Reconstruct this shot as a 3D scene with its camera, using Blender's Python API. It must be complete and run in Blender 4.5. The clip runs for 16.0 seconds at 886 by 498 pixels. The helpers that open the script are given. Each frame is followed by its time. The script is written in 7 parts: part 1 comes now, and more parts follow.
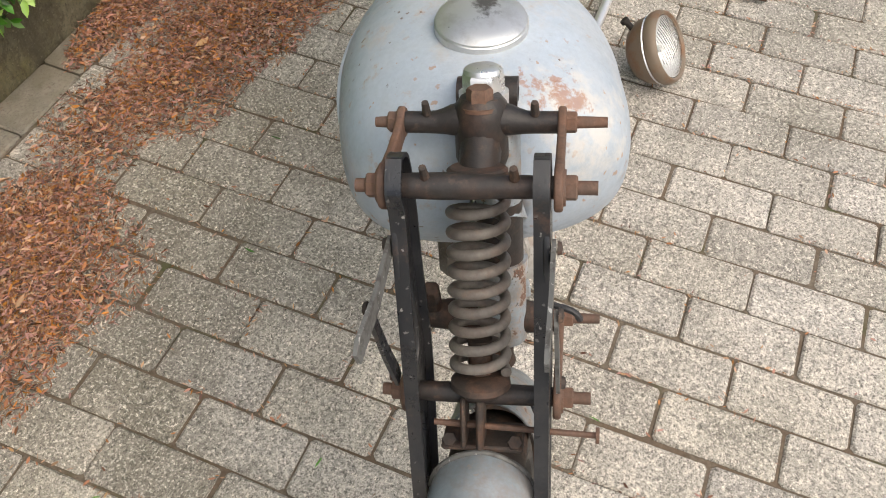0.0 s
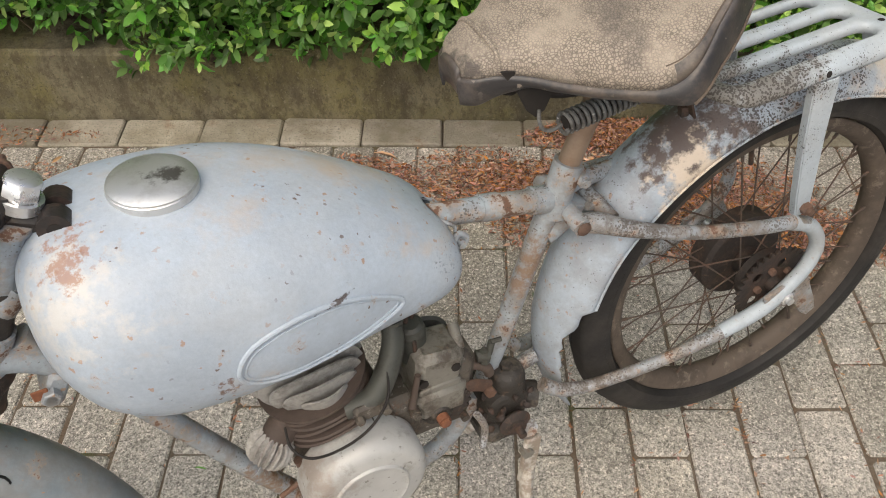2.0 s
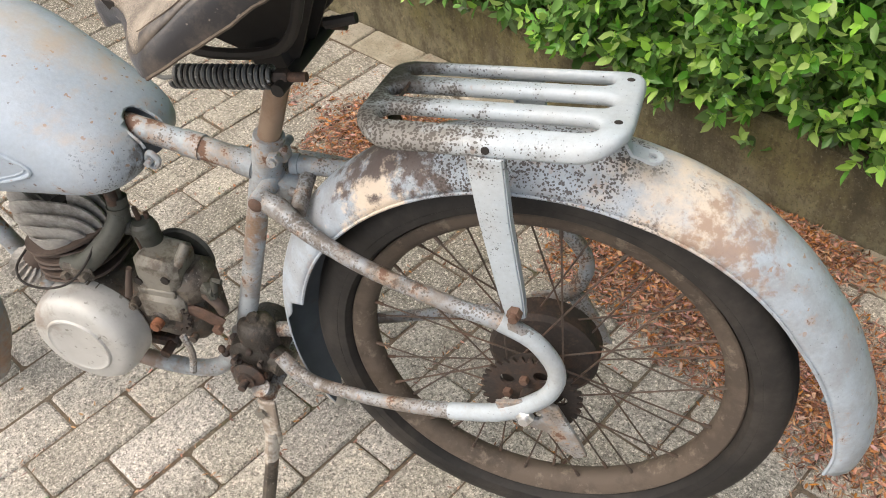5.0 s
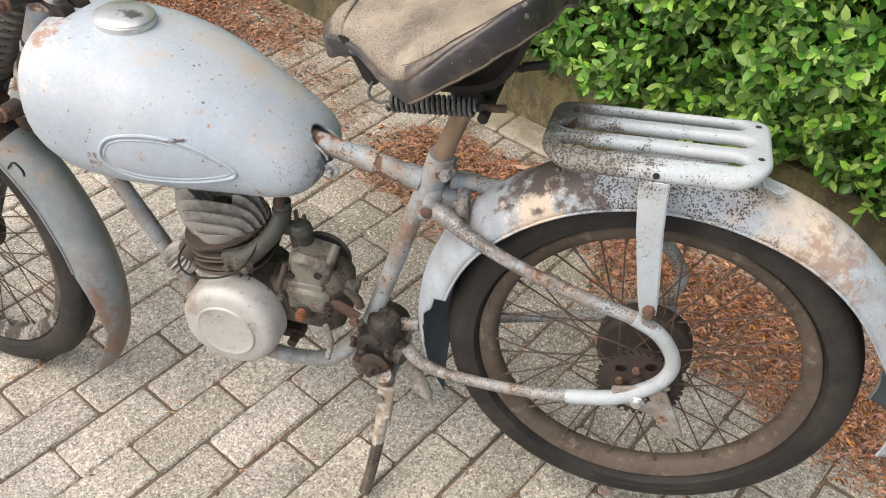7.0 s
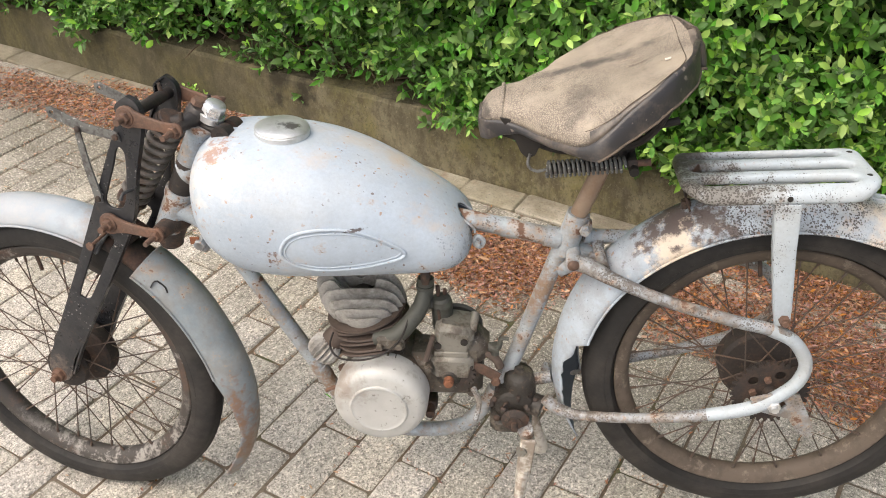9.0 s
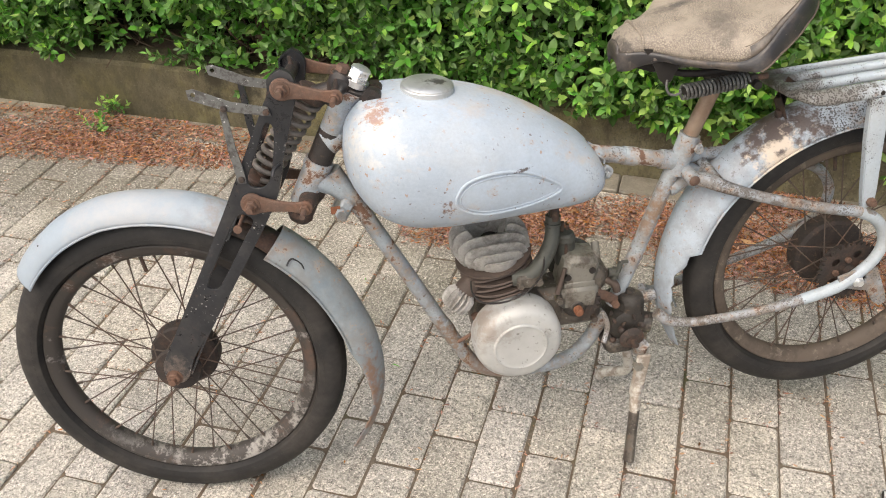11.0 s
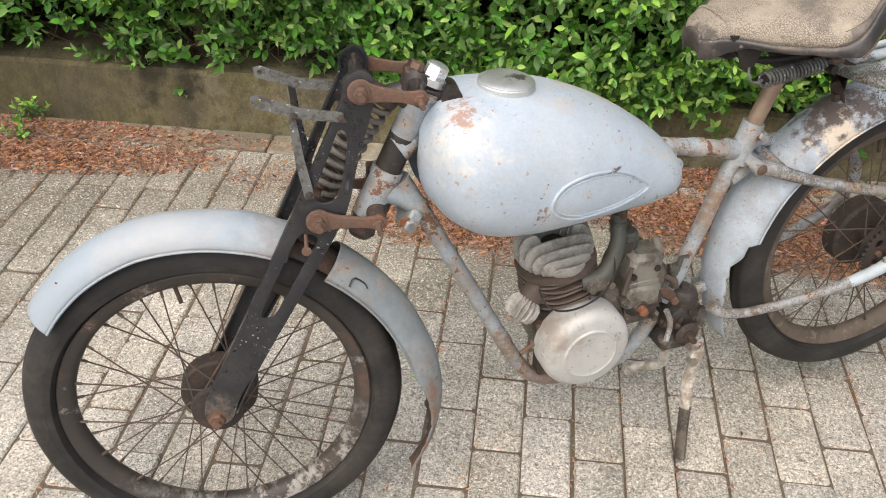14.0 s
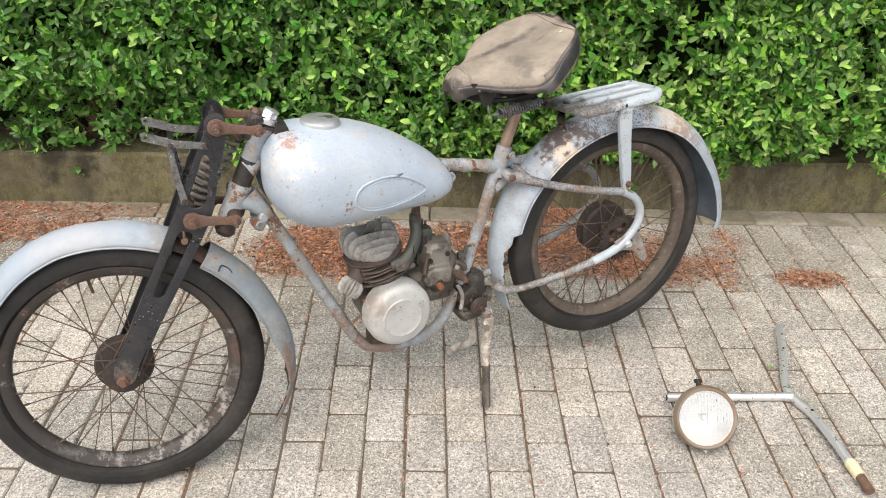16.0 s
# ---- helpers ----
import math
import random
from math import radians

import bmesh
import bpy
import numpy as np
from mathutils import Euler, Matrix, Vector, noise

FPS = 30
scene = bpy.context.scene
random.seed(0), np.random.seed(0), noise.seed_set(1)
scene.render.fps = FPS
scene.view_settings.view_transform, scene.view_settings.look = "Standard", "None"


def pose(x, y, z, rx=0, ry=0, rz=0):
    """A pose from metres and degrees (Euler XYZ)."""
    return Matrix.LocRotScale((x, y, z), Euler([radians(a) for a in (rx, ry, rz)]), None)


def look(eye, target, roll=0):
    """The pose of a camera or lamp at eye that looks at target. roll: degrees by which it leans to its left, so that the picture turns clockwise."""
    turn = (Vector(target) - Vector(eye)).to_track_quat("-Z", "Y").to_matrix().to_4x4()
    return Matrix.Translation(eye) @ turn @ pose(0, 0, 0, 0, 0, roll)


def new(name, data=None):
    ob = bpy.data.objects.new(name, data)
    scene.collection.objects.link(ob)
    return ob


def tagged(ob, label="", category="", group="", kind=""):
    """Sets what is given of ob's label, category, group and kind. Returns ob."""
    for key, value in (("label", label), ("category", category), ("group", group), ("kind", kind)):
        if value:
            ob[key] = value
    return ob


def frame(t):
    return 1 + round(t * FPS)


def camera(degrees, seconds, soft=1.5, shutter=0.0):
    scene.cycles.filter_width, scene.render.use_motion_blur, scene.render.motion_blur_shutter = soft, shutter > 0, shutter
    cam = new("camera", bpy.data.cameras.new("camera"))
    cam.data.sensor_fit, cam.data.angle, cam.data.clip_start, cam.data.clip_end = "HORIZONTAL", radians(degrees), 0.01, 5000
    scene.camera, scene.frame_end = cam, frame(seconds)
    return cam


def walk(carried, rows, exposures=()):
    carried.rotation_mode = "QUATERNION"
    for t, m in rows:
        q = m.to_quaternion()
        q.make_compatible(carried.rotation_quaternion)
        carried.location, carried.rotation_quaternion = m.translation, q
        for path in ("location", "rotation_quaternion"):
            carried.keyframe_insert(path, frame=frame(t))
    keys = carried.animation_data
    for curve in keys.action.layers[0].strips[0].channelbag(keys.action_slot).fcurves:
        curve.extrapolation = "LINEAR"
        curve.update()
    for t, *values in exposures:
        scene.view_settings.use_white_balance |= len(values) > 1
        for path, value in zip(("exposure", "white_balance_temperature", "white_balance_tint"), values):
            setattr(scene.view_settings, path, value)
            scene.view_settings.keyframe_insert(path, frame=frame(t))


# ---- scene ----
cam = camera(53.6, 16.0, soft=1.0)
PATH = [
    (0, (-0.874, -0.306, 1.305), (0.232, 0.129, -0.304), 0.9),
    (0.5, (-0.732, -0.491, 1.318), (0.149, 0.354, -0.266), -1.7),
    (1, (-0.551, -0.664, 1.329), (0.074, 0.463, -0.2), -1.6),
    (1.5, (-0.274, -0.71, 1.31), (0.049, 0.61, -0.157), -1.1),
    (2, (-0.004, -0.707, 1.324), (-0.035, 0.696, -0.101), -0.8),
    (2.5, (0.248, -0.638, 1.344), (-0.06, 0.746, -0.066), 0.5),
    (3, (0.424, -0.407, 1.33), (-0.104, 0.886, -0.101), -0.9),
    (3.5, (0.557, -0.302, 1.298), (-0.254, 0.814, -0.15), -5.6),
    (4, (0.796, -0.297, 1.272), (-0.23, 0.685, -0.136), -7.3),
    (4.2, (0.856, -0.302, 1.256), (-0.241, 0.62, -0.14), -9.0),
    (6.3, (0.841, -0.488, 1.286), (-0.097, 0.572, -0.128), -0.1),
    (6.5, (0.811, -0.536, 1.307), (-0.128, 0.523, -0.106), 0.4),
    (7, (0.765, -0.641, 1.376), (-0.204, 0.472, 0.026), 0.8),
    (7.5, (0.715, -0.693, 1.411), (-0.271, 0.495, 0.14), 0.7),
    (8, (0.669, -0.76, 1.435), (-0.305, 0.507, 0.233), 1.2),
    (8.5, (0.638, -0.882, 1.428), (-0.317, 0.442, 0.273), -0.2),
    (9, (0.563, -0.976, 1.416), (-0.321, 0.389, 0.251), -2.3),
    (9.2, (0.493, -1.009, 1.409), (-0.343, 0.386, 0.245), -3.1),
    (11.3, (0.019, -1.32, 1.396), (-0.405, 0.241, 0.22), -2.3),
    (11.5, (-0.05, -1.304, 1.401), (-0.436, 0.251, 0.205), -3.2),
    (12, (-0.185, -1.265, 1.383), (-0.442, 0.277, 0.135), -3.3),
    (12.5, (-0.241, -1.266, 1.373), (-0.441, 0.288, 0.13), -0.7),
    (13, (-0.263, -1.259, 1.365), (-0.459, 0.304, 0.133), 1.1),
    (13.5, (-0.252, -1.244, 1.351), (-0.434, 0.314, 0.11), 1.7),
    (14, (-0.245, -1.258, 1.364), (-0.413, 0.33, 0.159), 1.4),
    (14.2, (-0.241, -1.309, 1.406), (-0.384, 0.314, 0.246), 1.4),
    (14.5, (-0.162, -1.458, 1.44), (-0.302, 0.231, 0.377), 1.0),
    (15, (-0.07, -1.682, 1.468), (-0.132, 0.056, 0.479), 0.7),
    (15.5, (-0.051, -1.791, 1.489), (-0.036, -0.051, 0.504), 0.8),
    (16, (-0.063, -1.831, 1.497), (-0.017, -0.103, 0.49), 1.5),
]
walk(cam, [(t, look(eye, target, roll)) for t, eye, target, roll in PATH], [(0, 0.36, 6800, 8), (0.5, 0.22, 6800, 8), (1, 0.09, 6800, 8), (2, 0.18, 6800, 8), (3, 0.45, 6800, 8), (4, 0.64, 6800, 9), (7, 0.54, 6800, 9), (9, 0.66, 6800, 9), (12.5, 0.48, 6700, 8), (14.5, 0.57, 6600, 8), (15, 0.62, 6550, 8), (16, 0.61, 6500, 8)])

# ---- light ----
world = bpy.data.worlds.new("overcast_sky")
scene.world = world
world.use_nodes = True
wn = world.node_tree
sky = wn.nodes.new("ShaderNodeTexSky")
sky.sky_type = "NISHITA"
sky.sun_disc = False
sky.sun_elevation = radians(58)
sky.sun_rotation = radians(200)
sky.air_density, sky.dust_density, sky.ozone_density = 1.0, 6.0, 1.0
wn.links.new(sky.outputs["Color"], wn.nodes["Background"].inputs["Color"])
wn.nodes["Background"].inputs["Strength"].default_value = 0.15

sun = new("sun", bpy.data.lights.new("sun", "SUN"))
sun.data.energy, sun.data.angle, sun.data.color = 1.7, radians(100), (1.0, 0.97, 0.92)
sun.matrix_world = look((-0.8, -1.6, 3.2), (0, 0, 0))

# ---- materials ----


def material(name):
    m = bpy.data.materials.new(name)
    m.use_nodes = True
    return m, m.node_tree.nodes, m.node_tree.links, m.node_tree.nodes["Principled BSDF"]


class Mat:
    """A node material put together step by step: colour layers, roughness, metal and bump."""

    def __init__(self, name, base, rough=0.6, metal=0.0, spec=0.4):
        self.m, self.n, self.l, self.b = material(name)
        self.co = self.n.new("ShaderNodeTexCoord").outputs["Object"]
        self.col = self.rgb(base)
        self.b.inputs["Roughness"].default_value = rough
        self.b.inputs["Metallic"].default_value = metal
        self.b.inputs["Specular IOR Level"].default_value = spec
        self.rough, self.metal, self.bumps = None, None, None

    def rgb(self, c):
        r = self.n.new("ShaderNodeRGB")
        r.outputs[0].default_value = (*c, 1)
        return r.outputs[0]

    def noise(self, scale, detail=4, rough=0.6, stretch=None, seed=0.0):
        t = self.n.new("ShaderNodeTexNoise")
        t.inputs["Scale"].default_value, t.inputs["Detail"].default_value, t.inputs["Roughness"].default_value = scale, detail, rough
        mp = self.n.new("ShaderNodeMapping")
        mp.inputs["Location"].default_value = (seed, seed * 1.7, seed * 0.6)
        if stretch:
            mp.inputs["Scale"].default_value = stretch
        self.l.new(self.co, mp.inputs["Vector"])
        self.l.new(mp.outputs[0], t.inputs["Vector"])
        return t.outputs["Fac"]

    def cells(self, scale, feature="F1", seed=0.0):
        t = self.n.new("ShaderNodeTexVoronoi")
        t.feature = feature
        t.inputs["Scale"].default_value = scale
        mp = self.n.new("ShaderNodeMapping")
        mp.inputs["Location"].default_value = (seed, seed, seed)
        self.l.new(self.co, mp.inputs["Vector"])
        self.l.new(mp.outputs[0], t.inputs["Vector"])
        return t.outputs["Distance"]

    def stones(self, scale, seed=0.0):
        """A grey of its own for each grain of a packed aggregate."""
        t = self.n.new("ShaderNodeTexVoronoi")
        t.inputs["Scale"].default_value = scale
        mp = self.n.new("ShaderNodeMapping")
        mp.inputs["Location"].default_value = (seed, seed * 1.3, 0)
        self.l.new(self.co, mp.inputs["Vector"])
        self.l.new(mp.outputs[0], t.inputs["Vector"])
        return t.outputs["Color"]

    def ramp(self, fac, lo, hi, a=0.0, b=1.0):
        r = self.n.new("ShaderNodeMapRange")
        r.inputs["From Min"].default_value, r.inputs["From Max"].default_value = lo, hi
        r.inputs["To Min"].default_value, r.inputs["To Max"].default_value = a, b
        self.l.new(fac, r.inputs["Value"])
        return r.outputs[0]

    def math(self, op, a, b):
        r = self.n.new("ShaderNodeMath")
        r.operation = op
        for i, v in enumerate((a, b)):
            if isinstance(v, (int, float)):
                r.inputs[i].default_value = v
            else:
                self.l.new(v, r.inputs[i])
        return r.outputs[0]

    def spot(self, centre, radius, soft=0.5, wobble=0.03, scale=25, stretch=(1, 1, 1)):
        """A patch of its own shape, for stains and for painted shade, round a place of the thing, 1 inside and 0
        outside.
        """
        sub = self.n.new("ShaderNodeVectorMath")
        sub.operation = "SUBTRACT"
        self.l.new(self.co, sub.inputs[0])
        sub.inputs[1].default_value = centre
        mul = self.n.new("ShaderNodeVectorMath")
        mul.operation = "MULTIPLY"
        self.l.new(sub.outputs[0], mul.inputs[0])
        mul.inputs[1].default_value = stretch
        ln = self.n.new("ShaderNodeVectorMath")
        ln.operation = "LENGTH"
        self.l.new(mul.outputs[0], ln.inputs[0])
        wob = self.ramp(self.noise(scale, 5, 0.7, seed=centre[0] * 9), 0.3, 0.7, -wobble, wobble)
        return self.ramp(self.math("ADD", ln.outputs["Value"], wob), radius, radius * soft)

    def mix(self, fac, colour):
        mx = self.n.new("ShaderNodeMix")
        mx.data_type = "RGBA"
        if isinstance(fac, (int, float)):
            mx.inputs["Factor"].default_value = fac
        else:
            self.l.new(fac, mx.inputs["Factor"])
        self.l.new(self.col, mx.inputs["A"])
        self.l.new(self.rgb(colour) if isinstance(colour, tuple) else colour, mx.inputs["B"])
        self.col = mx.outputs["Result"]
        return self

    def value(self, fac, lo, hi):
        """Brightens and darkens the colour by a factor from lo to hi."""
        mx = self.n.new("ShaderNodeHueSaturation")
        self.l.new(self.col, mx.inputs["Color"])
        self.l.new(self.ramp(fac, 0.25, 0.75, lo, hi), mx.inputs["Value"])
        self.col = mx.outputs["Color"]
        return self

    def each(self, lo, hi, hue=0.0, sat=0.0):
        """Sets piece apart from piece."""
        info = self.n.new("ShaderNodeObjectInfo").outputs["Random"]
        return self.vary(info, lo, hi, hue, sat)

    def island(self, lo, hi, hue=0.0, sat=0.0):
        return self.vary(self.n.new("ShaderNodeNewGeometry").outputs["Random Per Island"], lo, hi, hue, sat)

    def vary(self, src, lo, hi, hue, sat):
        mx = self.n.new("ShaderNodeHueSaturation")
        self.l.new(self.col, mx.inputs["Color"])
        self.l.new(self.ramp(src, 0, 1, lo, hi), mx.inputs["Value"])
        w = self.n.new("ShaderNodeTexWhiteNoise")
        w.noise_dimensions = "1D"
        self.l.new(src, w.inputs["W"])
        if hue:
            self.l.new(self.ramp(w.outputs["Value"], 0, 1, 0.5 - hue, 0.5 + hue), mx.inputs["Hue"])
        if sat:
            self.l.new(self.ramp(w.outputs["Value"], 0, 1, 1 - sat, 1 + sat), mx.inputs["Saturation"])
        self.col = mx.outputs["Color"]
        return self

    def roughen(self, fac, lo, hi, a=0.0, b=1.0):
        self.l.new(self.ramp(fac, a, b, lo, hi), self.b.inputs["Roughness"])
        return self

    def metallic(self, fac):
        self.l.new(fac, self.b.inputs["Metallic"])
        return self

    def bump(self, fac, depth, strength=1.0):
        bp = self.n.new("ShaderNodeBump")
        bp.inputs["Distance"].default_value, bp.inputs["Strength"].default_value = depth, strength
        self.l.new(fac, bp.inputs["Height"])
        if self.bumps:
            self.l.new(self.bumps, bp.inputs["Normal"])
        self.bumps = bp.outputs["Normal"]
        return self

    def done(self):
        self.l.new(self.col, self.b.inputs["Base Color"])
        if self.bumps:
            self.l.new(self.bumps, self.b.inputs["Normal"])
        return self.m


RUST, RUST_DARK, BARE = (0.14, 0.072, 0.045), (0.060, 0.032, 0.022), (0.52, 0.44, 0.35)


def dots(k, scale, radius, where, lo, hi, seed):
    """Round specks of their own, gathered where a coarse noise is high."""
    d = k.math("ADD", k.cells(scale, seed=seed), k.ramp(k.noise(scale * 2.3, 2, seed=seed), 0.3, 0.7, -0.22, 0.22))
    return k.math("MULTIPLY", k.ramp(d, radius + 0.03, radius - 0.03), k.ramp(k.noise(where, 4, 0.6, seed=seed + 3), lo, hi))


def crumbs(k, clump, lo, hi, seed=0.0):
    """Fine dark grit, single grains that lie in clumps."""
    where = k.ramp(k.noise(clump, 5, 0.7, seed=seed + 5), lo, hi)
    return grains(k, where, seed)


def grains(k, where, seed):
    """Single grains of two sizes, the more of them the higher where is."""
    fine = k.math("ADD", k.cells(300, seed=seed), k.ramp(k.noise(500, 2, seed=seed), 0.3, 0.7, -0.2, 0.2))
    coarse = k.math("ADD", k.cells(150, seed=seed + 7), k.ramp(k.noise(300, 2, seed=seed), 0.3, 0.7, -0.2, 0.2))
    a = k.ramp(k.math("SUBTRACT", k.math("MULTIPLY", where, 0.46), fine), -0.04, 0.04)
    b = k.ramp(k.math("SUBTRACT", k.math("MULTIPLY", where, 0.27), coarse), -0.03, 0.03)
    return k.math("MAXIMUM", a, b)


def paint(name, base, rust_at=0.68, dirt=0.35, grit=None, specks=0.55):
    """Old grey-blue paint with rust blooms, pinholes, chalky patches, grit and dirt."""
    k = Mat(name, base, 0.45, 0.0, 0.45)
    k.value(k.noise(6, 4, 0.65), 0.86, 1.12)
    k.mix(k.ramp(k.noise(4, 5, 0.7, seed=3.1), 0.48, 0.72, 0, 0.35), (0.50, 0.47, 0.42))
    k.value(k.noise(190, 3, 0.7), 0.93, 1.07)
    if dirt:
        k.mix(k.ramp(k.noise(24, 6, 0.72, seed=7.7), 0.42, 0.60, 0, dirt), (0.17, 0.135, 0.105))
    big = k.noise(26, 6, 0.75, seed=5.2)
    k.mix(k.ramp(big, rust_at - 0.07, rust_at + 0.01, 0, 0.5), (0.40, 0.28, 0.19))
    k.mix(k.ramp(big, rust_at, rust_at + 0.03, 0, 0.95), RUST)
    k.mix(k.math("MULTIPLY", dots(k, 60, 0.075, 8, specks - 0.06, specks + 0.1, 1.0), 0.8), (0.33, 0.20, 0.12))
    k.mix(k.math("MULTIPLY", dots(k, 75, 0.050, 10, specks + 0.05, specks + 0.15, 4.0), 0.85), (0.11, 0.062, 0.040))
    if grit is not None:
        g = crumbs(k, 24, grit, grit + 0.16, 2.0)
        k.mix(k.math("MULTIPLY", g, 0.75), (0.075, 0.062, 0.052))
    fine = k.noise(140, 4, 0.7, seed=1.4)
    k.roughen(big, 0.38, 0.85, 0.45, 0.75)
    k.bump(big, 0.0014, 0.5).bump(fine, 0.0006, 0.5)
    return k


def rusty(name, base, rust=0.5, amount=0.55, rough=0.7):
    k = Mat(name, base, rough, 0.0, 0.35)
    k.mix(k.ramp(k.noise(28, 5, 0.7), amount - 0.1, amount + 0.12, 0, rust), (0.15, 0.075, 0.046))
    k.mix(k.ramp(k.noise(75, 4, 0.7, seed=2.0), 0.57, 0.74, 0, 0.5 * rust + 0.12), (0.25, 0.15, 0.10))
    k.mix(k.ramp(k.noise(15, 4, seed=6.0), 0.5, 0.75, 0, 0.5), (0.03, 0.026, 0.024))
    k.value(k.noise(200, 3, 0.7), 0.8, 1.25)
    k.bump(k.noise(120, 4), 0.0012, 0.6)
    return k.done()


GREY = (0.365, 0.425, 0.495)
k = paint("tank_paint", GREY, 0.67, 0.06, specks=0.43)
k.mix(k.ramp(k.noise(9, 6, 0.72, (1, 1, 1.8), 4.4), 0.56, 0.68, 0, 0.40), (0.48, 0.36, 0.25))
k.mix(k.math("MULTIPLY", k.spot((-0.465, -0.085, 0.762), 0.056, 0.1, 0.06, 45, (1, 0.8, 1.15)), 0.45), (0.60, 0.55, 0.47))
k.mix(k.math("MULTIPLY", k.spot((-0.451, -0.072, 0.784), 0.019, 0.4, 0.022, 90, (1, 0.5, 1.6)), 0.75), (0.30, 0.15, 0.09))
k.mix(k.math("MULTIPLY", k.spot((-0.436, -0.060, 0.791), 0.012, 0.4, 0.018, 90, (1, 0.5, 1.6)), 0.7), (0.30, 0.15, 0.09))
k.mix(k.math("MULTIPLY", k.spot((-0.352, -0.128, 0.655), 0.014, 0.5, 0.015, 120), 0.85), RUST)
k.mix(k.math("MULTIPLY", k.spot((-0.245, -0.118, 0.6945), 0.013, 0.6, 0.008, 160, (0.5, 1, 5)), 0.9), (0.06, 0.04, 0.03))
k.mix(k.math("MULTIPLY", k.spot((-0.068, -0.03, 0.615), 0.034, 0.2, 0.03, 60), 0.75), (0.075, 0.065, 0.055))
k.mix(k.math("MULTIPLY", k.math("MULTIPLY", crumbs(k, 30, 0.40, 0.65, 6.0), k.spot((-0.078, -0.06, 0.62), 0.06, 0.3, 0.04, 40)), 0.8), (0.05, 0.04, 0.035))
k.mix(k.math("MULTIPLY", k.spot((-0.20, 0.03, 0.745), 0.10, 0.1, 0.06, 30, (0.5, 2.2, 1.5)), 0.45), (0.46, 0.37, 0.27))
M_TANK = k.done()
k = paint("frame_paint", (0.30, 0.345, 0.385), 0.578, 0.60, 0.50, 0.40)
k.mix(k.math("MULTIPLY", k.spot((-0.335, 0.0, 0.295), 0.075, 0.4, 0.05, 40), k.ramp(k.noise(50, 5, 0.72, seed=2), 0.42, 0.54, 0, 0.85)), (0.20, 0.125, 0.075))
k.mix(k.math("MULTIPLY", k.spot((0.045, 0.0, 0.53), 0.06, 0.4, 0.05, 40), k.ramp(k.noise(50, 5, 0.72, seed=4), 0.44, 0.56, 0, 0.85)), (0.22, 0.14, 0.09))
k.mix(k.math("MULTIPLY", k.spot((-0.245, 0.0, 0.195), 0.085, 0.4, 0.04, 40), 0.8), (0.17, 0.10, 0.06))
M_FRAME = k.done()
k = paint("stay_paint", (0.29, 0.315, 0.34), 0.585, 0.8, 0.40, 0.42)
k.mix(k.math("MULTIPLY", k.math("MAXIMUM", k.spot((0.20, -0.078, 0.578), 0.15, 0.4, 0.06, 30), k.spot((0.10, -0.08, 0.32), 0.10, 0.4, 0.06, 30)), k.ramp(k.noise(45, 5, 0.72, seed=3), 0.44, 0.54, 0, 0.8)), (0.095, 0.074, 0.058))
M_STAY = k.done()
k = paint("bend_paint", (0.40, 0.455, 0.50), 0.66, 0.22, 0.60, 0.50)
M_BEND = k.done()
k = paint("rack_paint", (0.40, 0.455, 0.50), 0.74, 0.10, None, 0.62)
sep = k.n.new("ShaderNodeSeparateXYZ")
k.l.new(k.co, sep.inputs[0])
reach = k.ramp(sep.outputs["X"], 0.47, 0.25, -0.20, 0.20)
near_edge = k.ramp(sep.outputs["Y"], -0.03, -0.075, 0.0, 0.13)
up = k.ramp(sep.outputs["Z"], 0.700, 0.730, -0.16, 0.0)
level = k.math("ADD", k.math("ADD", k.math("ADD", k.noise(26, 6, 0.72, seed=9.0), reach), near_edge), up)
k.mix(k.math("MULTIPLY", k.ramp(level, 0.52, 0.78), 0.80), (0.15, 0.13, 0.105))
k.mix(k.math("MULTIPLY", grains(k, k.ramp(level, 0.42, 0.68), 4.0), 0.85), (0.050, 0.042, 0.035))
k.mix(k.math("MULTIPLY", k.spot((0.238, 0.045, 0.735), 0.062, 0.35, 0.03, 40, (1.0, 0.7, 1)), 0.88), (0.055, 0.047, 0.038))
M_RACK = k.done()
k = paint("rear_fender_paint", (0.36, 0.415, 0.475), 0.64, 0.30, 0.58, 0.50)
k.mix(k.math("MULTIPLY", k.spot((0.245, -0.02, 0.665), 0.080, 0.45, 0.07, 40), 0.9), (0.085, 0.055, 0.042))
k.mix(k.math("MULTIPLY", k.spot((0.235, -0.060, 0.622), 0.050, 0.35, 0.045, 50), 0.9), (0.66, 0.56, 0.45))
k.mix(k.math("MULTIPLY", k.spot((0.56, -0.03, 0.675), 0.100, 0.1, 0.06, 35), 0.8), (0.62, 0.52, 0.41))
k.mix(k.math("MULTIPLY", k.spot((0.600, -0.045, 0.635), 0.055, 0.2, 0.06, 60), 0.7), (0.26, 0.16, 0.11))
k.mix(k.math("MULTIPLY", k.math("MULTIPLY", crumbs(k, 30, 0.30, 0.55, 6.0), k.spot((0.40, -0.04, 0.70), 0.17, 0.4, 0.08, 20)), 0.9), (0.05, 0.04, 0.035))
M_REAR = k.done()
k = paint("front_fender_paint", (0.178, 0.212, 0.236), 0.66, 0.30, None, 0.45)
k.mix(k.math("MULTIPLY", k.spot((-0.93, 0.02, 0.62), 0.30, 0.6, 0.07, 14), 0.8), (0.295, 0.345, 0.398))
k.mix(k.math("MULTIPLY", k.spot((-0.86, 0.02, 0.665), 0.15, 0.2, 0.10, 25), 0.35), (0.42, 0.385, 0.36))
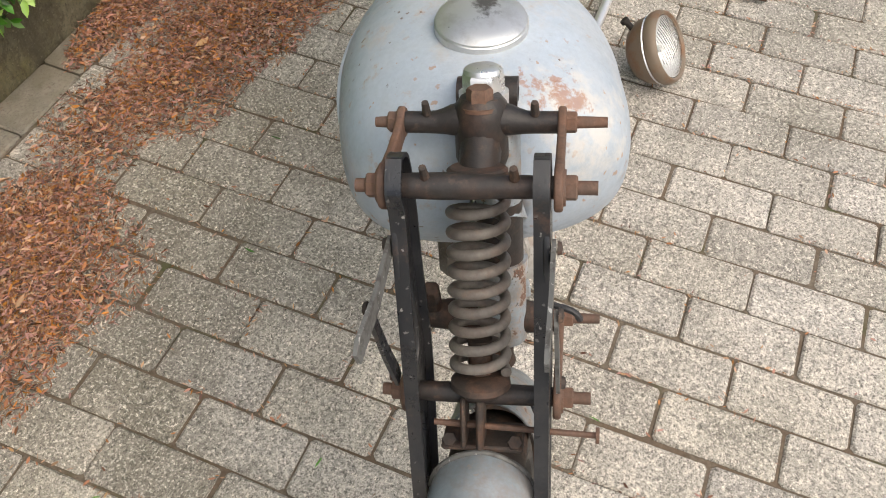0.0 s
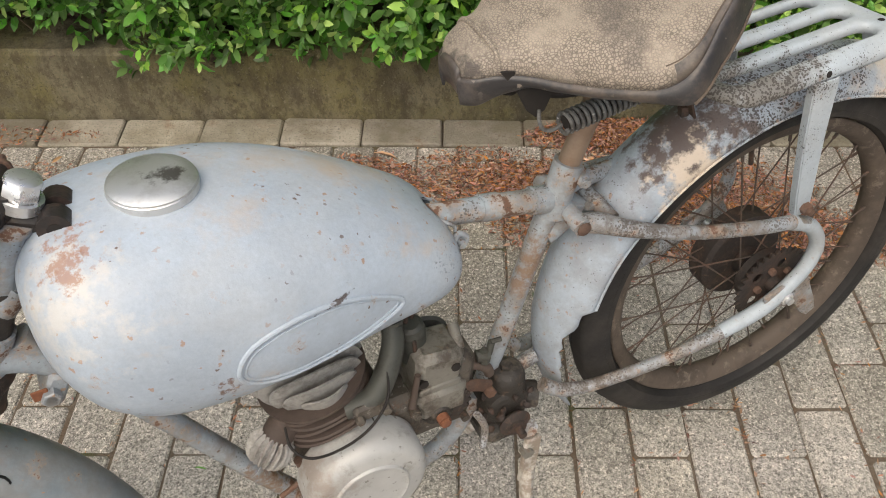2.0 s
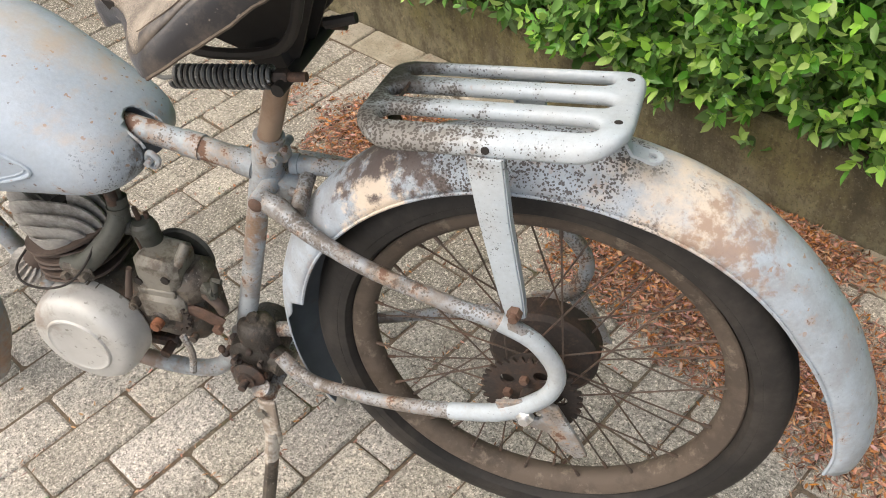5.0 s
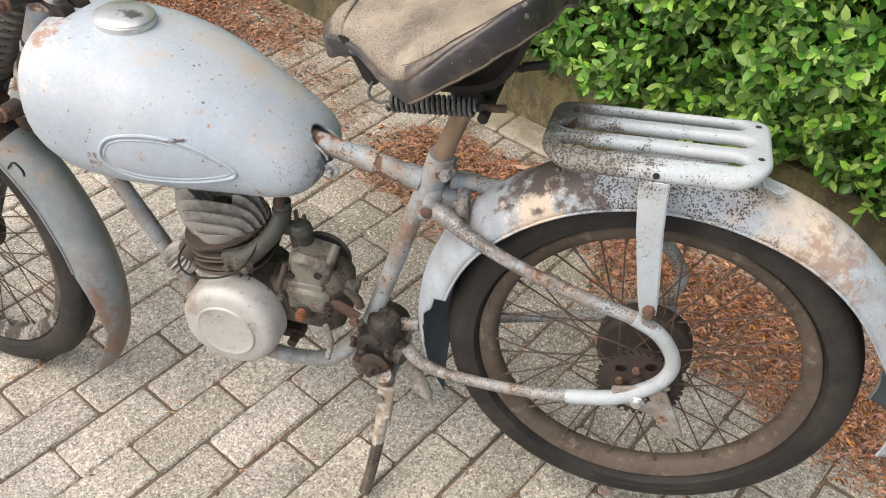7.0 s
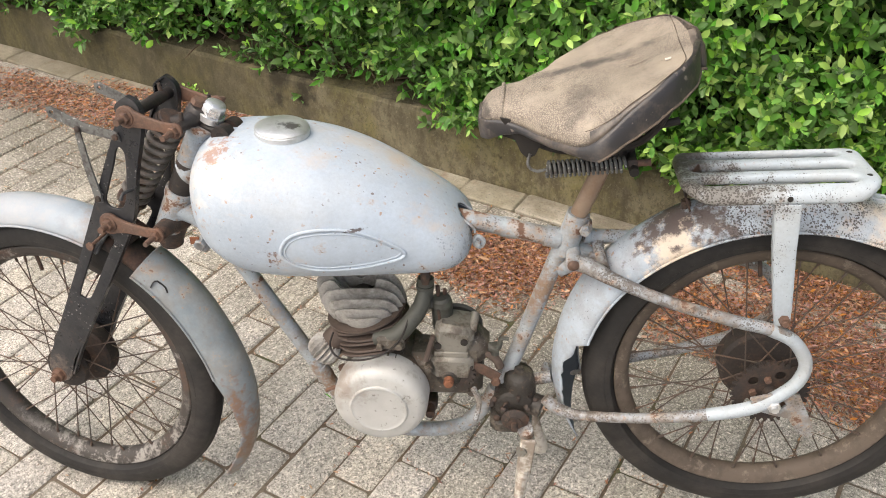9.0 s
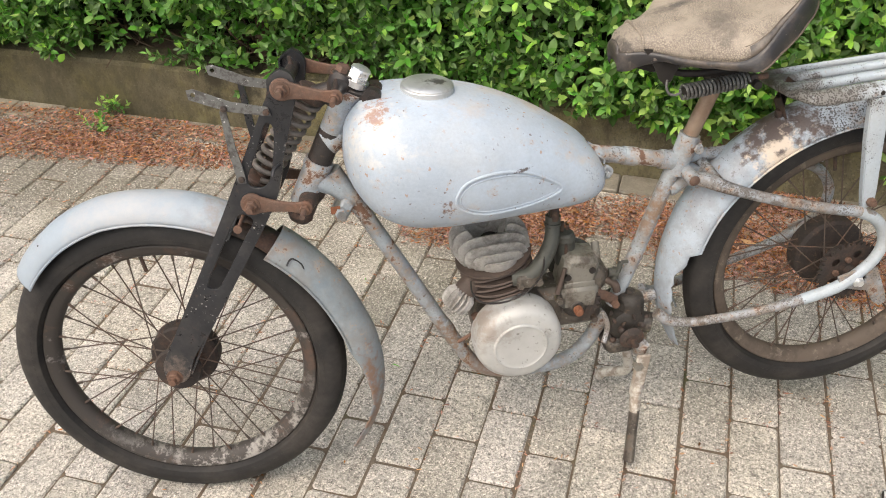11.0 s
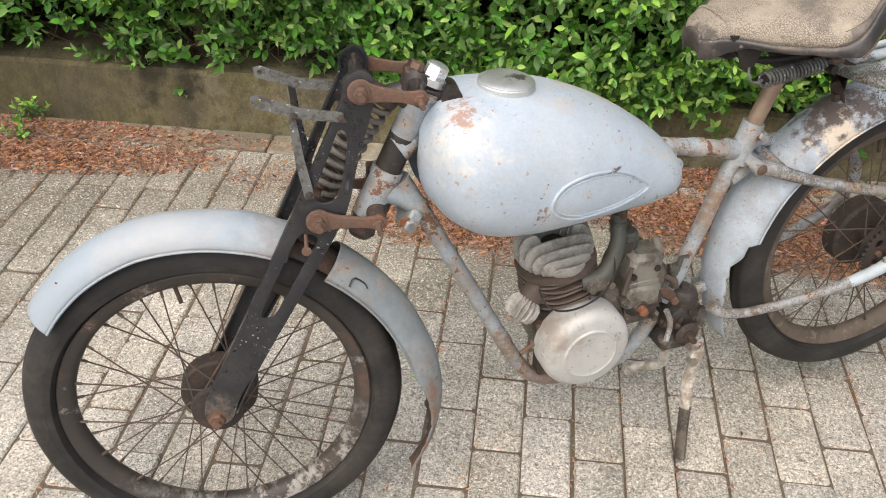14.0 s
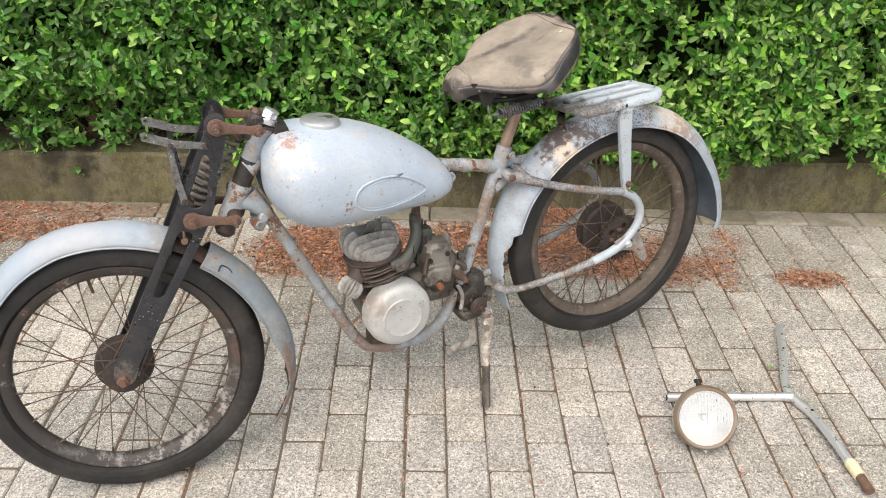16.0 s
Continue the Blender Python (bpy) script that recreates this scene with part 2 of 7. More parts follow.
k.mix(k.math("MULTIPLY", k.spot((-0.67, -0.03, 0.58), 0.09, 0.3, 0.06, 30), 0.65), (0.22, 0.17, 0.14))
k.mix(k.math("MULTIPLY", k.spot((-0.50, 0.0, 0.15), 0.13, 0.25, 0.09, 40), 0.8), (0.22, 0.125, 0.07))
k.mix(k.math("MULTIPLY", k.spot((-0.50, -0.045, 0.26), 0.045, 0.4, 0.03, 60, (1.6, 1, 0.6)), 0.8), (0.20, 0.105, 0.06))
M_FRONT = k.done()
k = Mat("fender_inside", (0.105, 0.125, 0.15), 0.8)
k.value(k.noise(12, 4), 0.7, 1.2).mix(k.ramp(k.noise(30, 4, seed=2), 0.58, 0.75, 0, 0.6), (0.09, 0.06, 0.045))
M_INSIDE = k.done()

k = Mat("fork_black", (0.014, 0.015, 0.018), 0.34, 0.0, 0.55)
k.mix(k.ramp(k.noise(30, 6, 0.75), 0.58, 0.68, 0, 0.7), (0.075, 0.045, 0.035))
k.mix(k.ramp(k.noise(9, 5, 0.7, seed=7.0), 0.50, 0.72, 0, 0.30), (0.10, 0.09, 0.082))
k.mix(k.math("MULTIPLY", dots(k, 130, 0.13, 14, 0.50, 0.62, 2.0), 0.8), (0.30, 0.29, 0.28))
k.mix(k.math("MULTIPLY", k.spot((-0.83, -0.05, 0.315), 0.040, 0.4, 0.025, 45), k.ramp(k.noise(60, 5, 0.72, seed=9.0), 0.42, 0.56, 0.3, 0.85)), (0.175, 0.135, 0.110))
k.roughen(k.noise(26, 6, 0.72), 0.26, 0.7, 0.4, 0.68).bump(k.noise(90, 4), 0.0008, 0.5)
M_BLACK = k.done()
k = Mat("flaking_steel", (0.125, 0.126, 0.122), 0.6, 0.1)
k.mix(k.ramp(k.noise(60, 5, 0.7), 0.50, 0.60, 0, 0.85), (0.055, 0.05, 0.046)).mix(k.ramp(k.noise(170, 3, seed=4), 0.64, 0.7, 0, 0.8), (0.5, 0.5, 0.48))
k.bump(k.noise(60, 5, 0.7), 0.001, 0.6)
M_FLAKE = k.done()
M_LINK = rusty("rust_brown", (0.105, 0.068, 0.052), 0.6, 0.5)
M_SPINDLE = rusty("black_brown", (0.026, 0.023, 0.022), 0.28, 0.58, 0.45)
M_SPRING = rusty("spring_steel", (0.150, 0.135, 0.120), 0.45, 0.58, 0.5)
M_DARK = rusty("dark_steel", (0.04, 0.032, 0.028), 0.55, 0.56)
M_RUST = rusty("orange_rust", (0.20, 0.080, 0.042), 0.5, 0.55, 0.85)
k = Mat("oily_cast", (0.100, 0.086, 0.070), 0.55, 0.0, 0.4)
k.value(k.noise(14, 5, 0.7), 0.7, 1.2)
k.mix(k.ramp(k.noise(26, 6, 0.75, seed=1.0), 0.46, 0.58, 0, 0.9), (0.040, 0.032, 0.027))
k.mix(k.ramp(k.noise(60, 5, 0.72, seed=3.0), 0.55, 0.66, 0, 0.7), (0.13, 0.078, 0.050))
k.mix(k.ramp(k.noise(110, 4, 0.72, seed=5.0), 0.60, 0.68, 0, 0.6), (0.34, 0.32, 0.29))
k.bump(k.noise(90, 5, 0.7), 0.0016, 0.7)
M_GRIME = k.done()
k = Mat("cast_alloy", (0.200, 0.190, 0.165), 0.5, 0.15, 0.4)
k.value(k.noise(18, 5, 0.7), 0.75, 1.2)
k.mix(k.ramp(k.noise(30, 6, 0.75, seed=1.0), 0.46, 0.60, 0, 0.85), (0.070, 0.055, 0.042))
k.mix(k.ramp(k.noise(70, 5, 0.72, seed=3.0), 0.58, 0.68, 0, 0.6), (0.17, 0.12, 0.085)).bump(k.noise(110, 5, 0.7), 0.0012, 0.6)
M_CAST = k.done()
k = Mat("black_grease", (0.030, 0.026, 0.022), 0.5, 0.0, 0.45)
k.mix(k.ramp(k.noise(22, 6, 0.75, seed=1.0), 0.52, 0.64, 0, 0.75), (0.15, 0.125, 0.10))
k.mix(k.ramp(k.noise(70, 5, 0.72, seed=3.0), 0.58, 0.68, 0, 0.7), (0.12, 0.075, 0.05))
k.bump(k.noise(70, 5, 0.7), 0.004, 0.8)
M_GREASE = k.done()
M_HUB = rusty("hub_rust", (0.032, 0.026, 0.023), 0.35, 0.58, 0.75)

k = Mat("fin_aluminium", (0.40, 0.385, 0.36), 0.6, 0.25)
k.mix(k.ramp(k.noise(24, 6, 0.72), 0.46, 0.66, 0, 0.8), (0.13, 0.115, 0.10)).value(k.noise(180, 2), 0.85, 1.15)
k.bump(k.noise(150, 4), 0.001, 0.5)
M_FIN = k.done()
k = Mat("bowl_grey", (0.070, 0.072, 0.062), 0.55, 0.1)
k.mix(k.ramp(k.noise(40, 5, 0.7), 0.48, 0.66, 0, 0.7), (0.035, 0.030, 0.025)).bump(k.noise(120, 4), 0.001, 0.5)
M_BOWL = k.done()
k = Mat("fin_iron", (0.075, 0.055, 0.045), 0.7, 0.0)
k.mix(k.ramp(k.noise(24, 5, 0.7), 0.48, 0.68, 0, 0.7), (0.13, 0.095, 0.075)).bump(k.noise(150, 4), 0.001, 0.5)
M_IRON = k.done()
k = Mat("cover_aluminium", (0.50, 0.50, 0.485), 0.55, 0.25)
k.value(k.noise(10, 5, 0.65), 0.78, 1.1).mix(k.ramp(k.noise(30, 6, 0.72, seed=4), 0.56, 0.72, 0, 0.65), (0.22, 0.20, 0.17))
k.mix(k.ramp(k.noise(90, 3, seed=1), 0.66, 0.72, 0, 0.7), (0.16, 0.15, 0.13)).bump(k.noise(120, 4), 0.0008, 0.5)
k.mix(k.math("MULTIPLY", k.spot((-0.305, -0.080, 0.385), 0.065, 0.2, 0.04, 30), 0.6), (0.24, 0.175, 0.13))
M_COVER = k.done()
k = Mat("worn_chrome", (0.66, 0.665, 0.67), 0.28, 0.75)
k.mix(k.ramp(k.noise(60, 5, 0.7), 0.58, 0.7, 0, 0.6), (0.28, 0.24, 0.20)).roughen(k.noise(60, 4), 0.22, 0.42, 0.3, 0.7)
M_CHROME = k.done()
k = Mat("bar_chrome", (0.70, 0.70, 0.71), 0.34, 0.70)
k.mix(k.ramp(k.noise(40, 5, 0.7), 0.60, 0.74, 0, 0.5), (0.20, 0.165, 0.13)).roughen(k.noise(60, 4), 0.26, 0.42, 0.35, 0.7)
M_BAR = k.done()
k = Mat("matt_chrome", (0.66, 0.66, 0.65), 0.34, 0.8)
k.mix(k.ramp(k.noise(25, 5, 0.7), 0.5, 0.7, 0, 0.5), (0.36, 0.34, 0.30)).roughen(k.noise(30, 4), 0.26, 0.5, 0.3, 0.7)
k.mix(k.math("MULTIPLY", k.spot((-0.346, -0.004, 0.810), 0.017, 0.5, 0.010, 70, (0.8, 1.2, 0.6)), 0.85), (0.10, 0.085, 0.075))
M_CAP = k.done()
k = Mat("seatpost_steel", (0.30, 0.22, 0.16), 0.5, 0.35)
k.mix(k.ramp(k.noise(20, 5, 0.7), 0.45, 0.7, 0, 0.7), (0.20, 0.115, 0.07)).bump(k.noise(120, 4), 0.0008, 0.5)
M_POST = k.done()

k = Mat("tyre_rubber", (0.018, 0.017, 0.0165), 0.65, 0.0, 0.35)
k.mix(k.ramp(k.noise(9, 5, 0.65), 0.44, 0.62, 0, 0.5), (0.054, 0.047, 0.041)).value(k.noise(70, 3), 0.75, 1.3)
k.bump(k.noise(220, 3), 0.0006, 0.5)
M_TYRE = k.done()
k = Mat("rim_rust", (0.048, 0.042, 0.038), 0.55, 0.15)
k.mix(k.ramp(k.noise(13, 6, 0.72), 0.54, 0.68, 0, 0.6), (0.13, 0.075, 0.052))
k.mix(k.ramp(k.noise(17, 6, 0.75, seed=8), 0.60, 0.68, 0, 0.75), (0.30, 0.28, 0.265)).bump(k.noise(90, 4), 0.001, 0.6)
k.mix(k.math("MULTIPLY", k.math("MULTIPLY", k.ramp(k.noise(30, 6, 0.78, (1, 0.6, 1), 12.0), 0.49, 0.58), k.spot((-0.74, 0.0, 0.06), 0.26, 0.4, 0.08, 12)), 0.8), (0.33, 0.31, 0.285))
M_RIM = k.done()
k = Mat("dusty_rim", (0.105, 0.082, 0.064), 0.75, 0.05)
k.mix(k.ramp(k.noise(13, 6, 0.72), 0.46, 0.60, 0, 0.75), (0.060, 0.047, 0.038))
k.mix(k.ramp(k.noise(34, 6, 0.75, seed=8), 0.56, 0.66, 0, 0.6), (0.22, 0.18, 0.14)).bump(k.noise(90, 4), 0.001, 0.6)
M_RIM_DUSTY = k.done()
M_SPOKE = rusty("spoke_rust", (0.075, 0.058, 0.048), 0.5, 0.55)

k = Mat("saddle_leather", (0.365, 0.310, 0.248), 0.6, 0.0, 0.4)
k.value(k.noise(5, 5, 0.7), 0.82, 1.12)
wear = k.ramp(k.noise(9, 6, 0.72, (1.3, 0.8, 1), 3.0), 0.50, 0.64)
k.mix(k.math("MULTIPLY", wear, 0.28), (0.10, 0.088, 0.080))
k.mix(k.math("MULTIPLY", k.spot((0.10, 0.030, 0.895), 0.058, 0.3, 0.03, 30, (0.45, 3.2, 1)), 0.8), (0.035, 0.034, 0.038))
k.mix(k.math("MULTIPLY", k.spot((0.075, -0.105, 0.875), 0.045, 0.3, 0.04, 30, (1.8, 0.7, 0.8)), 0.4), (0.04, 0.038, 0.040))
k.mix(k.math("MULTIPLY", k.spot((-0.066, -0.02, 0.835), 0.030, 0.3, 0.03, 40), 0.8), (0.05, 0.045, 0.043))
dust = k.spot((0.070, 0.0, 0.89), 0.185, 0.88, 0.012, 22, (1.0, 1.10, 0.3))
k.mix(k.ramp(dust, 1.0, 0.0, 0.0, 0.85), (0.036, 0.033, 0.033))
grain = k.cells(330, "DISTANCE_TO_EDGE")
pit = k.math("MULTIPLY", k.ramp(grain, 0.20, 0.04), k.ramp(k.noise(13, 4, 0.6, seed=6.0), 0.36, 0.54))
k.mix(k.math("MULTIPLY", pit, 0.72), (0.085, 0.070, 0.060))
k.bump(k.ramp(grain, 0.0, 0.15), 0.0009, 0.5).bump(k.noise(20, 5, 0.6, (2, 1, 1)), 0.004, 0.35)
k.roughen(k.noise(8, 4), 0.42, 0.66, 0.3, 0.7)
M_LEATHER = k.done()
k = Mat("saddle_edge", (0.030, 0.028, 0.029), 0.38, 0.0, 0.5)
k.mix(k.ramp(k.noise(12, 6, 0.72), 0.46, 0.66, 0, 0.75), (0.15, 0.118, 0.092))
k.mix(k.math("MULTIPLY", dots(k, 70, 0.15, 12, 0.45, 0.6, 2.0), 0.7), (0.35, 0.30, 0.25)).bump(k.noise(160, 4), 0.0007, 0.5)
M_EDGE = k.done()
k = Mat("saddle_band", (0.034, 0.031, 0.031), 0.38, 0.0, 0.45)
k.mix(k.ramp(k.noise(9, 6, 0.72), 0.44, 0.62, 0, 0.75), (0.22, 0.18, 0.145)).bump(k.noise(160, 4), 0.0006, 0.5)
M_BAND = k.done()
k = Mat("seam_thread", (0.11, 0.085, 0.065), 0.8)
k.value(k.noise(90, 4), 0.6, 1.3)
M_SEAM = k.done()
k = Mat("stand_white", (0.52, 0.49, 0.44), 0.6)
k.mix(k.ramp(k.noise(24, 6, 0.72), 0.43, 0.54, 0, 0.8), (0.20, 0.15, 0.11)).bump(k.noise(90, 4), 0.0008, 0.5)
M_WHITE = k.done()
# black parts, and the near-black discs that paint the shade in holes
k = Mat("black_iron_and_hole_shade", (0.018, 0.015, 0.013), 0.7)
k.value(k.noise(40, 4), 0.7, 1.4)
M_BLACK_AND_HOLES = k.done()

# ground and hedge
k = Mat("paver_concrete", (0.520, 0.486, 0.434), 0.9, 0.0, 0.25)
k.co = k.n.new("ShaderNodeNewGeometry").outputs["Position"]
k.each(0.80, 1.14, 0.006, 0.2)
k.value(k.noise(8, 6, 0.68), 0.68, 1.22)
k.mix(k.ramp(k.noise(2.6, 6, 0.72, seed=2), 0.48, 0.64, 0, 0.55), (0.185, 0.175, 0.14))
# shade under and behind the machine, put into the paver colour
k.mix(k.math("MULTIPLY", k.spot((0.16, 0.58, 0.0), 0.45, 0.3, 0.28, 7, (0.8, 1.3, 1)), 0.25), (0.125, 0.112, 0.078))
# two broad darker patches, on the right and towards the wall there
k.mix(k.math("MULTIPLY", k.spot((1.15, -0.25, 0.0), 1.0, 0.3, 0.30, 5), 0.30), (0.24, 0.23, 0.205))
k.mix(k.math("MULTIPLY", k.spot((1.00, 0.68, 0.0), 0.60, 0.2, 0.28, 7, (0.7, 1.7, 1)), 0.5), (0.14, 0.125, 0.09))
# shade at the far left, put into the paver colour
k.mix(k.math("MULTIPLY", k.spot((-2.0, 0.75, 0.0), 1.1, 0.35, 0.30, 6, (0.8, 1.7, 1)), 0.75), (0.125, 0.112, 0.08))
# dirt by the hedge and its shade, darkened together in the colour
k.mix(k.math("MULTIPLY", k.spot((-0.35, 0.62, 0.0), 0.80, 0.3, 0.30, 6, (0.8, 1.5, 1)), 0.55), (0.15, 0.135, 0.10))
k.mix(k.ramp(k.noise(120, 5, 0.82), 0.52, 0.58, 0, 0.72), (0.14, 0.128, 0.112))
k.mix(k.ramp(k.noise(190, 4, 0.8, seed=5), 0.54, 0.59, 0, 0.75), (0.76, 0.71, 0.635))
k.mix(k.ramp(k.noise(300, 3, 0.75, seed=9), 0.56, 0.60, 0, 0.75), (0.085, 0.078, 0.068))
k.value(k.noise(90, 4, 0.8), 0.76, 1.22)
k.value(k.stones(230), 0.80, 1.18)
k.value(k.stones(420, 3.0), 0.88, 1.12)
k.bump(k.noise(240, 4, 0.75), 0.004, 0.9).bump(k.noise(40, 5, 0.7), 0.004, 0.5)
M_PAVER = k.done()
k = Mat("edging_concrete", (0.35, 0.318, 0.258), 0.9, 0.0, 0.25)
k.co = k.n.new("ShaderNodeNewGeometry").outputs["Position"]
k.each(0.8, 1.15, 0.008, 0.15)
k.value(k.noise(9, 6, 0.7), 0.7, 1.2).mix(k.ramp(k.noise(200, 3, 0.75), 0.55, 0.63, 0, 0.7), (0.13, 0.12, 0.10))
k.mix(k.ramp(k.noise(6, 6, 0.72, seed=2), 0.42, 0.60, 0, 0.65), (0.145, 0.125, 0.082)).bump(k.noise(200, 4, 0.7), 0.003, 0.8)
k.mix(k.ramp(k.noise(12, 5, 0.7, seed=5), 0.58, 0.7, 0, 0.6), (0.20, 0.12, 0.075))
k.mix(k.math("MULTIPLY", k.spot((-2.4, 1.0, 0.0), 1.2, 0.4, 0.35, 5), 0.4), (0.16, 0.14, 0.10))
M_EDGING = k.done()
k = Mat("joint_sand", (0.150, 0.124, 0.096), 1.0, 0.0, 0.1)
k.value(k.noise(120, 4), 0.6, 1.3).mix(k.ramp(k.noise(6, 5, 0.7), 0.45, 0.62, 0, 0.6), (0.125, 0.085, 0.058))
k.mix(k.ramp(k.noise(9, 4, seed=6), 0.58, 0.7, 0, 0.6), (0.055, 0.075, 0.025)).bump(k.noise(200, 4), 0.004, 0.8)
M_SAND = k.done()
WALL_FACE = 1.052
k = Mat("mossy_concrete", (0.175, 0.155, 0.102), 0.95, 0.0, 0.2)
k.co = k.n.new("ShaderNodeNewGeometry").outputs["Position"]
k.value(k.noise(6, 6, 0.72), 0.5, 1.4)
k.mix(k.ramp(k.noise(4, 6, 0.72, seed=2), 0.42, 0.58, 0, 0.65), (0.20, 0.175, 0.070))
k.mix(k.ramp(k.noise(3.5, 5, 0.7, seed=8), 0.52, 0.64, 0, 0.35), (0.26, 0.22, 0.145))
k.mix(k.ramp(k.noise(9, 6, 0.72, (1.0, 1, 0.35), 5.0), 0.46, 0.62, 0, 0.65), (0.055, 0.047, 0.034))
k.mix(k.ramp(k.noise(34, 6, 0.75, (1.0, 1, 0.7), 7.0), 0.50, 0.60, 0, 0.55), (0.075, 0.064, 0.042))
k.mix(k.ramp(k.noise(110, 4, 0.75, seed=1), 0.58, 0.68, 0, 0.5), (0.30, 0.27, 0.19))
k.mix(k.ramp(k.noise(160, 4, 0.75, seed=6), 0.56, 0.64, 0, 0.7), (0.07, 0.062, 0.042))
k.bump(k.noise(70, 5, 0.75), 0.008, 0.8).bump(k.noise(14, 4), 0.012, 0.6)
for x, w in ((-1.40, 0.10), (-1.27, 0.07), (-2.3, 0.10), (-0.55, 0.05), (0.9, 0.06)):
    k.mix(k.math("MULTIPLY", k.spot((x, WALL_FACE, 0.22), w, 0.4, 0.05, 14, (1.4, 0.2, 0.5)), 0.85), (0.028, 0.024, 0.02))
# shade over the wall's far-left end, put into its colour
k.mix(k.math("MULTIPLY", k.spot((-2.4, WALL_FACE, 0.1), 1.5, 0.5, 0.3, 5, (1, 0.2, 1)), 0.5), (0.06, 0.053, 0.030))
M_WALL = k.done()
def leaf_material(name, base, lo, hi):
    """A glossy leaf that lets some light through."""
    k = Mat(name, base, 0.40, 0.0, 0.5)
    k.island(lo, hi, 0.015, 0.14)
    m = k.done()
    tr = k.n.new("ShaderNodeBsdfTranslucent")
    ad = k.n.new("ShaderNodeMixShader")
    ad.inputs[0].default_value = 0.24
    k.l.new(k.col, tr.inputs["Color"])
    k.l.new(k.b.outputs[0], ad.inputs[1])
    k.l.new(tr.outputs[0], ad.inputs[2])
    k.l.new(ad.outputs[0], k.n["Material Output"].inputs["Surface"])
    return m


M_LEAF = leaf_material("hedge_leaf", (0.112, 0.252, 0.050), 0.32, 1.65)
M_YOUNG = leaf_material("young_leaf", (0.325, 0.525, 0.112), 0.75, 1.3)
k = Mat("twig_bark", (0.11, 0.075, 0.05), 0.9)
k.value(k.noise(60, 4), 0.6, 1.3)
M_TWIG = k.done()
# near-black colour that stands for the shade deep in the hedge
k = Mat("hedge_shade", (0.020, 0.026, 0.011), 1.0, 0.0, 0.05)
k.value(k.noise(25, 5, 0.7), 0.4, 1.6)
M_HEDGE_SHADE = k.done()
k = Mat("dry_leaf", (0.290, 0.138, 0.090), 0.85, 0.0, 0.25)
k.island(0.28, 1.85, 0.022, 0.34)
M_LITTER = k.done()
k = Mat("pale_petal", (0.62, 0.58, 0.50), 0.8)
k.island(0.7, 1.2)
M_PETAL = k.done()
k = Mat("tan_leaf", (0.45, 0.28, 0.18), 0.8)
k.island(0.6, 1.3, 0.012, 0.2)
M_TAN = k.done()
k = Mat("lamp_shell", (0.21, 0.165, 0.125), 0.5, 0.25)
k.mix(k.ramp(k.noise(20, 6, 0.7), 0.5, 0.66, 0, 0.8), (0.21, 0.11, 0.06)).bump(k.noise(80, 4), 0.0008, 0.5)
M_SHELL = k.done()
k = Mat("lamp_reflector", (0.62, 0.625, 0.63), 0.42, 0.75)
k.mix(k.ramp(k.noise(22, 5, 0.7), 0.5, 0.65, 0, 0.5), (0.62, 0.60, 0.57))
M_REFLECTOR = k.done()
M_GLASS, gn, gl, gb = material("ribbed_glass")
gb.inputs["Transmission Weight"].default_value, gb.inputs["Roughness"].default_value, gb.inputs["IOR"].default_value = 1.0, 0.16, 1.45
gb.inputs["Base Color"].default_value = (0.92, 0.93, 0.93, 1)
k = Mat("cork_grip", (0.62, 0.55, 0.36), 0.8)
k.value(k.noise(60, 4), 0.8, 1.15)
M_GRIP = k.done()

# ---- mesh helpers: each gives (vertices, faces) ----


def unit(v):
    return Vector(v).normalized()


def basis(axis):
    a = unit(axis)
    side = unit(a.cross(Vector((0, 0, 1)) if abs(a.z) < 0.9 else Vector((1, 0, 0))))
    return side, a.cross(side), a


def spline(points, steps=4, closed=False):
    """A smooth line through points of any dimension."""
    p = np.array(points, float)
    n = len(p)
    out = []
    for i in range(n if closed else n - 1):
        a, b, c, d = (p[(i + o) % n] if closed else p[min(max(i + o, 0), n - 1)] for o in (-1, 0, 1, 2))
        for s in range(steps):
            t = s / steps
            out.append(0.5 * ((2 * b) + (c - a) * t + (2 * a - 5 * b + 4 * c - d) * t * t + (3 * b - a - 3 * c + d) * t**3))
    if not closed:
        out.append(p[-1])
    return np.array(out)


def join(*meshes):
    v, f = [], []
    for mv, mf in meshes:
        o = len(v)
        v += [tuple(x) for x in mv]
        f += [tuple(i + o for i in q) for q in mf]
    return v, f


def sweep(path, section, closed=False, caps=True, up=None):
    """Carries a closed section (rows of sideways, upward) along a path; section may be one per point."""
    p = [Vector(q) for q in path]
    n, many = len(p), not np.isscalar(section[0][0])
    v, f, side = [], [], None
    m = len(section[0]) if many else len(section)
    for i, q in enumerate(p):
        fw = unit((p[(i + 1) % n] if closed or i < n - 1 else q) - (p[i - 1] if closed or i > 0 else q))
        if up is not None:
            side = unit(fw.cross(Vector(up)))
        elif side is None:
            side = basis(fw)[0]
        side = unit(side - fw * side.dot(fw))
        over = side.cross(fw)
        for a, b in section[i] if many else section:
            v.append(tuple(q + side * a + over * b))
    for i in range(n if closed else n - 1):
        for j in range(m):
            a, b = i * m + j, i * m + (j + 1) % m
            c, d = (i + 1) % n * m + (j + 1) % m, (i + 1) % n * m + j
            f.append((a, b, c, d))
    if caps and not closed:
        f.append(tuple(range(m))[::-1])
        f.append(tuple(range((n - 1) * m, n * m)))
    return v, f


def ring(r, n=10, rb=None):
    return [(r * math.cos(2 * math.pi * j / n), (rb or r) * math.sin(2 * math.pi * j / n)) for j in range(n)]


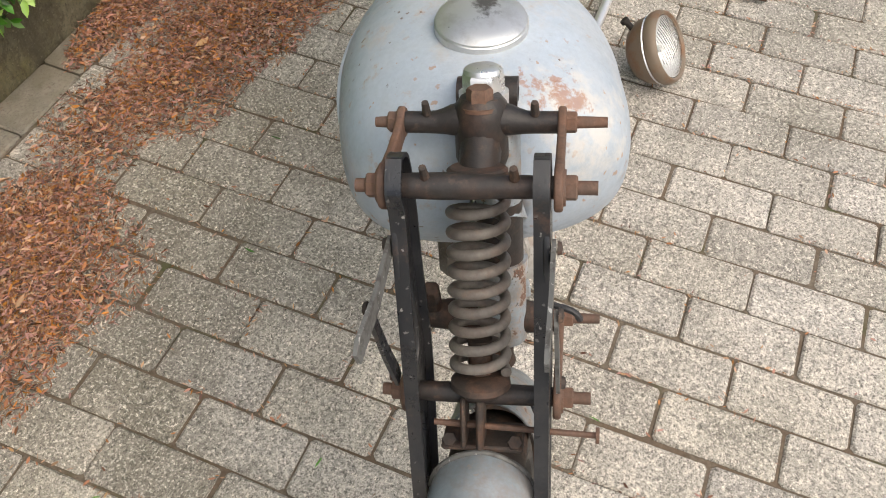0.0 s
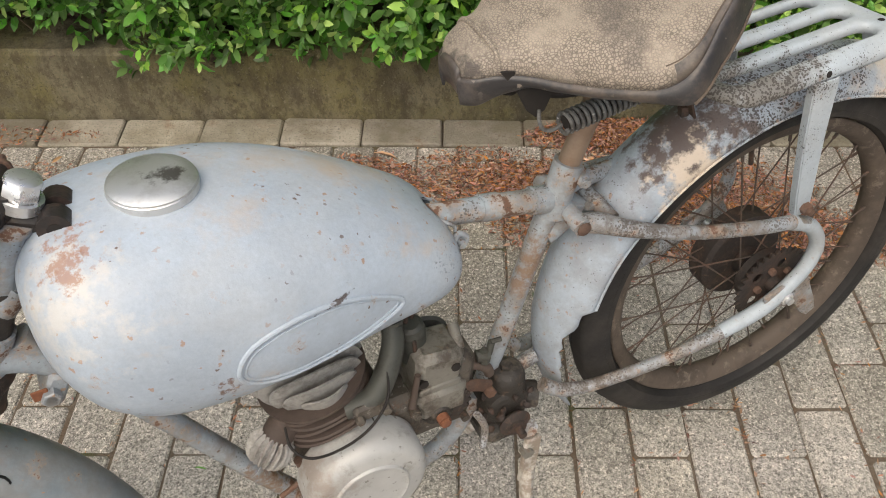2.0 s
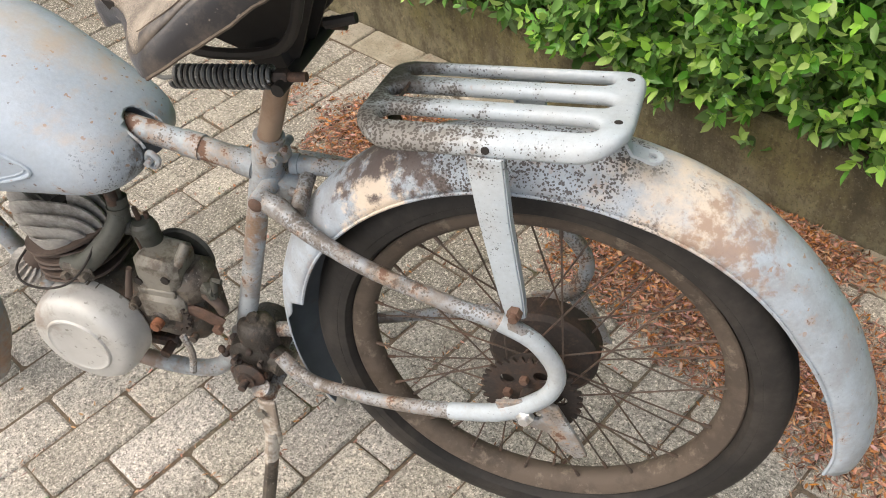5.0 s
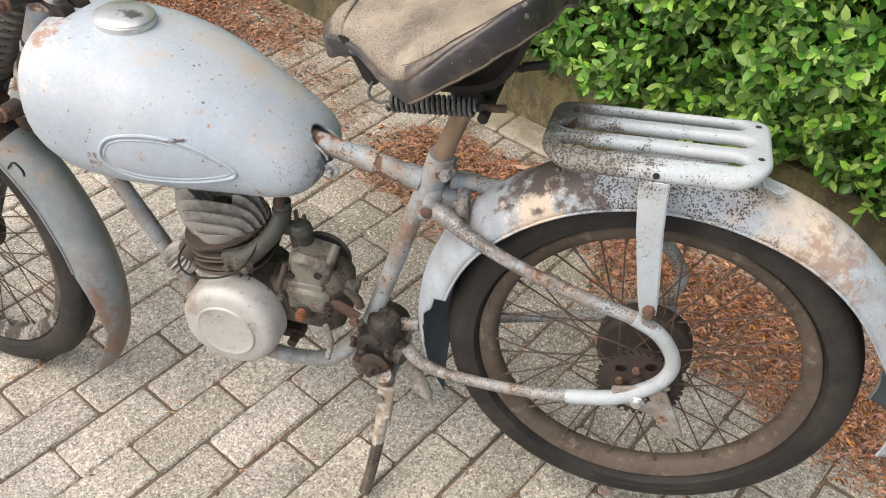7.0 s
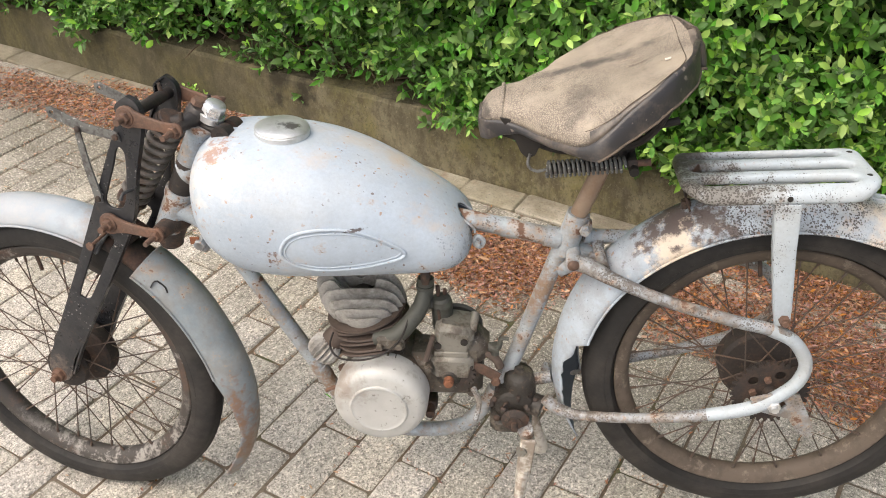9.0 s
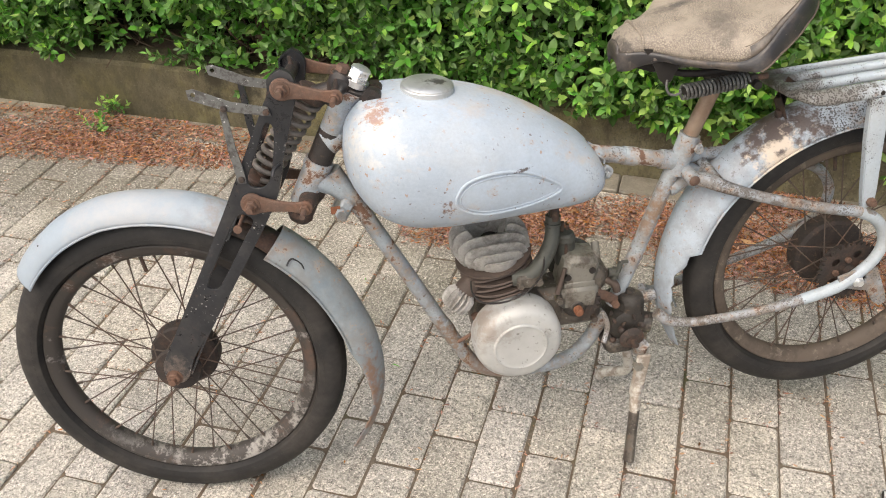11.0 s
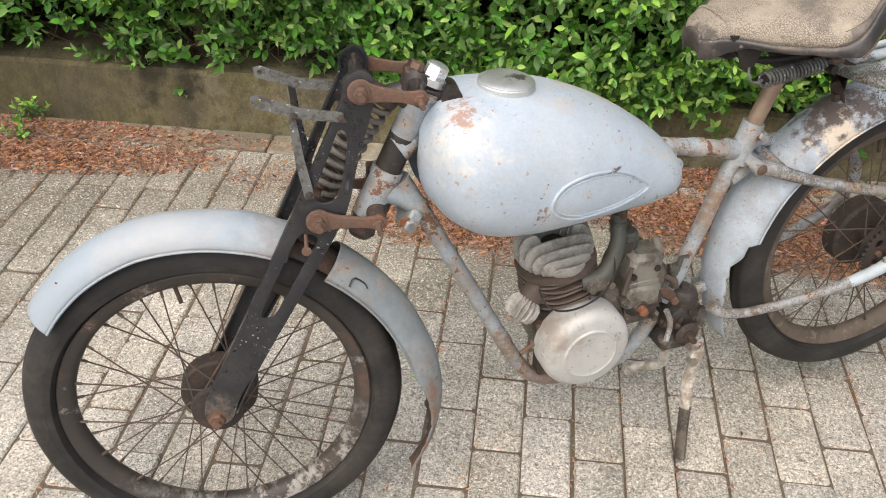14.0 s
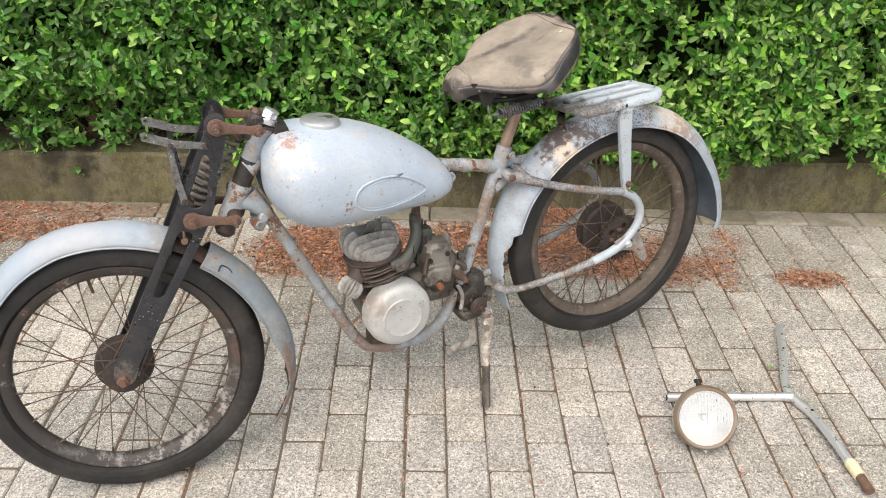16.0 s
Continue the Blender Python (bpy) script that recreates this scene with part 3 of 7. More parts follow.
def tube(points, r, n=10, steps=4, closed=False, flat=1.0):
    """A round bar along a smooth line; r may be one radius a point."""
    if np.isscalar(r):
        path = spline(points, steps, closed)
        return sweep(path, ring(r, n, r * flat), closed)
    rows = spline([(*p, q) for p, q in zip(points, r)], steps, closed)
    return sweep([q[:3] for q in rows], [ring(q[3], n, q[3] * flat) for q in rows], closed)


def rod(a, b, r, n=12, r2=None):
    return sweep([a, b], [ring(r, n), ring(r2 or r, n)])


def lathe(profile, origin, axis, n=28, closed=False):
    """Turns a profile of (radius, height) about an axis."""
    s, t, a = basis(axis)
    o, m = Vector(origin), len(profile)
    v, f = [], []
    for i in range(n):
        w = 2 * math.pi * i / n
        for r, h in profile:
            v.append(tuple(o + (s * math.cos(w) + t * math.sin(w)) * r + a * h))
    for i in range(n):
        for j in range(m if closed else m - 1):
            k2 = (j + 1) % m
            f.append((i * m + j, i * m + k2, (i + 1) % n * m + k2, (i + 1) % n * m + j))
    return v, f


def box(centre, size, edge=0.002, turn=None):
    """A block with chamfered edges."""
    hx, hy, hz = (s / 2 for s in size)
    e = min(edge, hx * 0.9, hy * 0.9, hz * 0.9)
    v = []
    for sx in (-1, 1):
        for sy in (-1, 1):
            for sz in (-1, 1):
                v += [(sx * (hx - e), sy * (hy - e), sz * hz), (sx * (hx - e), sy * hy, sz * (hz - e)), (sx * hx, sy * (hy - e), sz * (hz - e))]
    bm = bmesh.new()
    for q in v:
        bm.verts.new(q)
    bmesh.ops.convex_hull(bm, input=bm.verts[:])
    bmesh.ops.dissolve_limit(bm, angle_limit=0.02, verts=bm.verts[:], edges=bm.edges[:])
    bm.verts.index_update()
    rot = turn or Matrix.Identity(3)
    vs = [tuple(Vector(centre) + rot @ q.co) for q in bm.verts]
    fs = [tuple(q.index for q in fc.verts) for fc in bm.faces]
    bm.free()
    return vs, fs


def nut(a, b, r, hole=0.0):
    """A hexagon head from a to b, with chamfered corners."""
    d = Vector(b) - Vector(a)
    h = d.length
    s, t, ax = basis(d)
    v, f = [], []
    for rr, hh in ((r, 0.0), (r, h * 0.85), (r * 0.86, h)):
        for i in range(6):
            w = math.pi * i / 3
            v.append(tuple(Vector(a) + (s * math.cos(w) + t * math.sin(w)) * rr + ax * hh))
    for k2 in range(2):
        for i in range(6):
            f.append((k2 * 6 + i, k2 * 6 + (i + 1) % 6, k2 * 6 + 6 + (i + 1) % 6, k2 * 6 + 6 + i))
    return v, f + [tuple(range(12, 18)), tuple(range(6))[::-1]]


def helix(a, b, radius, wire, turns, n=8, per=20, flat_ends=True):
    s, t, ax = basis(Vector(b) - Vector(a))
    length = (Vector(b) - Vector(a)).length
    pts, steps = [], int(turns * per)
    for i in range(steps + 1):
        w = 2 * math.pi * turns * i / steps
        h = i / steps
        pts.append(Vector(a) + (s * math.cos(w) + t * math.sin(w)) * radius + ax * length * h)
    return sweep(pts, ring(wire, n))


def plate(outline, holes, thick, place, round_edge=0.0):
    """A flat plate with holes; place turns (x, y, depth) into the thing's own axes."""
    bm = bmesh.new()
    edges = []
    for loop in [outline, *holes]:
        vs = [bm.verts.new((x, y, 0)) for x, y in loop]
        edges += [bm.edges.new((vs[i], vs[(i + 1) % len(vs)])) for i in range(len(vs))]
    bmesh.ops.triangle_fill(bm, use_beauty=True, use_dissolve=False, edges=edges)
    ext = bmesh.ops.extrude_face_region(bm, geom=bm.faces[:])
    bmesh.ops.translate(bm, verts=[g for g in ext["geom"] if isinstance(g, bmesh.types.BMVert)], vec=(0, 0, thick))
    bmesh.ops.recalc_face_normals(bm, faces=bm.faces[:])
    if round_edge:
        sharp = [e for e in bm.edges if len(e.link_faces) == 2 and e.calc_face_angle(0) > 1.0 and abs((e.verts[0].co - e.verts[1].co).z) < 1e-6]
        bmesh.ops.bevel(bm, geom=sharp, offset=round_edge, segments=3, profile=0.5, affect="EDGES")
    bm.verts.index_update()
    out = [tuple(place(*q.co)) for q in bm.verts], [tuple(q.index for q in fc.verts) for fc in bm.faces]
    bm.free()
    return out


def part(name, data, mat, parent, label="", smooth=True, angle=38, turn=None, thick=0.0, kind=""):
    """Links one mesh under a thing or a part."""
    v, f = data
    if turn is not None:
        v = [tuple(turn @ Vector(q)) for q in v]
    me = bpy.data.meshes.new(name)
    me.from_pydata([tuple(q) for q in v], [], [tuple(q) for q in f])
    bm = bmesh.new()
    bm.from_mesh(me)
    bmesh.ops.recalc_face_normals(bm, faces=bm.faces[:])
    bm.to_mesh(me)
    bm.free()
    if smooth:
        me.polygons.foreach_set("use_smooth", [True] * len(me.polygons))
        me.set_sharp_from_angle(angle=radians(angle))
    me.materials.append(mat)
    ob = new(name, me)
    if thick:
        so = ob.modifiers.new("thickness", "SOLIDIFY")
        so.thickness, so.offset = thick, 0.0
    if parent is not None:
        ob.parent = parent
    return tagged(ob, label=label, kind=kind)


def blank(name, parent=None):
    ob = new(name)
    ob.empty_display_size = 0.1
    if parent is not None:
        ob.parent = parent
    return ob


def heap(name, verts, faces, mat, parent=None):
    """A mesh of very many small pieces, straight from arrays."""
    me = bpy.data.meshes.new(name)
    verts, faces = np.asarray(verts, np.float32), np.asarray(faces, np.int32)
    me.vertices.add(len(verts))
    me.vertices.foreach_set("co", verts.ravel())
    me.loops.add(faces.size)
    me.loops.foreach_set("vertex_index", faces.ravel())
    me.polygons.add(len(faces))
    me.polygons.foreach_set("loop_start", np.arange(0, faces.size, faces.shape[1], dtype=np.int32))
    me.polygons.foreach_set("use_smooth", np.ones(len(faces), bool))
    me.update(calc_edges=True)
    me.validate()
    me.materials.append(mat)
    ob = new(name, me)
    if parent is not None:
        ob.parent = parent
    return ob


rng = np.random.default_rng(7)

# ---- setting: ground, edging, retaining wall ----
EDGE_Y, WALL_Y = 0.945, 1.052
ground = part("ground", ([(-300, -300, -0.016), (300, -300, -0.016), (300, 300, -0.016), (-300, 300, -0.016)], [(0, 1, 2, 3)]), M_SAND, None, "sandy bed with dark joints under concrete pavers", kind="structure")
tagged(ground, category="ground")

v, f = [], []
xs = np.arange(-7.0, 7.01, 0.05)
for i, x in enumerate(xs):
    wob = 0.004 * noise.noise((x * 2, 0, 0))
    for y, z in ((WALL_Y + wob, -0.05), (WALL_Y + wob * 1.5, 0.10), (WALL_Y + wob, 0.182), (WALL_Y + 0.012 + wob, 0.194), (WALL_Y + 0.14, 0.196), (WALL_Y + 0.14, -0.05)):
        v.append((x, y + 0.003 * noise.noise((x * 9, z * 30, 2)), z))
for i in range(len(xs) - 1):
    for j in range(6):
        f.append((i * 6 + j, (i + 1) * 6 + j, (i + 1) * 6 + (j + 1) % 6, i * 6 + (j + 1) % 6))
f += [tuple(range(6)), tuple(range(len(v) - 6, len(v)))]
wall = part("wall_north", (v, f), M_WALL, None, "low mossy stained concrete retaining wall under a hedge", kind="structure")
tagged(wall, category="wall")
soil = part("soil", ([(-7, WALL_Y + 0.13, 0.185), (7, WALL_Y + 0.13, 0.185), (7, 4, 0.185), (-7, 4, 0.185)], [(0, 1, 2, 3)]), M_SAND, None, "dark soil of the planting bed behind the wall", kind="structure")
tagged(soil, category="soil")

# ---- the motorcycle, in its own axes: x to the rear, y to the hedge side, z up in the machine's plane ----
HEADING, LEAN_OVER, SIZE = radians(26.0), radians(2.55), 1.006
ux, uy = math.cos(HEADING), math.sin(HEADING)
cl, sl = math.cos(LEAN_OVER), math.sin(LEAN_OVER)
bike = tagged(blank("motorcycle"), "old rusty grey-blue light motorcycle on its centre stand, no handlebar", "motorcycle")
bike.matrix_world = Matrix(((ux, -uy * cl, -uy * sl, 0.0590), (uy, ux * cl, ux * sl, 0.0203), (0, -sl, cl, 0), (0, 0, 0, 1))) @ Matrix.Scale(SIZE, 4)
bpy.context.view_layer.update()

# the bent front fork is turned and twisted a little about the steering head, the rear wheel sits slightly askew
HEAD = Vector((-0.470, 0, 0.827))
RAKE = radians(26)
STEER = Matrix.Translation(HEAD + Vector((0.0082, 0.0080, -0.0032))) @ Matrix.Rotation(radians(0.7), 4, "X") @ Matrix.Rotation(radians(0.4), 4, "Y") @ Matrix.Rotation(radians(-11.4), 4, Vector((math.sin(RAKE), 0, math.cos(RAKE)))) @ Matrix.Translation(-HEAD)


def P(name, data, mat, parent=bike, label="", **kw):
    return part(name, data, mat, parent, label, **kw)


def F(name, data, mat, parent=bike, label="", **kw):
    """A part that turns with the fork."""
    return part(name, data, mat, parent, label, turn=STEER, **kw)


def side_plate(y, sign=1):
    return lambda a, b, d: (a, y + sign * d, b)


# wheels
TYRE_R, RIM_R = 0.299, 0.243


def wheel(name, cx, cz, turn, hub, label, rim_mat):
    c = (cx, 0.0, cz)
    ax = (0, 1, 0)
    prof = [(0.222, -0.010), (0.219, 0.0), (0.222, 0.010), (0.230, 0.017), (0.243, 0.020), (0.2455, 0.0185), (0.2435, 0.0165), (0.233, 0.013), (0.227, 0.008), (0.2255, 0.0), (0.227, -0.008), (0.233, -0.013), (0.2435, -0.0165), (0.2455, -0.0185), (0.243, -0.020), (0.230, -0.017)]
    rim = P(name, lathe(prof, c, ax, 96, True), rim_mat, label=label, turn=turn)
    tp = []
    for i in range(21):
        a = radians(-108 + 216 * i / 20)
        tp.append((0.2632 + 0.0358 * math.cos(a), 0.0300 * math.sin(a)))
    tp += [(0.2465, 0.0175), (0.244, 0.0), (0.2465, -0.0175)]
    tread = list(tp)
    tyre = lathe(tread, c, ax, 120, True)
    # tread grooves run round the tyre
    vv = []
    for q in tyre[0]:
        d = Vector((q[0] - cx, 0, q[2] - cz))
        r, y = d.length, q[1]
        if r > 0.288 and abs(abs(y) - 0.0085) < 0.0035:
            d = d.normalized() * (r - 0.0022)
        vv.append((cx + d.x, y, cz + d.z))
    P("tyre", (vv, tyre[1]), M_TYRE, rim, "cracked dusty black rubber tyre", turn=turn)
    for k2, (r, yy) in enumerate(((0.262, 0.0322), (0.251, 0.0262))):
        P("tyre_rib", join(lathe([(r - 0.0012, yy - 0.0035), (r, yy - 0.002), (r + 0.0012, yy - 0.0035)], c, ax, 96), lathe([(r - 0.0012, -yy + 0.0035), (r, -yy + 0.002), (r + 0.0012, -yy + 0.0035)], c, ax, 96)), M_TYRE, rim, turn=turn)
    P("hub", lathe(hub, c, ax, 40), M_HUB, rim, "rusty dark drum hub", turn=turn)
    n = 36
    for i in range(n):
        sgn = 1 if i % 2 else -1
        lead = 1 if (i // 2) % 2 else -1
        a = 2 * math.pi * (i + 0.5) / n
        b = a + lead * radians(62)
        rf, yf = (0.036, sgn * 0.030)
        p0 = (cx + rf * math.cos(b), yf, cz + rf * math.sin(b))
        p1 = (cx + 0.2235 * math.cos(a), sgn * 0.006, cz + 0.2235 * math.sin(a))
        d = Vector(p1) - Vector(p0)
        q = tuple(Vector(p1) - d.normalized() * 0.014)
        P("spoke", join(rod(p0, p1, 0.00125, 6), rod(q, p1, 0.0024, 6)), M_SPOKE, rim, turn=turn)
    a = radians(100)
    P("valve", join(rod((cx + 0.222 * math.cos(a), 0, cz + 0.222 * math.sin(a)), (cx + 0.188 * math.cos(a), 0, cz + 0.188 * math.sin(a)), 0.0035, 8)), M_DARK, rim, turn=turn)
    return rim


FX, FZ = -0.833, 0.2995
RX, RZ = 0.409, 0.374
ASKEW = Matrix.Translation((RX, 0, 0.70)) @ Matrix.Rotation(radians(-1.8), 4, "X") @ Matrix.Translation((-RX, 0, -0.70))
front_hub = [(0.0, -0.052), (0.014, -0.052), (0.016, -0.040), (0.040, -0.038), (0.043, -0.030), (0.040, -0.026), (0.022, -0.020), (0.022, 0.004), (0.058, 0.006), (0.062, 0.010), (0.062, 0.036), (0.056, 0.042), (0.020, 0.044), (0.016, 0.052), (0.0, 0.052)]
rear_hub = [(0.0, -0.070), (0.012, -0.070), (0.014, -0.045), (0.040, -0.040), (0.043, -0.030), (0.040, -0.026), (0.024, -0.018), (0.024, 0.0), (0.064, 0.004), (0.070, 0.010), (0.070, 0.040), (0.062, 0.046), (0.022, 0.050), (0.016, 0.070), (0.0, 0.070)]
front = wheel("front_wheel", FX, FZ, STEER, front_hub, "rusty spoked front wheel rim with flaking paint", M_RIM)
rear = wheel("rear_wheel", RX, RZ, ASKEW, rear_hub, "rusty spoked rear wheel rim, dusty brown", M_RIM_DUSTY)

# rear sprocket with teeth
teeth = []
for i in range(34 * 4):
    a = 2 * math.pi * i / (34 * 4)
    r = (0.0555, 0.0555, 0.0625, 0.0625)[i % 4]
    teeth.append((RX + r * math.cos(a), RZ + r * math.sin(a)))
holes = [[(RX + 0.036 * math.cos(b) + 0.009 * math.cos(c2), RZ + 0.036 * math.sin(b) + 0.009 * math.sin(c2)) for c2 in np.linspace(0, 2 * math.pi, 11)[:-1]] for b in np.linspace(0, 2 * math.pi, 6)[:-1]]
P("sprocket", plate(teeth, holes, 0.004, side_plate(-0.058)), M_HUB, rear, "rusty toothed rear sprocket", turn=ASKEW)
for b in np.linspace(0.6, 0.6 + 2 * math.pi, 6)[:-1]:
    P("sprocket_bolt", nut((RX + 0.028 * math.cos(b), -0.056, RZ + 0.028 * math.sin(b)), (RX + 0.028 * math.cos(b), -0.065, RZ + 0.028 * math.sin(b)), 0.006), M_LINK, rear, turn=ASKEW)


def mudguard(cx, cz, radius, a0, a1, half, depth, limits):
    """A rounded mudguard shell; radius(a) is its crown, limits(a) tells from where to where across the sheet is still there."""
    n, m = 130, 17
    v, f = [], []
    for i in range(n + 1):
        a = radians(a0 + (a1 - a0) * i / n)
        R = radius(math.degrees(a))
        s0, s1 = limits(math.degrees(a))
        for j in range(m):
            th = (s0 + (s1 - s0) * j / (m - 1)) * radians(88)
            y = half * math.sin(th)
            r = R - depth * (1 - math.cos(th)) ** 0.9 + 0.0015 * noise.noise((math.degrees(a) * 0.09, th * 1.5, cx))
            v.append((cx + r * math.cos(a), y, cz + r * math.sin(a)))
    for i in range(n):
        for j in range(m - 1):
            f.append((i * m + j, i * m + j + 1, (i + 1) * m + j + 1, (i + 1) * m + j))
    return v, f


def shell(name, data, outer, inner, label, turn=None):
    """Sheet metal with another look on its inside."""
    ob = part(name, data, outer, bike, label, turn=turn)
    ob.data.materials.append(inner)
    so = ob.modifiers.new("thickness", "SOLIDIFY")
    so.thickness, so.offset, so.material_offset, so.material_offset_rim = 0.0022, -1.0, 1, 0
    return ob


def ramp(x, a, b):
    return min(max((x - a) / (b - a), 0), 1)


def rear_limits(a):
    rag = 0.10 * noise.noise((a * 0.45, 0, 0)) + 0.05 * noise.noise((a * 1.3, 2, 0))
    low = -1 + 0.26 * ramp(a, 166.5, 168) + (0.22 + 0.6 * rag) * ramp(a, 172, 176) + 0.16 * ramp(a, 188, 208)
    return (low if a > 166 else -1.0), 1.0 - 0.9 * ramp(a, 192, 208)


def front_limits(a):
    rag = 0.05 * noise.noise((a * 0.5, 0, 5)) * ramp(-a, -4, 4)
    return -1 + (0.48 + rag) * ramp(-a, -6, 14), 1.0 - 0.42 * ramp(-a, -6, 4) - 0.36 * ramp(-a, 14, 22) + rag


rear_crown = lambda a: np.interp(a, [-9, -4, 8, 28, 50, 70, 90, 135, 150, 165, 190, 214], [0.391, 0.392, 0.378, 0.358, 0.350, 0.343, 0.342, 0.347, 0.350, 0.349, 0.349, 0.345])
rear_guard = shell("rear_mudguard", mudguard(RX, RZ, rear_crown, 208, -9, 0.055, 0.047, rear_limits), M_REAR, M_INSIDE, "dented grey-blue rear mudguard, torn at its front end")
front_crown = lambda a: np.interp(a, [-33, -20, -10, 0, 10, 20, 40, 60, 80, 105, 122, 141], [0.372, 0.373, 0.371, 0.366, 0.359, 0.352, 0.344, 0.337, 0.337, 0.339, 0.333, 0.323])
front_guard = shell("front_mudguard", mudguard(FX, FZ, front_crown, 141, 64, 0.045, 0.042, lambda a: (-1, 1)), M_FRONT, M_INSIDE, "chalky grey front mudguard in two halves, with a torn rusty tail", STEER)
tail_guard = shell("rear_half", mudguard(FX, FZ, front_crown, 51, -33, 0.044, 0.046, front_limits), M_FRONT, M_DARK, "grey rear half of the mudguard, rusty and torn at its end", STEER)
tail_guard.parent = front_guard
F("bridge_strip", mudguard(FX, FZ, lambda a: 0.321, 67, 46, 0.034, 0.020, lambda a: (-1, 1)), M_DARK, front_guard, "rusty dark sheet joining the two halves", thick=0.002)


def bead(cx, cz, radius, a0, a1, y):
    pts = []
    for a in np.linspace(a0, a1, 60):
        r = radius(a)
        pts.append((cx + r * math.cos(radians(a)), y, cz + r * math.sin(radians(a))))
    return pts


P("rolled_edge", tube(bead(RX, RZ, lambda a: rear_crown(a) - 0.0455, 166, -9, -0.0545), 0.0022, 6, 1), M_REAR, rear_guard)
P("rolled_edge", tube(bead(RX, RZ, lambda a: rear_crown(a) - 0.0455, 205, -9, 0.0545), 0.0022, 6, 1), M_REAR, rear_guard)
for a0, a1, owner in ((141, 64, front_guard), (51, 7, tail_guard)):
    for y in (-0.0445, 0.0445):
        F("rolled_edge", tube(bead(FX, FZ, lambda a: front_crown(a) - (0.0405 if a0 > 60 else 0.0442), a0, a1, y), 0.0022, 6, 1), M_FRONT, owner)

# fuel tank: crown, belly and half width along the machine
TU = [-0.500, -0.495, -0.482, -0.458, -0.414, -0.356, -0.2985, -0.241, -0.1836, -0.136, -0.107, -0.088, -0.0774, -0.0726]
TT = [0.726, 0.753, 0.7755, 0.7905, 0.7950, 0.7910, 0.7810, 0.7625, 0.7350, 0.7040, 0.6820, 0.6630, 0.6460, 0.6290]
TB = [0.687, 0.663, 0.637, 0.608, 0.583, 0.5755, 0.5765, 0.5765, 0.5755, 0.5775, 0.5845, 0.5950, 0.6065, 0.6190]
TH = [0.0350, 0.0640, 0.0950, 0.1215, 0.1362, 0.1402, 0.1380, 0.1260, 0.1085, 0.0965, 0.0880, 0.0750, 0.0570, 0.0340]
TANK = spline(list(zip(TU, TT, TB, TH)), 5)


def tank_at(u):
    return [np.interp(u, TANK[:, 0], TANK[:, i]) for i in (1, 2, 3)]


def tank_side(u, w):
    """How far out the tank's flank lies."""
    t, b, h = tank_at(u)
    c = b + (t - b) * 0.44
    k2 = min(abs((w - c) / ((t - c) if w > c else (c - b))), 1)
    return h * (1 - k2**2.35) ** (1 / 2.35)


v, f, m = [], [], 48
rows = [TANK[0] * 1.0] + list(TANK)
for i, (u, t, b, h) in enumerate(rows):
    c = b + (t - b) * 0.44
    grow = 0.35 if i == 0 else 1.0
    for j in range(m):
        a = 2 * math.pi * j / m
        ca, sa = math.cos(a), math.sin(a)
        e = 2 / 2.35
        y = h * grow * math.copysign(abs(ca) ** e, ca)
        w = c + ((t - c) if sa > 0 else (c - b)) * grow * math.copysign(abs(sa) ** e, sa)
        v.append((u - (0.002 if i == 0 else 0), y, w))
for i in range(len(rows) - 1):
    for j in range(m):
        f.append((i * m + j, i * m + (j + 1) % m, (i + 1) * m + (j + 1) % m, (i + 1) * m + j))
f += [tuple(range(m)), tuple(range((len(rows) - 1) * m, len(rows) * m))[::-1]]
tank = P("fuel_tank", (v, f), M_TANK, label="teardrop fuel tank in chalky grey-blue paint with rust spots", angle=50)
tank.data.materials.append(M_INSIDE)
# the tunnel for the top tube is cut through the belly
tun = []
for a in np.linspace(0, math.pi, 13):
    tun.append((0.0225 * math.cos(a), 0.0225 * math.sin(a)))
tun += [(-0.0225, -0.20), (0.0225, -0.20)]
tv, tf = [], []
for u in (-0.60, 0.05):
    w = 0.6295 - 0.205 * u + 0.0
    tv += [(u, y, w + z) for y, z in tun]
n = len(tun)
tf = [(i, (i + 1) % n, n + (i + 1) % n, n + i) for i in range(n)] + [tuple(range(n))[::-1], tuple(range(n, 2 * n))]
cutter = part("cutter", (tv, tf), M_INSIDE, None, smooth=False)
cutter.matrix_world = bike.matrix_world
bo = tank.modifiers.new("tunnel", "BOOLEAN")
bo.operation, bo.object, bo.solver = "DIFFERENCE", cutter, "EXACT"
bpy.context.view_layer.update()
cut = bpy.data.meshes.new_from_object(tank.evaluated_get(bpy.context.evaluated_depsgraph_get()))
tank.modifiers.clear()
tank.data = cut
bpy.data.objects.remove(cutter)
lip = []
for a in np.linspace(-0.35, math.pi + 0.35, 17):
    y, z = 0.0235 * math.cos(a), 0.0235 * math.sin(a)
    u = -0.069 - 0.042 * max(0, math.sin(a))
    lip.append((u, y, 0.627 + 0.212 * (0.010 - u) + z))
P("tunnel_lip", tube(lip, 0.0019, 8, 2), M_TANK, tank)
# pressed badge outline that follows the flank
BADGE = [(-0.342, 0.666), (-0.325, 0.692), (-0.282, 0.700), (-0.230, 0.690), (-0.182, 0.662), (-0.166, 0.645), (-0.186, 0.635), (-0.237, 0.629), (-0.294, 0.631), (-0.330, 0.645)]
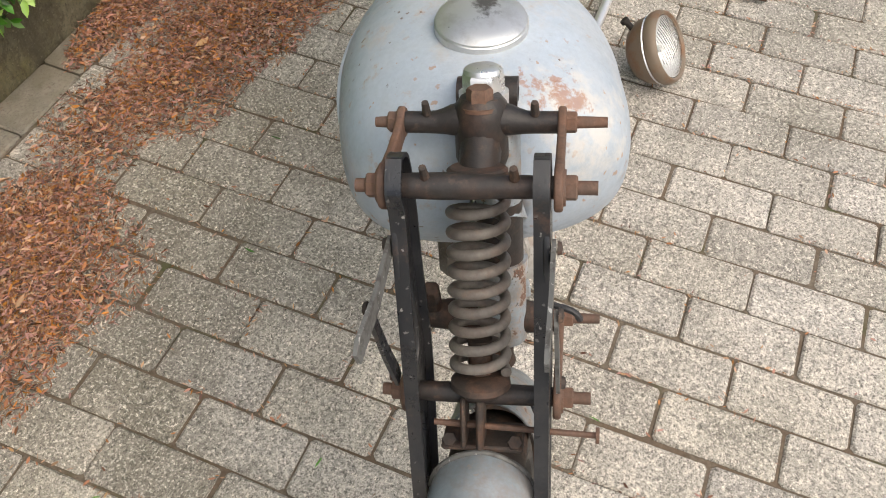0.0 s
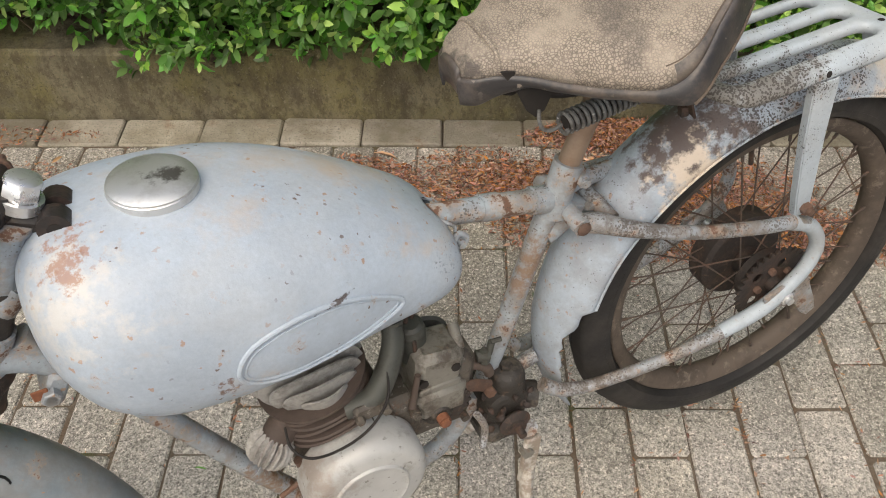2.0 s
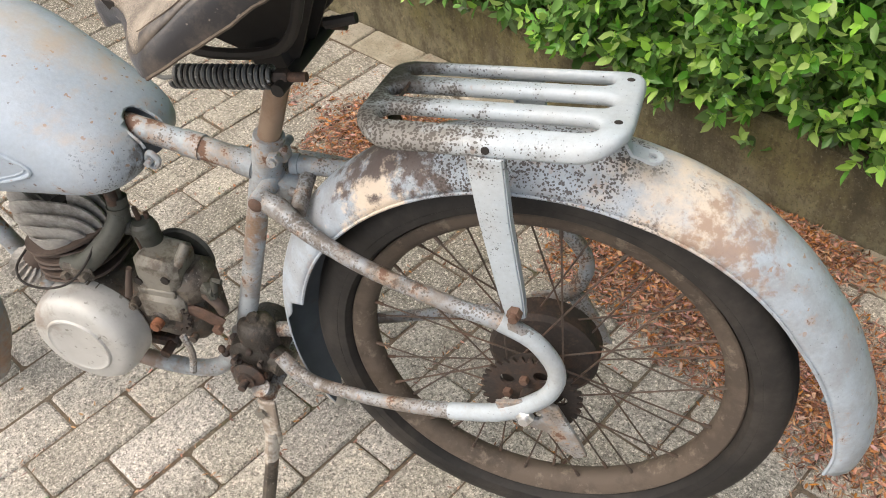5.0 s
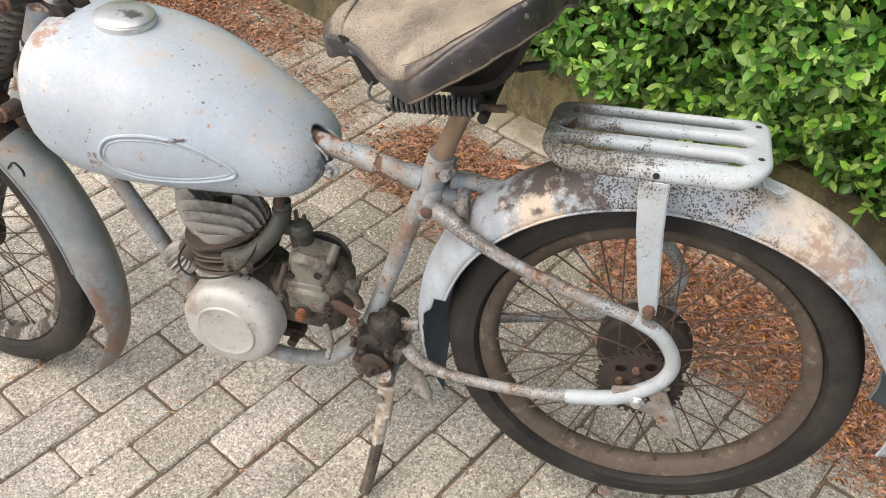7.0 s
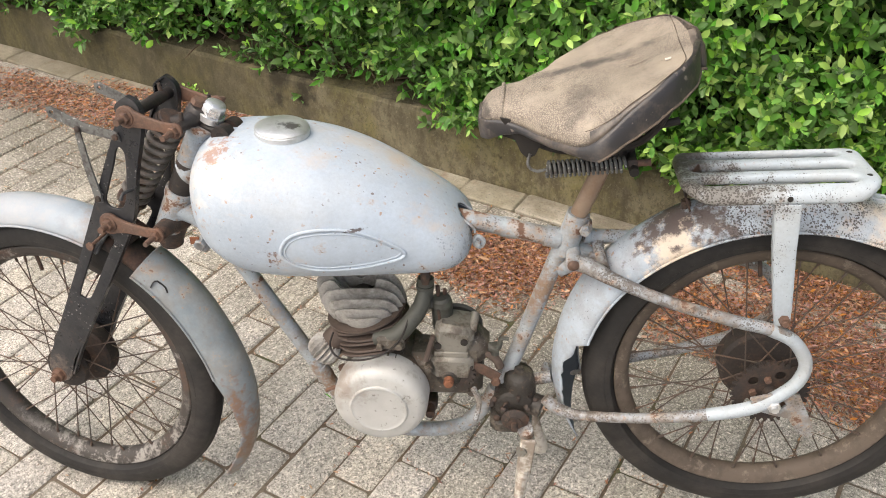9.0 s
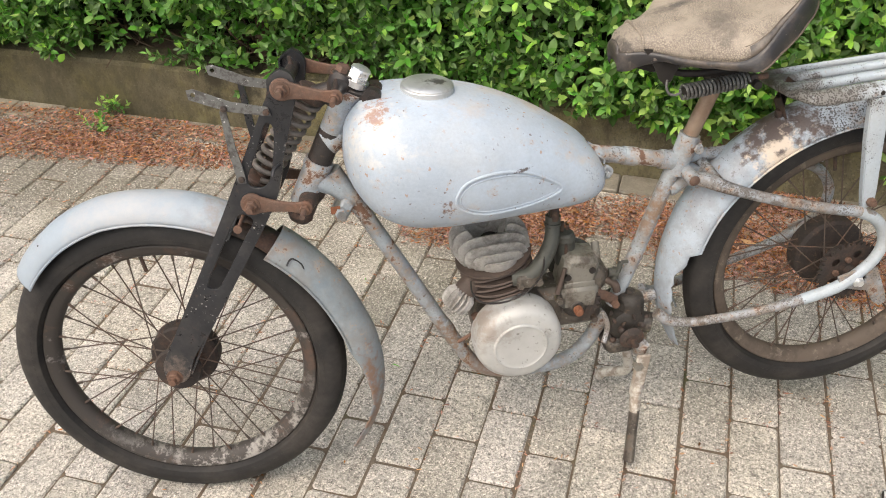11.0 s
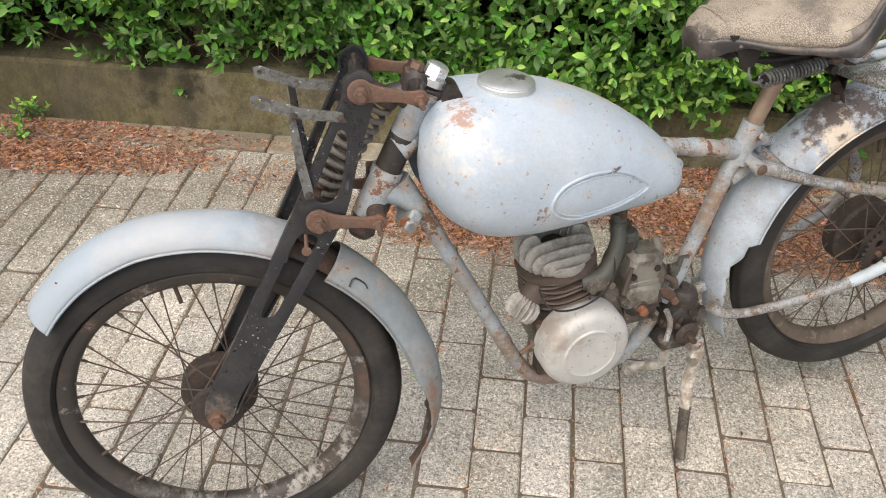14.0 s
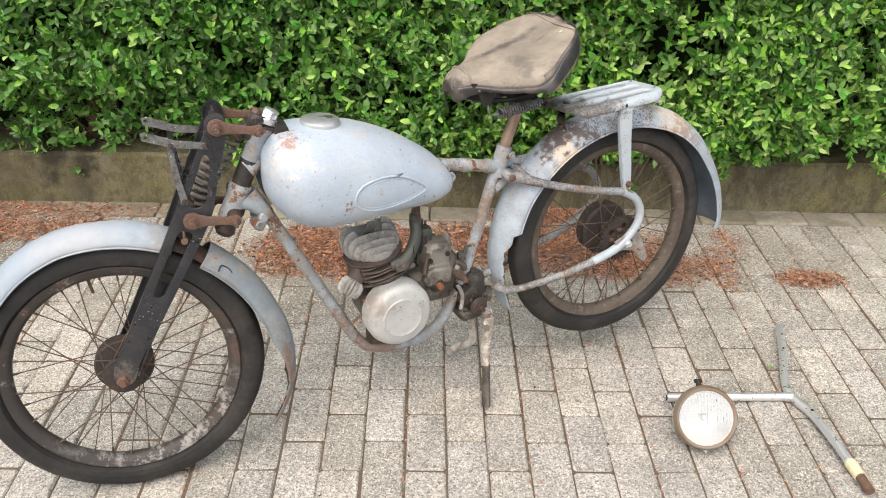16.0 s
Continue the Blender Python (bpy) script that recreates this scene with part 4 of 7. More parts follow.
for sg in (-1, 1):
    ring_pts = []
    for u, w in spline(BADGE, 4, True):
        ring_pts.append((u, sg * (tank_side(u, w) + 0.0002), w))
    P("badge_rim", sweep(ring_pts, ring(0.0028, 8), True), M_TANK, tank, "raised teardrop badge outline pressed in the tank side")
    groove = []
    for u, w in spline([(-0.254 + (a + 0.254) * 0.93, 0.663 + (b - 0.663) * 0.83) for a, b in BADGE], 4, True):
        groove.append((u, sg * (tank_side(u, w) - 0.0002), w))
    P("badge_groove", sweep(groove, ring(0.0014, 6), True), M_TANK, tank)
# filler cap
CAP = Vector((-0.360, 0, 0.7865))
cap = P("filler_cap", lathe([(0.0, 0.0190), (0.014, 0.0185), (0.029, 0.0168), (0.0375, 0.0145), (0.0405, 0.0128), (0.0407, 0.0110), (0.0417, 0.0100), (0.0417, 0.0030), (0.0395, 0.0010), (0.0395, -0.006)], CAP, (0.07, 0, 1), 48), M_CAP, tank, "round worn chrome filler cap")
P("cap_collar", lathe([(0.0385, 0.004), (0.0440, 0.001), (0.0460, -0.005), (0.0440, -0.010)], CAP, (0.07, 0, 1), 48), M_TANK, tank)
P("tank_lug", join(tube([(-0.055, -0.022, 0.620), (-0.061, -0.024, 0.611), (-0.069, -0.023, 0.617), (-0.065, -0.022, 0.629)], 0.004, 8, 4, True), rod((-0.064, -0.034, 0.620), (-0.064, -0.014, 0.620), 0.004)), M_FRAME, tank)

# frame tubes
frame_ob = P("frame", tube([(-0.515, 0, 0.737), (-0.30, 0, 0.693), (-0.10, 0, 0.650), (0.010, 0, 0.627), (0.075, 0, 0.612)], [0.0150, 0.0150, 0.0148, 0.0146, 0.0146], 14, 3), M_FRAME, label="tubular frame in flaking grey-blue paint")
P("tube_sleeve", rod((-0.028, 0, 0.635), (-0.004, 0, 0.630), 0.0165, 14), M_FRAME, frame_ob)
P("tube_sleeve", rod((0.040, 0, 0.6205), (0.062, 0, 0.615), 0.0172, 14), M_FRAME, frame_ob)
P("down_tube", tube([(-0.520, 0, 0.668), (-0.478, 0, 0.585), (-0.405, 0, 0.438), (-0.335, 0, 0.295), (-0.300, 0, 0.232), (-0.270, 0, 0.204), (-0.225, 0, 0.190), (-0.160, 0, 0.188), (-0.105, 0, 0.200), (-0.072, 0, 0.230), (-0.050, 0, 0.268), (-0.035, 0, 0.300)], 0.0138, 14, 4), M_FRAME, frame_ob)
P("tube_clamp", rod((-0.352, 0, 0.330), (-0.340, 0, 0.306), 0.0150, 14), M_FRAME, frame_ob)
P("seat_tube", tube([(0.078, 0, 0.632), (0.066, 0, 0.600), (0.020, 0, 0.450), (-0.022, 0, 0.318)], 0.0138, 14, 3), M_FRAME, frame_ob)
P("seat_lug", join(rod((0.090, 0, 0.662), (0.070, 0, 0.590), 0.0185, 16), box((0.098, 0, 0.640), (0.026, 0.020, 0.022), 0.004), rod((0.100, -0.026, 0.641), (0.100, 0.026, 0.641), 0.0055), nut((0.100, -0.012, 0.641), (0.100, -0.022, 0.641), 0.009), tube([(0.062, 0, 0.560), (0.090, 0, 0.575), (0.102, 0, 0.600)], [0.016, 0.014, 0.016], 12, 3)), M_FRAME, frame_ob, "brazed seat lug with clamp bolt")
P("stay_pivot", rod((0.084, -0.050, 0.599), (0.084, 0.050, 0.599), 0.0115, 14), M_FRAME, frame_ob)
# head lug and steering head
d = Vector((math.sin(RAKE), 0, math.cos(RAKE)))
H = lambda s: tuple(HEAD - d * s)
P("steering_head", join(rod(H(0.165), H(0.235), 0.0215, 18), rod(H(0.155), H(0.168), 0.0235, 18), tube([H(0.190), (-0.520, 0, 0.640), (-0.490, 0, 0.610)], [0.020, 0.018, 0.017], 12, 3), tube([H(0.120), (-0.500, 0, 0.733)], [0.024, 0.018], 12, 2)), M_FRAME, frame_ob, "rust-streaked steering head lug")
P("head_bolt_lug", join(box((-0.508, 0, 0.600), (0.040, 0.044, 0.022), 0.004, Matrix.Rotation(radians(-60), 3, "Y")), rod((-0.514, -0.032, 0.600), (-0.514, 0.032, 0.600), 0.006), nut((-0.514, -0.022, 0.600), (-0.514, -0.032, 0.600), 0.010)), M_FRAME, frame_ob)
P("lug_mark", box((-0.522, -0.0245, 0.606), (0.016, 0.003, 0.014), 0.001), M_RUST, frame_ob)
P("steering_tube", rod(H(0.100), H(0.165), 0.0200, 18), M_SPINDLE, frame_ob, "black steering tube")
P("upper_head_tube", join(rod(H(0.035), H(0.102), 0.0195, 18), rod(H(0.030), H(0.038), 0.0220, 18)), M_FRAME, frame_ob, "grey painted top of the steering head")
# saddle tube, loops of the rear stays, tail pieces
P("seat_post", rod((0.084, 0, 0.645), (0.126, 0, 0.760), 0.0135, 14), M_POST, frame_ob, "rust-brown bare seat post")
for sg in (-1, 1):
    loop = [(0.082, 0.040, 0.599, 0.0135), (0.108, 0.045, 0.594, 0.0155), (0.138, 0.058, 0.584, 0.0130), (0.180, 0.072, 0.572, 0.0112), (0.240, 0.084, 0.556, 0.0110), (0.327, 0.091, 0.534, 0.0112), (0.380, 0.092, 0.522, 0.0118), (0.418, 0.092, 0.501, 0.0118), (0.443, 0.092, 0.460, 0.0118), (0.438, 0.092, 0.420, 0.0118), (0.411, 0.092, 0.387, 0.0120), (0.372, 0.092, 0.360, 0.0128), (0.312, 0.088, 0.339, 0.0122), (0.224, 0.080, 0.318, 0.0105), (0.150, 0.068, 0.304, 0.0105), (0.105, 0.058, 0.297, 0.0110), (0.072, 0.048, 0.300, 0.0125), (0.050, 0.040, 0.315, 0.0125)]
    P("rear_stay", tube([(a, sg * b, c) for a, b, c, _ in loop], [q[3] * 0.86 for q in loop], 12, 4), M_STAY, frame_ob, "bent tubular rear stay, speckled with dirt")
    if sg < 0:
        P("stay_bend", tube([(a, sg * b, c) for a, b, c, _ in loop[6:13]], [q[3] * 0.90 for q in loop[6:13]], 12, 4), M_BEND, frame_ob, "cleaner pale blue bend of the stay")
    P("stay_bolt", lathe([(0.0, 0.005), (0.005, 0.0045), (0.0085, 0.002), (0.0095, 0.0)], (0.084, sg * 0.052, 0.599), (0, sg, 0), 14), M_LINK, frame_ob)
    out = [(0.372, 0.384), (0.378, 0.362), (0.410, 0.352), (0.436, 0.346), (0.455, 0.318), (0.470, 0.306), (0.484, 0.314), (0.474, 0.340), (0.458, 0.372), (0.446, 0.396), (0.425, 0.402)]
    slot = [(0.392, 0.374), (0.396, 0.366), (0.424, 0.366), (0.430, 0.374), (0.424, 0.382), (0.398, 0.382)]
    P("axle_plate", plate(out, [slot], 0.006, side_plate(sg * 0.090, sg), 0.001), M_STAY, frame_ob)
    P("axle_nut", join(rod((RX, sg * 0.06, RZ), (RX, sg * 0.110, RZ), 0.006), nut((RX, sg * 0.096, RZ), (RX, sg * 0.104, RZ), 0.011)), M_CHROME, frame_ob)
P("guard_tube", join(rod((0.102, 0.016, 0.612), (0.205, 0.030, 0.603), 0.0112, 16), lathe([(0.0112, 0.0), (0.0128, 0.001), (0.0128, 0.010), (0.0112, 0.011)], (0.100, 0.016, 0.612), (0.99, 0.14, -0.087), 16)), M_FRAME, frame_ob, "short open tube to the rear mudguard")
# near-black disc paints the shade in the open tube end
P("tube_mouth", rod((0.1015, 0.016, 0.612), (0.104, 0.016, 0.612), 0.0088, 14), M_BLACK_AND_HOLES, frame_ob)
P("guard_bar", join(tube([(0.120, 0.030, 0.604), (0.124, 0.0, 0.598), (0.130, -0.042, 0.588)], [0.0105, 0.0095, 0.0105], 12, 3), rod((0.118, -0.016, 0.594), (0.110, -0.017, 0.598), 0.0055, 10)), M_STAY, frame_ob, "dark bar that ties the mudguard tube to the stay")
P("bridge_tube", tube([(0.030, 0, 0.322), (0.046, 0, 0.326), (0.061, 0, 0.330)], 0.011, 10, 3), M_STAY, frame_ob)

# gear case under the seat tube, with spindle and lever
def moved(data, dx, dy, dz):
    return [(x + dx, y + dy, z + dz) for x, y, z in data[0]], data[1]


gear = P("gear_case", moved(join(lathe([(0.0, -0.044), (0.026, -0.044), (0.034, -0.038), (0.037, -0.026), (0.037, 0.030), (0.034, 0.044), (0.0, 0.050)], (0.012, 0, 0.300), (0, 1, 0), 24), lathe([(0.0, 0.066), (0.016, 0.066), (0.024, 0.060), (0.027, 0.050), (0.027, 0.0), (0.0, 0.0)], (0.022, -0.016, 0.296), (-0.06, 0, 1), 24), nut((0.019, -0.016, 0.360), (0.0185, -0.016, 0.370), 0.009), box((0.000, -0.02, 0.258), (0.060, 0.060, 0.040), 0.012), tube([(0.03, -0.02, 0.30), (0.06, -0.03, 0.295)], 0.020, 12, 2)), -0.014, 0, -0.010), M_GREASE, label="grease-caked pedal bracket housing")
P("spindle", join(lathe([(0.0, 0.0), (0.022, 0.0), (0.024, 0.004), (0.018, 0.008), (0.013, 0.010), (0.013, 0.014), (0.0, 0.014)], (0.0, -0.052, 0.275), (0, -1, 0), 24), rod((0, -0.05, 0.275), (0, -0.080, 0.275), 0.006)), M_DARK, gear)
for i in range(34):
    a, rr = rng.uniform(0, 6.28), rng.uniform(0.012, 0.042)
    P("grease_lump", lathe([(0.0, 0.005), (0.004, 0.0035), (0.0065, 0.0), (0.0, -0.004)], (-0.002 + rr * math.cos(a), -0.046 + rng.uniform(-0.006, 0.03), 0.295 + rr * math.sin(a)), tuple(rng.normal(size=3)), 8), M_DARK, gear)
P("rust_bracket", join(tube([(-0.085, -0.045, 0.383), (-0.060, -0.040, 0.375), (-0.032, -0.035, 0.353)], 0.0062, 8, 3, flat=1.6), nut((-0.034, -0.042, 0.352), (-0.034, -0.050, 0.352), 0.008)), M_LINK, gear, "red-brown rusted bracket")
P("lever", tube([(-0.070, -0.075, 0.362), (-0.060, -0.080, 0.335), (-0.066, -0.085, 0.300)], 0.005, 8, 3), M_STAY, gear)

# centre stand
stand = P("centre_stand", join(tube([(0.018, -0.062, 0.262), (0.020, -0.050, 0.236)], 0.014, 10, 2), rod((0.020, -0.06, 0.235), (0.020, 0.06, 0.235), 0.010)), M_STAY, label="forked centre stand with worn white paint")
P("stand_leg", join(box((0.020, -0.066, 0.190), (0.027, 0.010, 0.100), 0.003, Matrix.Rotation(radians(5), 3, "Y")), tube([(0.018, -0.066, 0.170), (0.014, -0.072, 0.140), (0.011, -0.080, 0.110)], [0.012, 0.0135, 0.0130], 10, 3, flat=0.8)), M_WHITE, stand, "stand leg, white paint worn to dark steel at the foot")
P("stand_foot", tube([(0.012, -0.079, 0.114), (0.006, -0.092, 0.070), (0.000, -0.106, 0.030), (-0.004, -0.113, 0.009)], [0.0128, 0.0125, 0.0128, 0.0135], 10, 4, flat=0.8), M_GRIME, stand, "stand foot worn to dark bare steel")
P("stand_pivot", nut((0.013, -0.076, 0.216), (0.013, -0.062, 0.216), 0.0095), M_CAST, stand)
P("stand_leg", tube([(0.018, 0.045, 0.235), (0.040, 0.056, 0.150), (0.054, 0.068, 0.090), (0.046, 0.088, 0.062), (0.024, 0.122, 0.034), (0.017, 0.134, 0.014)], [0.011, 0.010, 0.0105, 0.011, 0.011, 0.012], 10, 4), M_WHITE, stand, "far leg in dirty white paint")

# engine
CR = (-0.227, -0.100, 0.332)
engine = P("engine", join(lathe([(0.0, 0.050), (0.062, 0.050), (0.072, 0.040), (0.074, 0.0), (0.074, -0.060), (0.0, -0.060)], (-0.226, 0, 0.338), (0, 1, 0), 36), box((-0.125, -0.005, 0.352), (0.135, 0.080, 0.090), 0.016), box((-0.090, -0.01, 0.405), (0.085, 0.072, 0.060), 0.018), lathe([(0.0, 0.035), (0.030, 0.035), (0.034, 0.028), (0.034, -0.030), (0.0, -0.030)], (-0.105, -0.02, 0.362), (0, 1, 0), 24)), M_GRIME, label="small oily two-stroke engine with cast finned cylinder")
cover = P("flywheel_cover", lathe([(0.0, 0.0062), (0.041, 0.0062), (0.0445, 0.0066), (0.0465, 0.0076), (0.0485, 0.0070), (0.0500, 0.0040), (0.0520, 0.0036), (0.064, 0.0028), (0.0715, -0.0010), (0.0770, -0.0075), (0.0800, -0.018), (0.0800, -0.050), (0.075, -0.056), (0.0, -0.056)], CR, (0, -1, 0), 64), M_COVER, engine, "round dull aluminium flywheel cover")
# barrel and head lean a little forward
CYL0, CYL1 = Vector((-0.241, 0, 0.402)), Vector((-0.276, 0, 0.567))
cyl_d = (CYL1 - CYL0).normalized()
P("barrel", rod(tuple(CYL0), tuple(CYL0 + cyl_d * 0.09), 0.034, 24), M_IRON, engine)


def fin(at, a, b, thick, cut=0.0):
    """One rounded cooling fin round the barrel."""
    s, t = Vector((0, 1, 0)), cyl_d.cross(Vector((0, 1, 0)))
    v, f, n = [], [], 40
    for r, h in ((0.4, -0.5), (0.97, -0.5), (1.0, 0.0), (0.97, 0.5), (0.4, 0.5)):
        for i in range(n):
            w = 2 * math.pi * i / n
            e = 0.8
            x, y = math.copysign(abs(math.cos(w)) ** e, math.cos(w)), math.copysign(abs(math.sin(w)) ** e, math.sin(w))
            v.append(tuple(at + s * (x * a * r) + t * (y * b * r) + cyl_d * (h * thick + 0.0022 * r * math.sin(3 * w + at.z * 300))))
    for q in range(4):
        for i in range(n):
            f.append((q * n + i, q * n + (i + 1) % n, (q + 1) * n + (i + 1) % n, (q + 1) * n + i))
    return v, f


for i in range(5):
    g = 0.067 - 0.0010 * i
    P("barrel_fin", fin(CYL0 + cyl_d * (0.012 + 0.0105 * i), g, g + 0.001, 0.0045), M_IRON, engine)
# the head: upright parallel fins, cut to a flaring bowl, on a round plate
HC = CYL0 + cyl_d * 0.063
fin_n = Vector((0.10, -0.995, 0.0))
fin_t = Vector((0.995, 0.10, 0.0))


def head_fin(d, thick):
    """One upright fin at a distance d from the axis, curved out with the bowl; tall in the middle, with a well for the plug."""
    v, f, n, rows = [], [], 28, 7
    for side in (-0.5, 0.5):
        for k2 in range(rows):
            for i in range(n + 1):
                s = -1 + 2 * i / n
                h = (0.018 + 0.070 * (1 - abs(d) / 0.072)) * (1 - 0.22 * s * s - 0.50 * s ** 6)
                half = math.sqrt(max(0.072 ** 2 - d * d, 0.0001))
                if d < 0.020 and math.hypot(s * half, d) < 0.036:
                    h = min(h, 0.030 + 0.05 * ramp(math.hypot(s * half, d), 0.022, 0.036))
                h *= k2 / (rows - 1)
                grow = 0.88 + 0.30 * (h / 0.075) ** 0.8
                bow = d - 0.016 * s * s * d / 0.066
                q = HC + fin_t * (s * half * grow) + fin_n * (bow * grow + side * thick * (1 - 0.3 * k2 / (rows - 1))) + cyl_d * h
                v.append(tuple(q))
    m, o = n + 1, rows * (n + 1)
    for k2 in range(rows - 1):
        for i in range(n):
            a = k2 * m + i
            f += [(a, a + 1, a + m + 1, a + m), (o + a, o + a + 1, o + a + m + 1, o + a + m)]
        a = k2 * m
        f += [(a, a + m, o + a + m, o + a), (a + n, a + m + n, o + a + m + n, o + a + n)]
    t = (rows - 1) * m
    f += [(t + i, t + i + 1, o + t + i + 1, o + t + i) for i in range(n)]
    return v, f


for i in range(-5, 6):
    P("head_fin", head_fin(0.0128 * i, 0.0044), M_FIN, engine)
P("head_plate", lathe([(0.0, 0.0), (0.064, -0.003), (0.069, 0.0), (0.069, 0.004), (0.062, 0.004), (0.0, 0.006)], tuple(HC), tuple(cyl_d), 40), M_IRON, engine, "round finned cylinder head of dirty aluminium")
# near-black plug between the fins stands for the shaded well
P("plug_well", lathe([(0.0, 0.034), (0.014, 0.034), (0.020, 0.028), (0.026, 0.012), (0.030, 0.0)], tuple(HC + cyl_d * 0.008), tuple(cyl_d), 24), M_BLACK_AND_HOLES, engine)
# exhaust stub with a fluted nut that points forward and down
EX = Vector((-0.326, -0.037, 0.404))
ex_d = Vector((-0.66, -0.22, -0.72)).normalized()
P("exhaust_stub", tube([(-0.268, -0.020, 0.440), (-0.300, -0.028, 0.428), tuple(EX)], [0.021, 0.021, 0.018], 18, 3), M_IRON, engine)
s2, t2, _ = basis(ex_d)
v, f, n = [], [], 19
for h, k2 in ((-0.019, 0.72), (-0.010, 0.97), (0.004, 1.0), (0.014, 0.90), (0.019, 0.72), (0.019, 0.58)):
    for i in range(n * 4):
        w = 2 * math.pi * i / (n * 4)
        r = (0.0215, 0.0235, 0.0285, 0.0265)[i % 4] if k2 > 0.6 else 0.0260
        v.append(tuple(EX + (s2 * math.cos(w) + t2 * math.sin(w)) * r * k2 + ex_d * h))
for q in range(5):
    for i in range(n * 4):
        f.append((q * n * 4 + i, q * n * 4 + (i + 1) % (n * 4), (q + 1) * n * 4 + (i + 1) % (n * 4), (q + 1) * n * 4 + i))
P("exhaust_nut", (v, f), M_FIN, engine, "fluted aluminium exhaust nut", angle=25)
# near-black floor paints the shade inside the exhaust opening
P("exhaust_core", lathe([(0.0, 0.006), (0.0150, 0.006), (0.0155, 0.018)], tuple(EX), tuple(ex_d), 24), M_BLACK_AND_HOLES, engine)
P("clamp_bolt", join(rod((-0.298, -0.045, 0.372), (-0.286, -0.050, 0.330), 0.007, 10), rod((-0.330, -0.05, 0.318), (-0.286, -0.052, 0.345), 0.0035, 8)), M_LINK, engine)
# intake, carburettor
P("intake_pipe", tube([(-0.232, -0.055, 0.447), (-0.200, -0.060, 0.454), (-0.176, -0.049, 0.474), (-0.158, -0.031, 0.496), (-0.152, -0.018, 0.516)], [0.0140, 0.0150, 0.0145, 0.0138, 0.0125], 14, 4), M_BOWL, engine, "dark cast intake elbow")
P("slide_housing", join(rod((-0.152, -0.017, 0.505), (-0.1505, -0.012, 0.540), 0.0135, 16), rod((-0.1505, -0.012, 0.538), (-0.150, -0.011, 0.553), 0.0090, 12, 0.0075), rod((-0.1515, -0.015, 0.522), (-0.1513, -0.0145, 0.527), 0.0150, 16)), M_BOWL, engine, "ribbed throttle slide housing")
P("intake_flange", join(box((-0.205, -0.070, 0.447), (0.046, 0.010, 0.026), 0.005), nut((-0.190, -0.072, 0.449), (-0.190, -0.084, 0.449), 0.007), nut((-0.222, -0.072, 0.444), (-0.222, -0.082, 0.444), 0.006)), M_GRIME, engine)
P("carburettor", join(lathe([(0.0, 0.060), (0.012, 0.060), (0.0165, 0.056), (0.0175, 0.050), (0.0185, 0.048), (0.0185, 0.044), (0.0180, 0.042), (0.0180, -0.004), (0.015, -0.012), (0.0, -0.014)], (-0.124, -0.008, 0.442), (-0.05, -0.05, 1), 24), rod((-0.152, -0.014, 0.492), (-0.130, -0.008, 0.486), 0.012, 14)), M_BOWL, engine, "dirty carburettor float bowl")
for q0, q1 in (((-0.131, -0.008, 0.490), (-0.132, -0.009, 0.522)), ((-0.121, -0.004, 0.490), (-0.121, -0.004, 0.512)), ((-0.128, -0.025, 0.462), (-0.129, -0.026, 0.488))):
    P("carburettor_pin", rod(q0, q1, 0.0035, 8), M_DARK, engine)
P("fuel_tap", join(rod((-0.150, -0.020, 0.575), (-0.150, -0.020, 0.535), 0.008, 10), tube([(-0.150, -0.020, 0.535), (-0.156, -0.022, 0.520), (-0.150, -0.030, 0.505)], 0.006, 8, 3)), M_DARK, engine)
P("cable", tube([(-0.305, -0.050, 0.448), (-0.306, -0.074, 0.438), (-0.288, -0.090, 0.428), (-0.250, -0.092, 0.427), (-0.212, -0.088, 0.441), (-0.185, -0.076, 0.466), (-0.175, -0.050, 0.490)], 0.0017, 8, 6), M_BLACK_AND_HOLES, engine, "black loop of cable")
P("gearbox_cover", join(box((-0.106, -0.020, 0.428), (0.066, 0.062, 0.078), 0.010, Matrix.Rotation(radians(8), 3, "Y")), box((-0.107, -0.030, 0.385), (0.072, 0.056, 0.050), 0.009), rod((-0.074, -0.036, 0.452), (-0.070, -0.010, 0.470), 0.0075, 12), box((-0.108, -0.050, 0.412), (0.058, 0.006, 0.012), 0.002)), M_CAST, engine, "dull grey cast gearbox cover")
# screw holes are solid near-black discs, their shade is colour
for q in ((-0.130, 0.430), (-0.086, 0.440)):
    P("screw_hole", rod((q[0], -0.0465, q[1]), (q[0], -0.0535, q[1]), 0.0062, 12), M_BLACK_AND_HOLES, engine)
P("clutch_guard", lathe([(0.0, 0.004), (0.040, 0.004), (0.044, 0.0), (0.040, -0.004), (0.0, -0.004)], (-0.104, 0.026, 0.418), (0, 1, 0), 32), M_BOWL, engine, "dark round clutch cover behind the carburettor")
P("kick_boss", join(lathe([(0.0, 0.016), (0.012, 0.016), (0.014, 0.012), (0.022, 0.008), (0.026, 0.0), (0.0, 0.0)], (-0.112, -0.046, 0.366), (0, -1, 0), 20), box((-0.120, -0.046, 0.384), (0.052, 0.014, 0.034), 0.008)), M_GREASE, engine, "oil-black kick-start boss")
P("kick_shaft", join(rod((-0.112, -0.055, 0.366), (-0.112, -0.072, 0.366), 0.0085, 12), nut((-0.112, -0.072, 0.366), (-0.112, -0.076, 0.366), 0.0075)), M_RUST, engine, "orange rusted shaft end")
toothed = []
for i in range(15 * 4):
    a = 2 * math.pi * i / 60
    r = (0.0225, 0.0225, 0.0275, 0.0275)[i % 4]
    toothed.append((-0.094 + r * math.cos(a), 0.372 + r * math.sin(a)))
P("drive_sprocket", plate(toothed, [], 0.005, side_plate(-0.055)), M_DARK, engine)
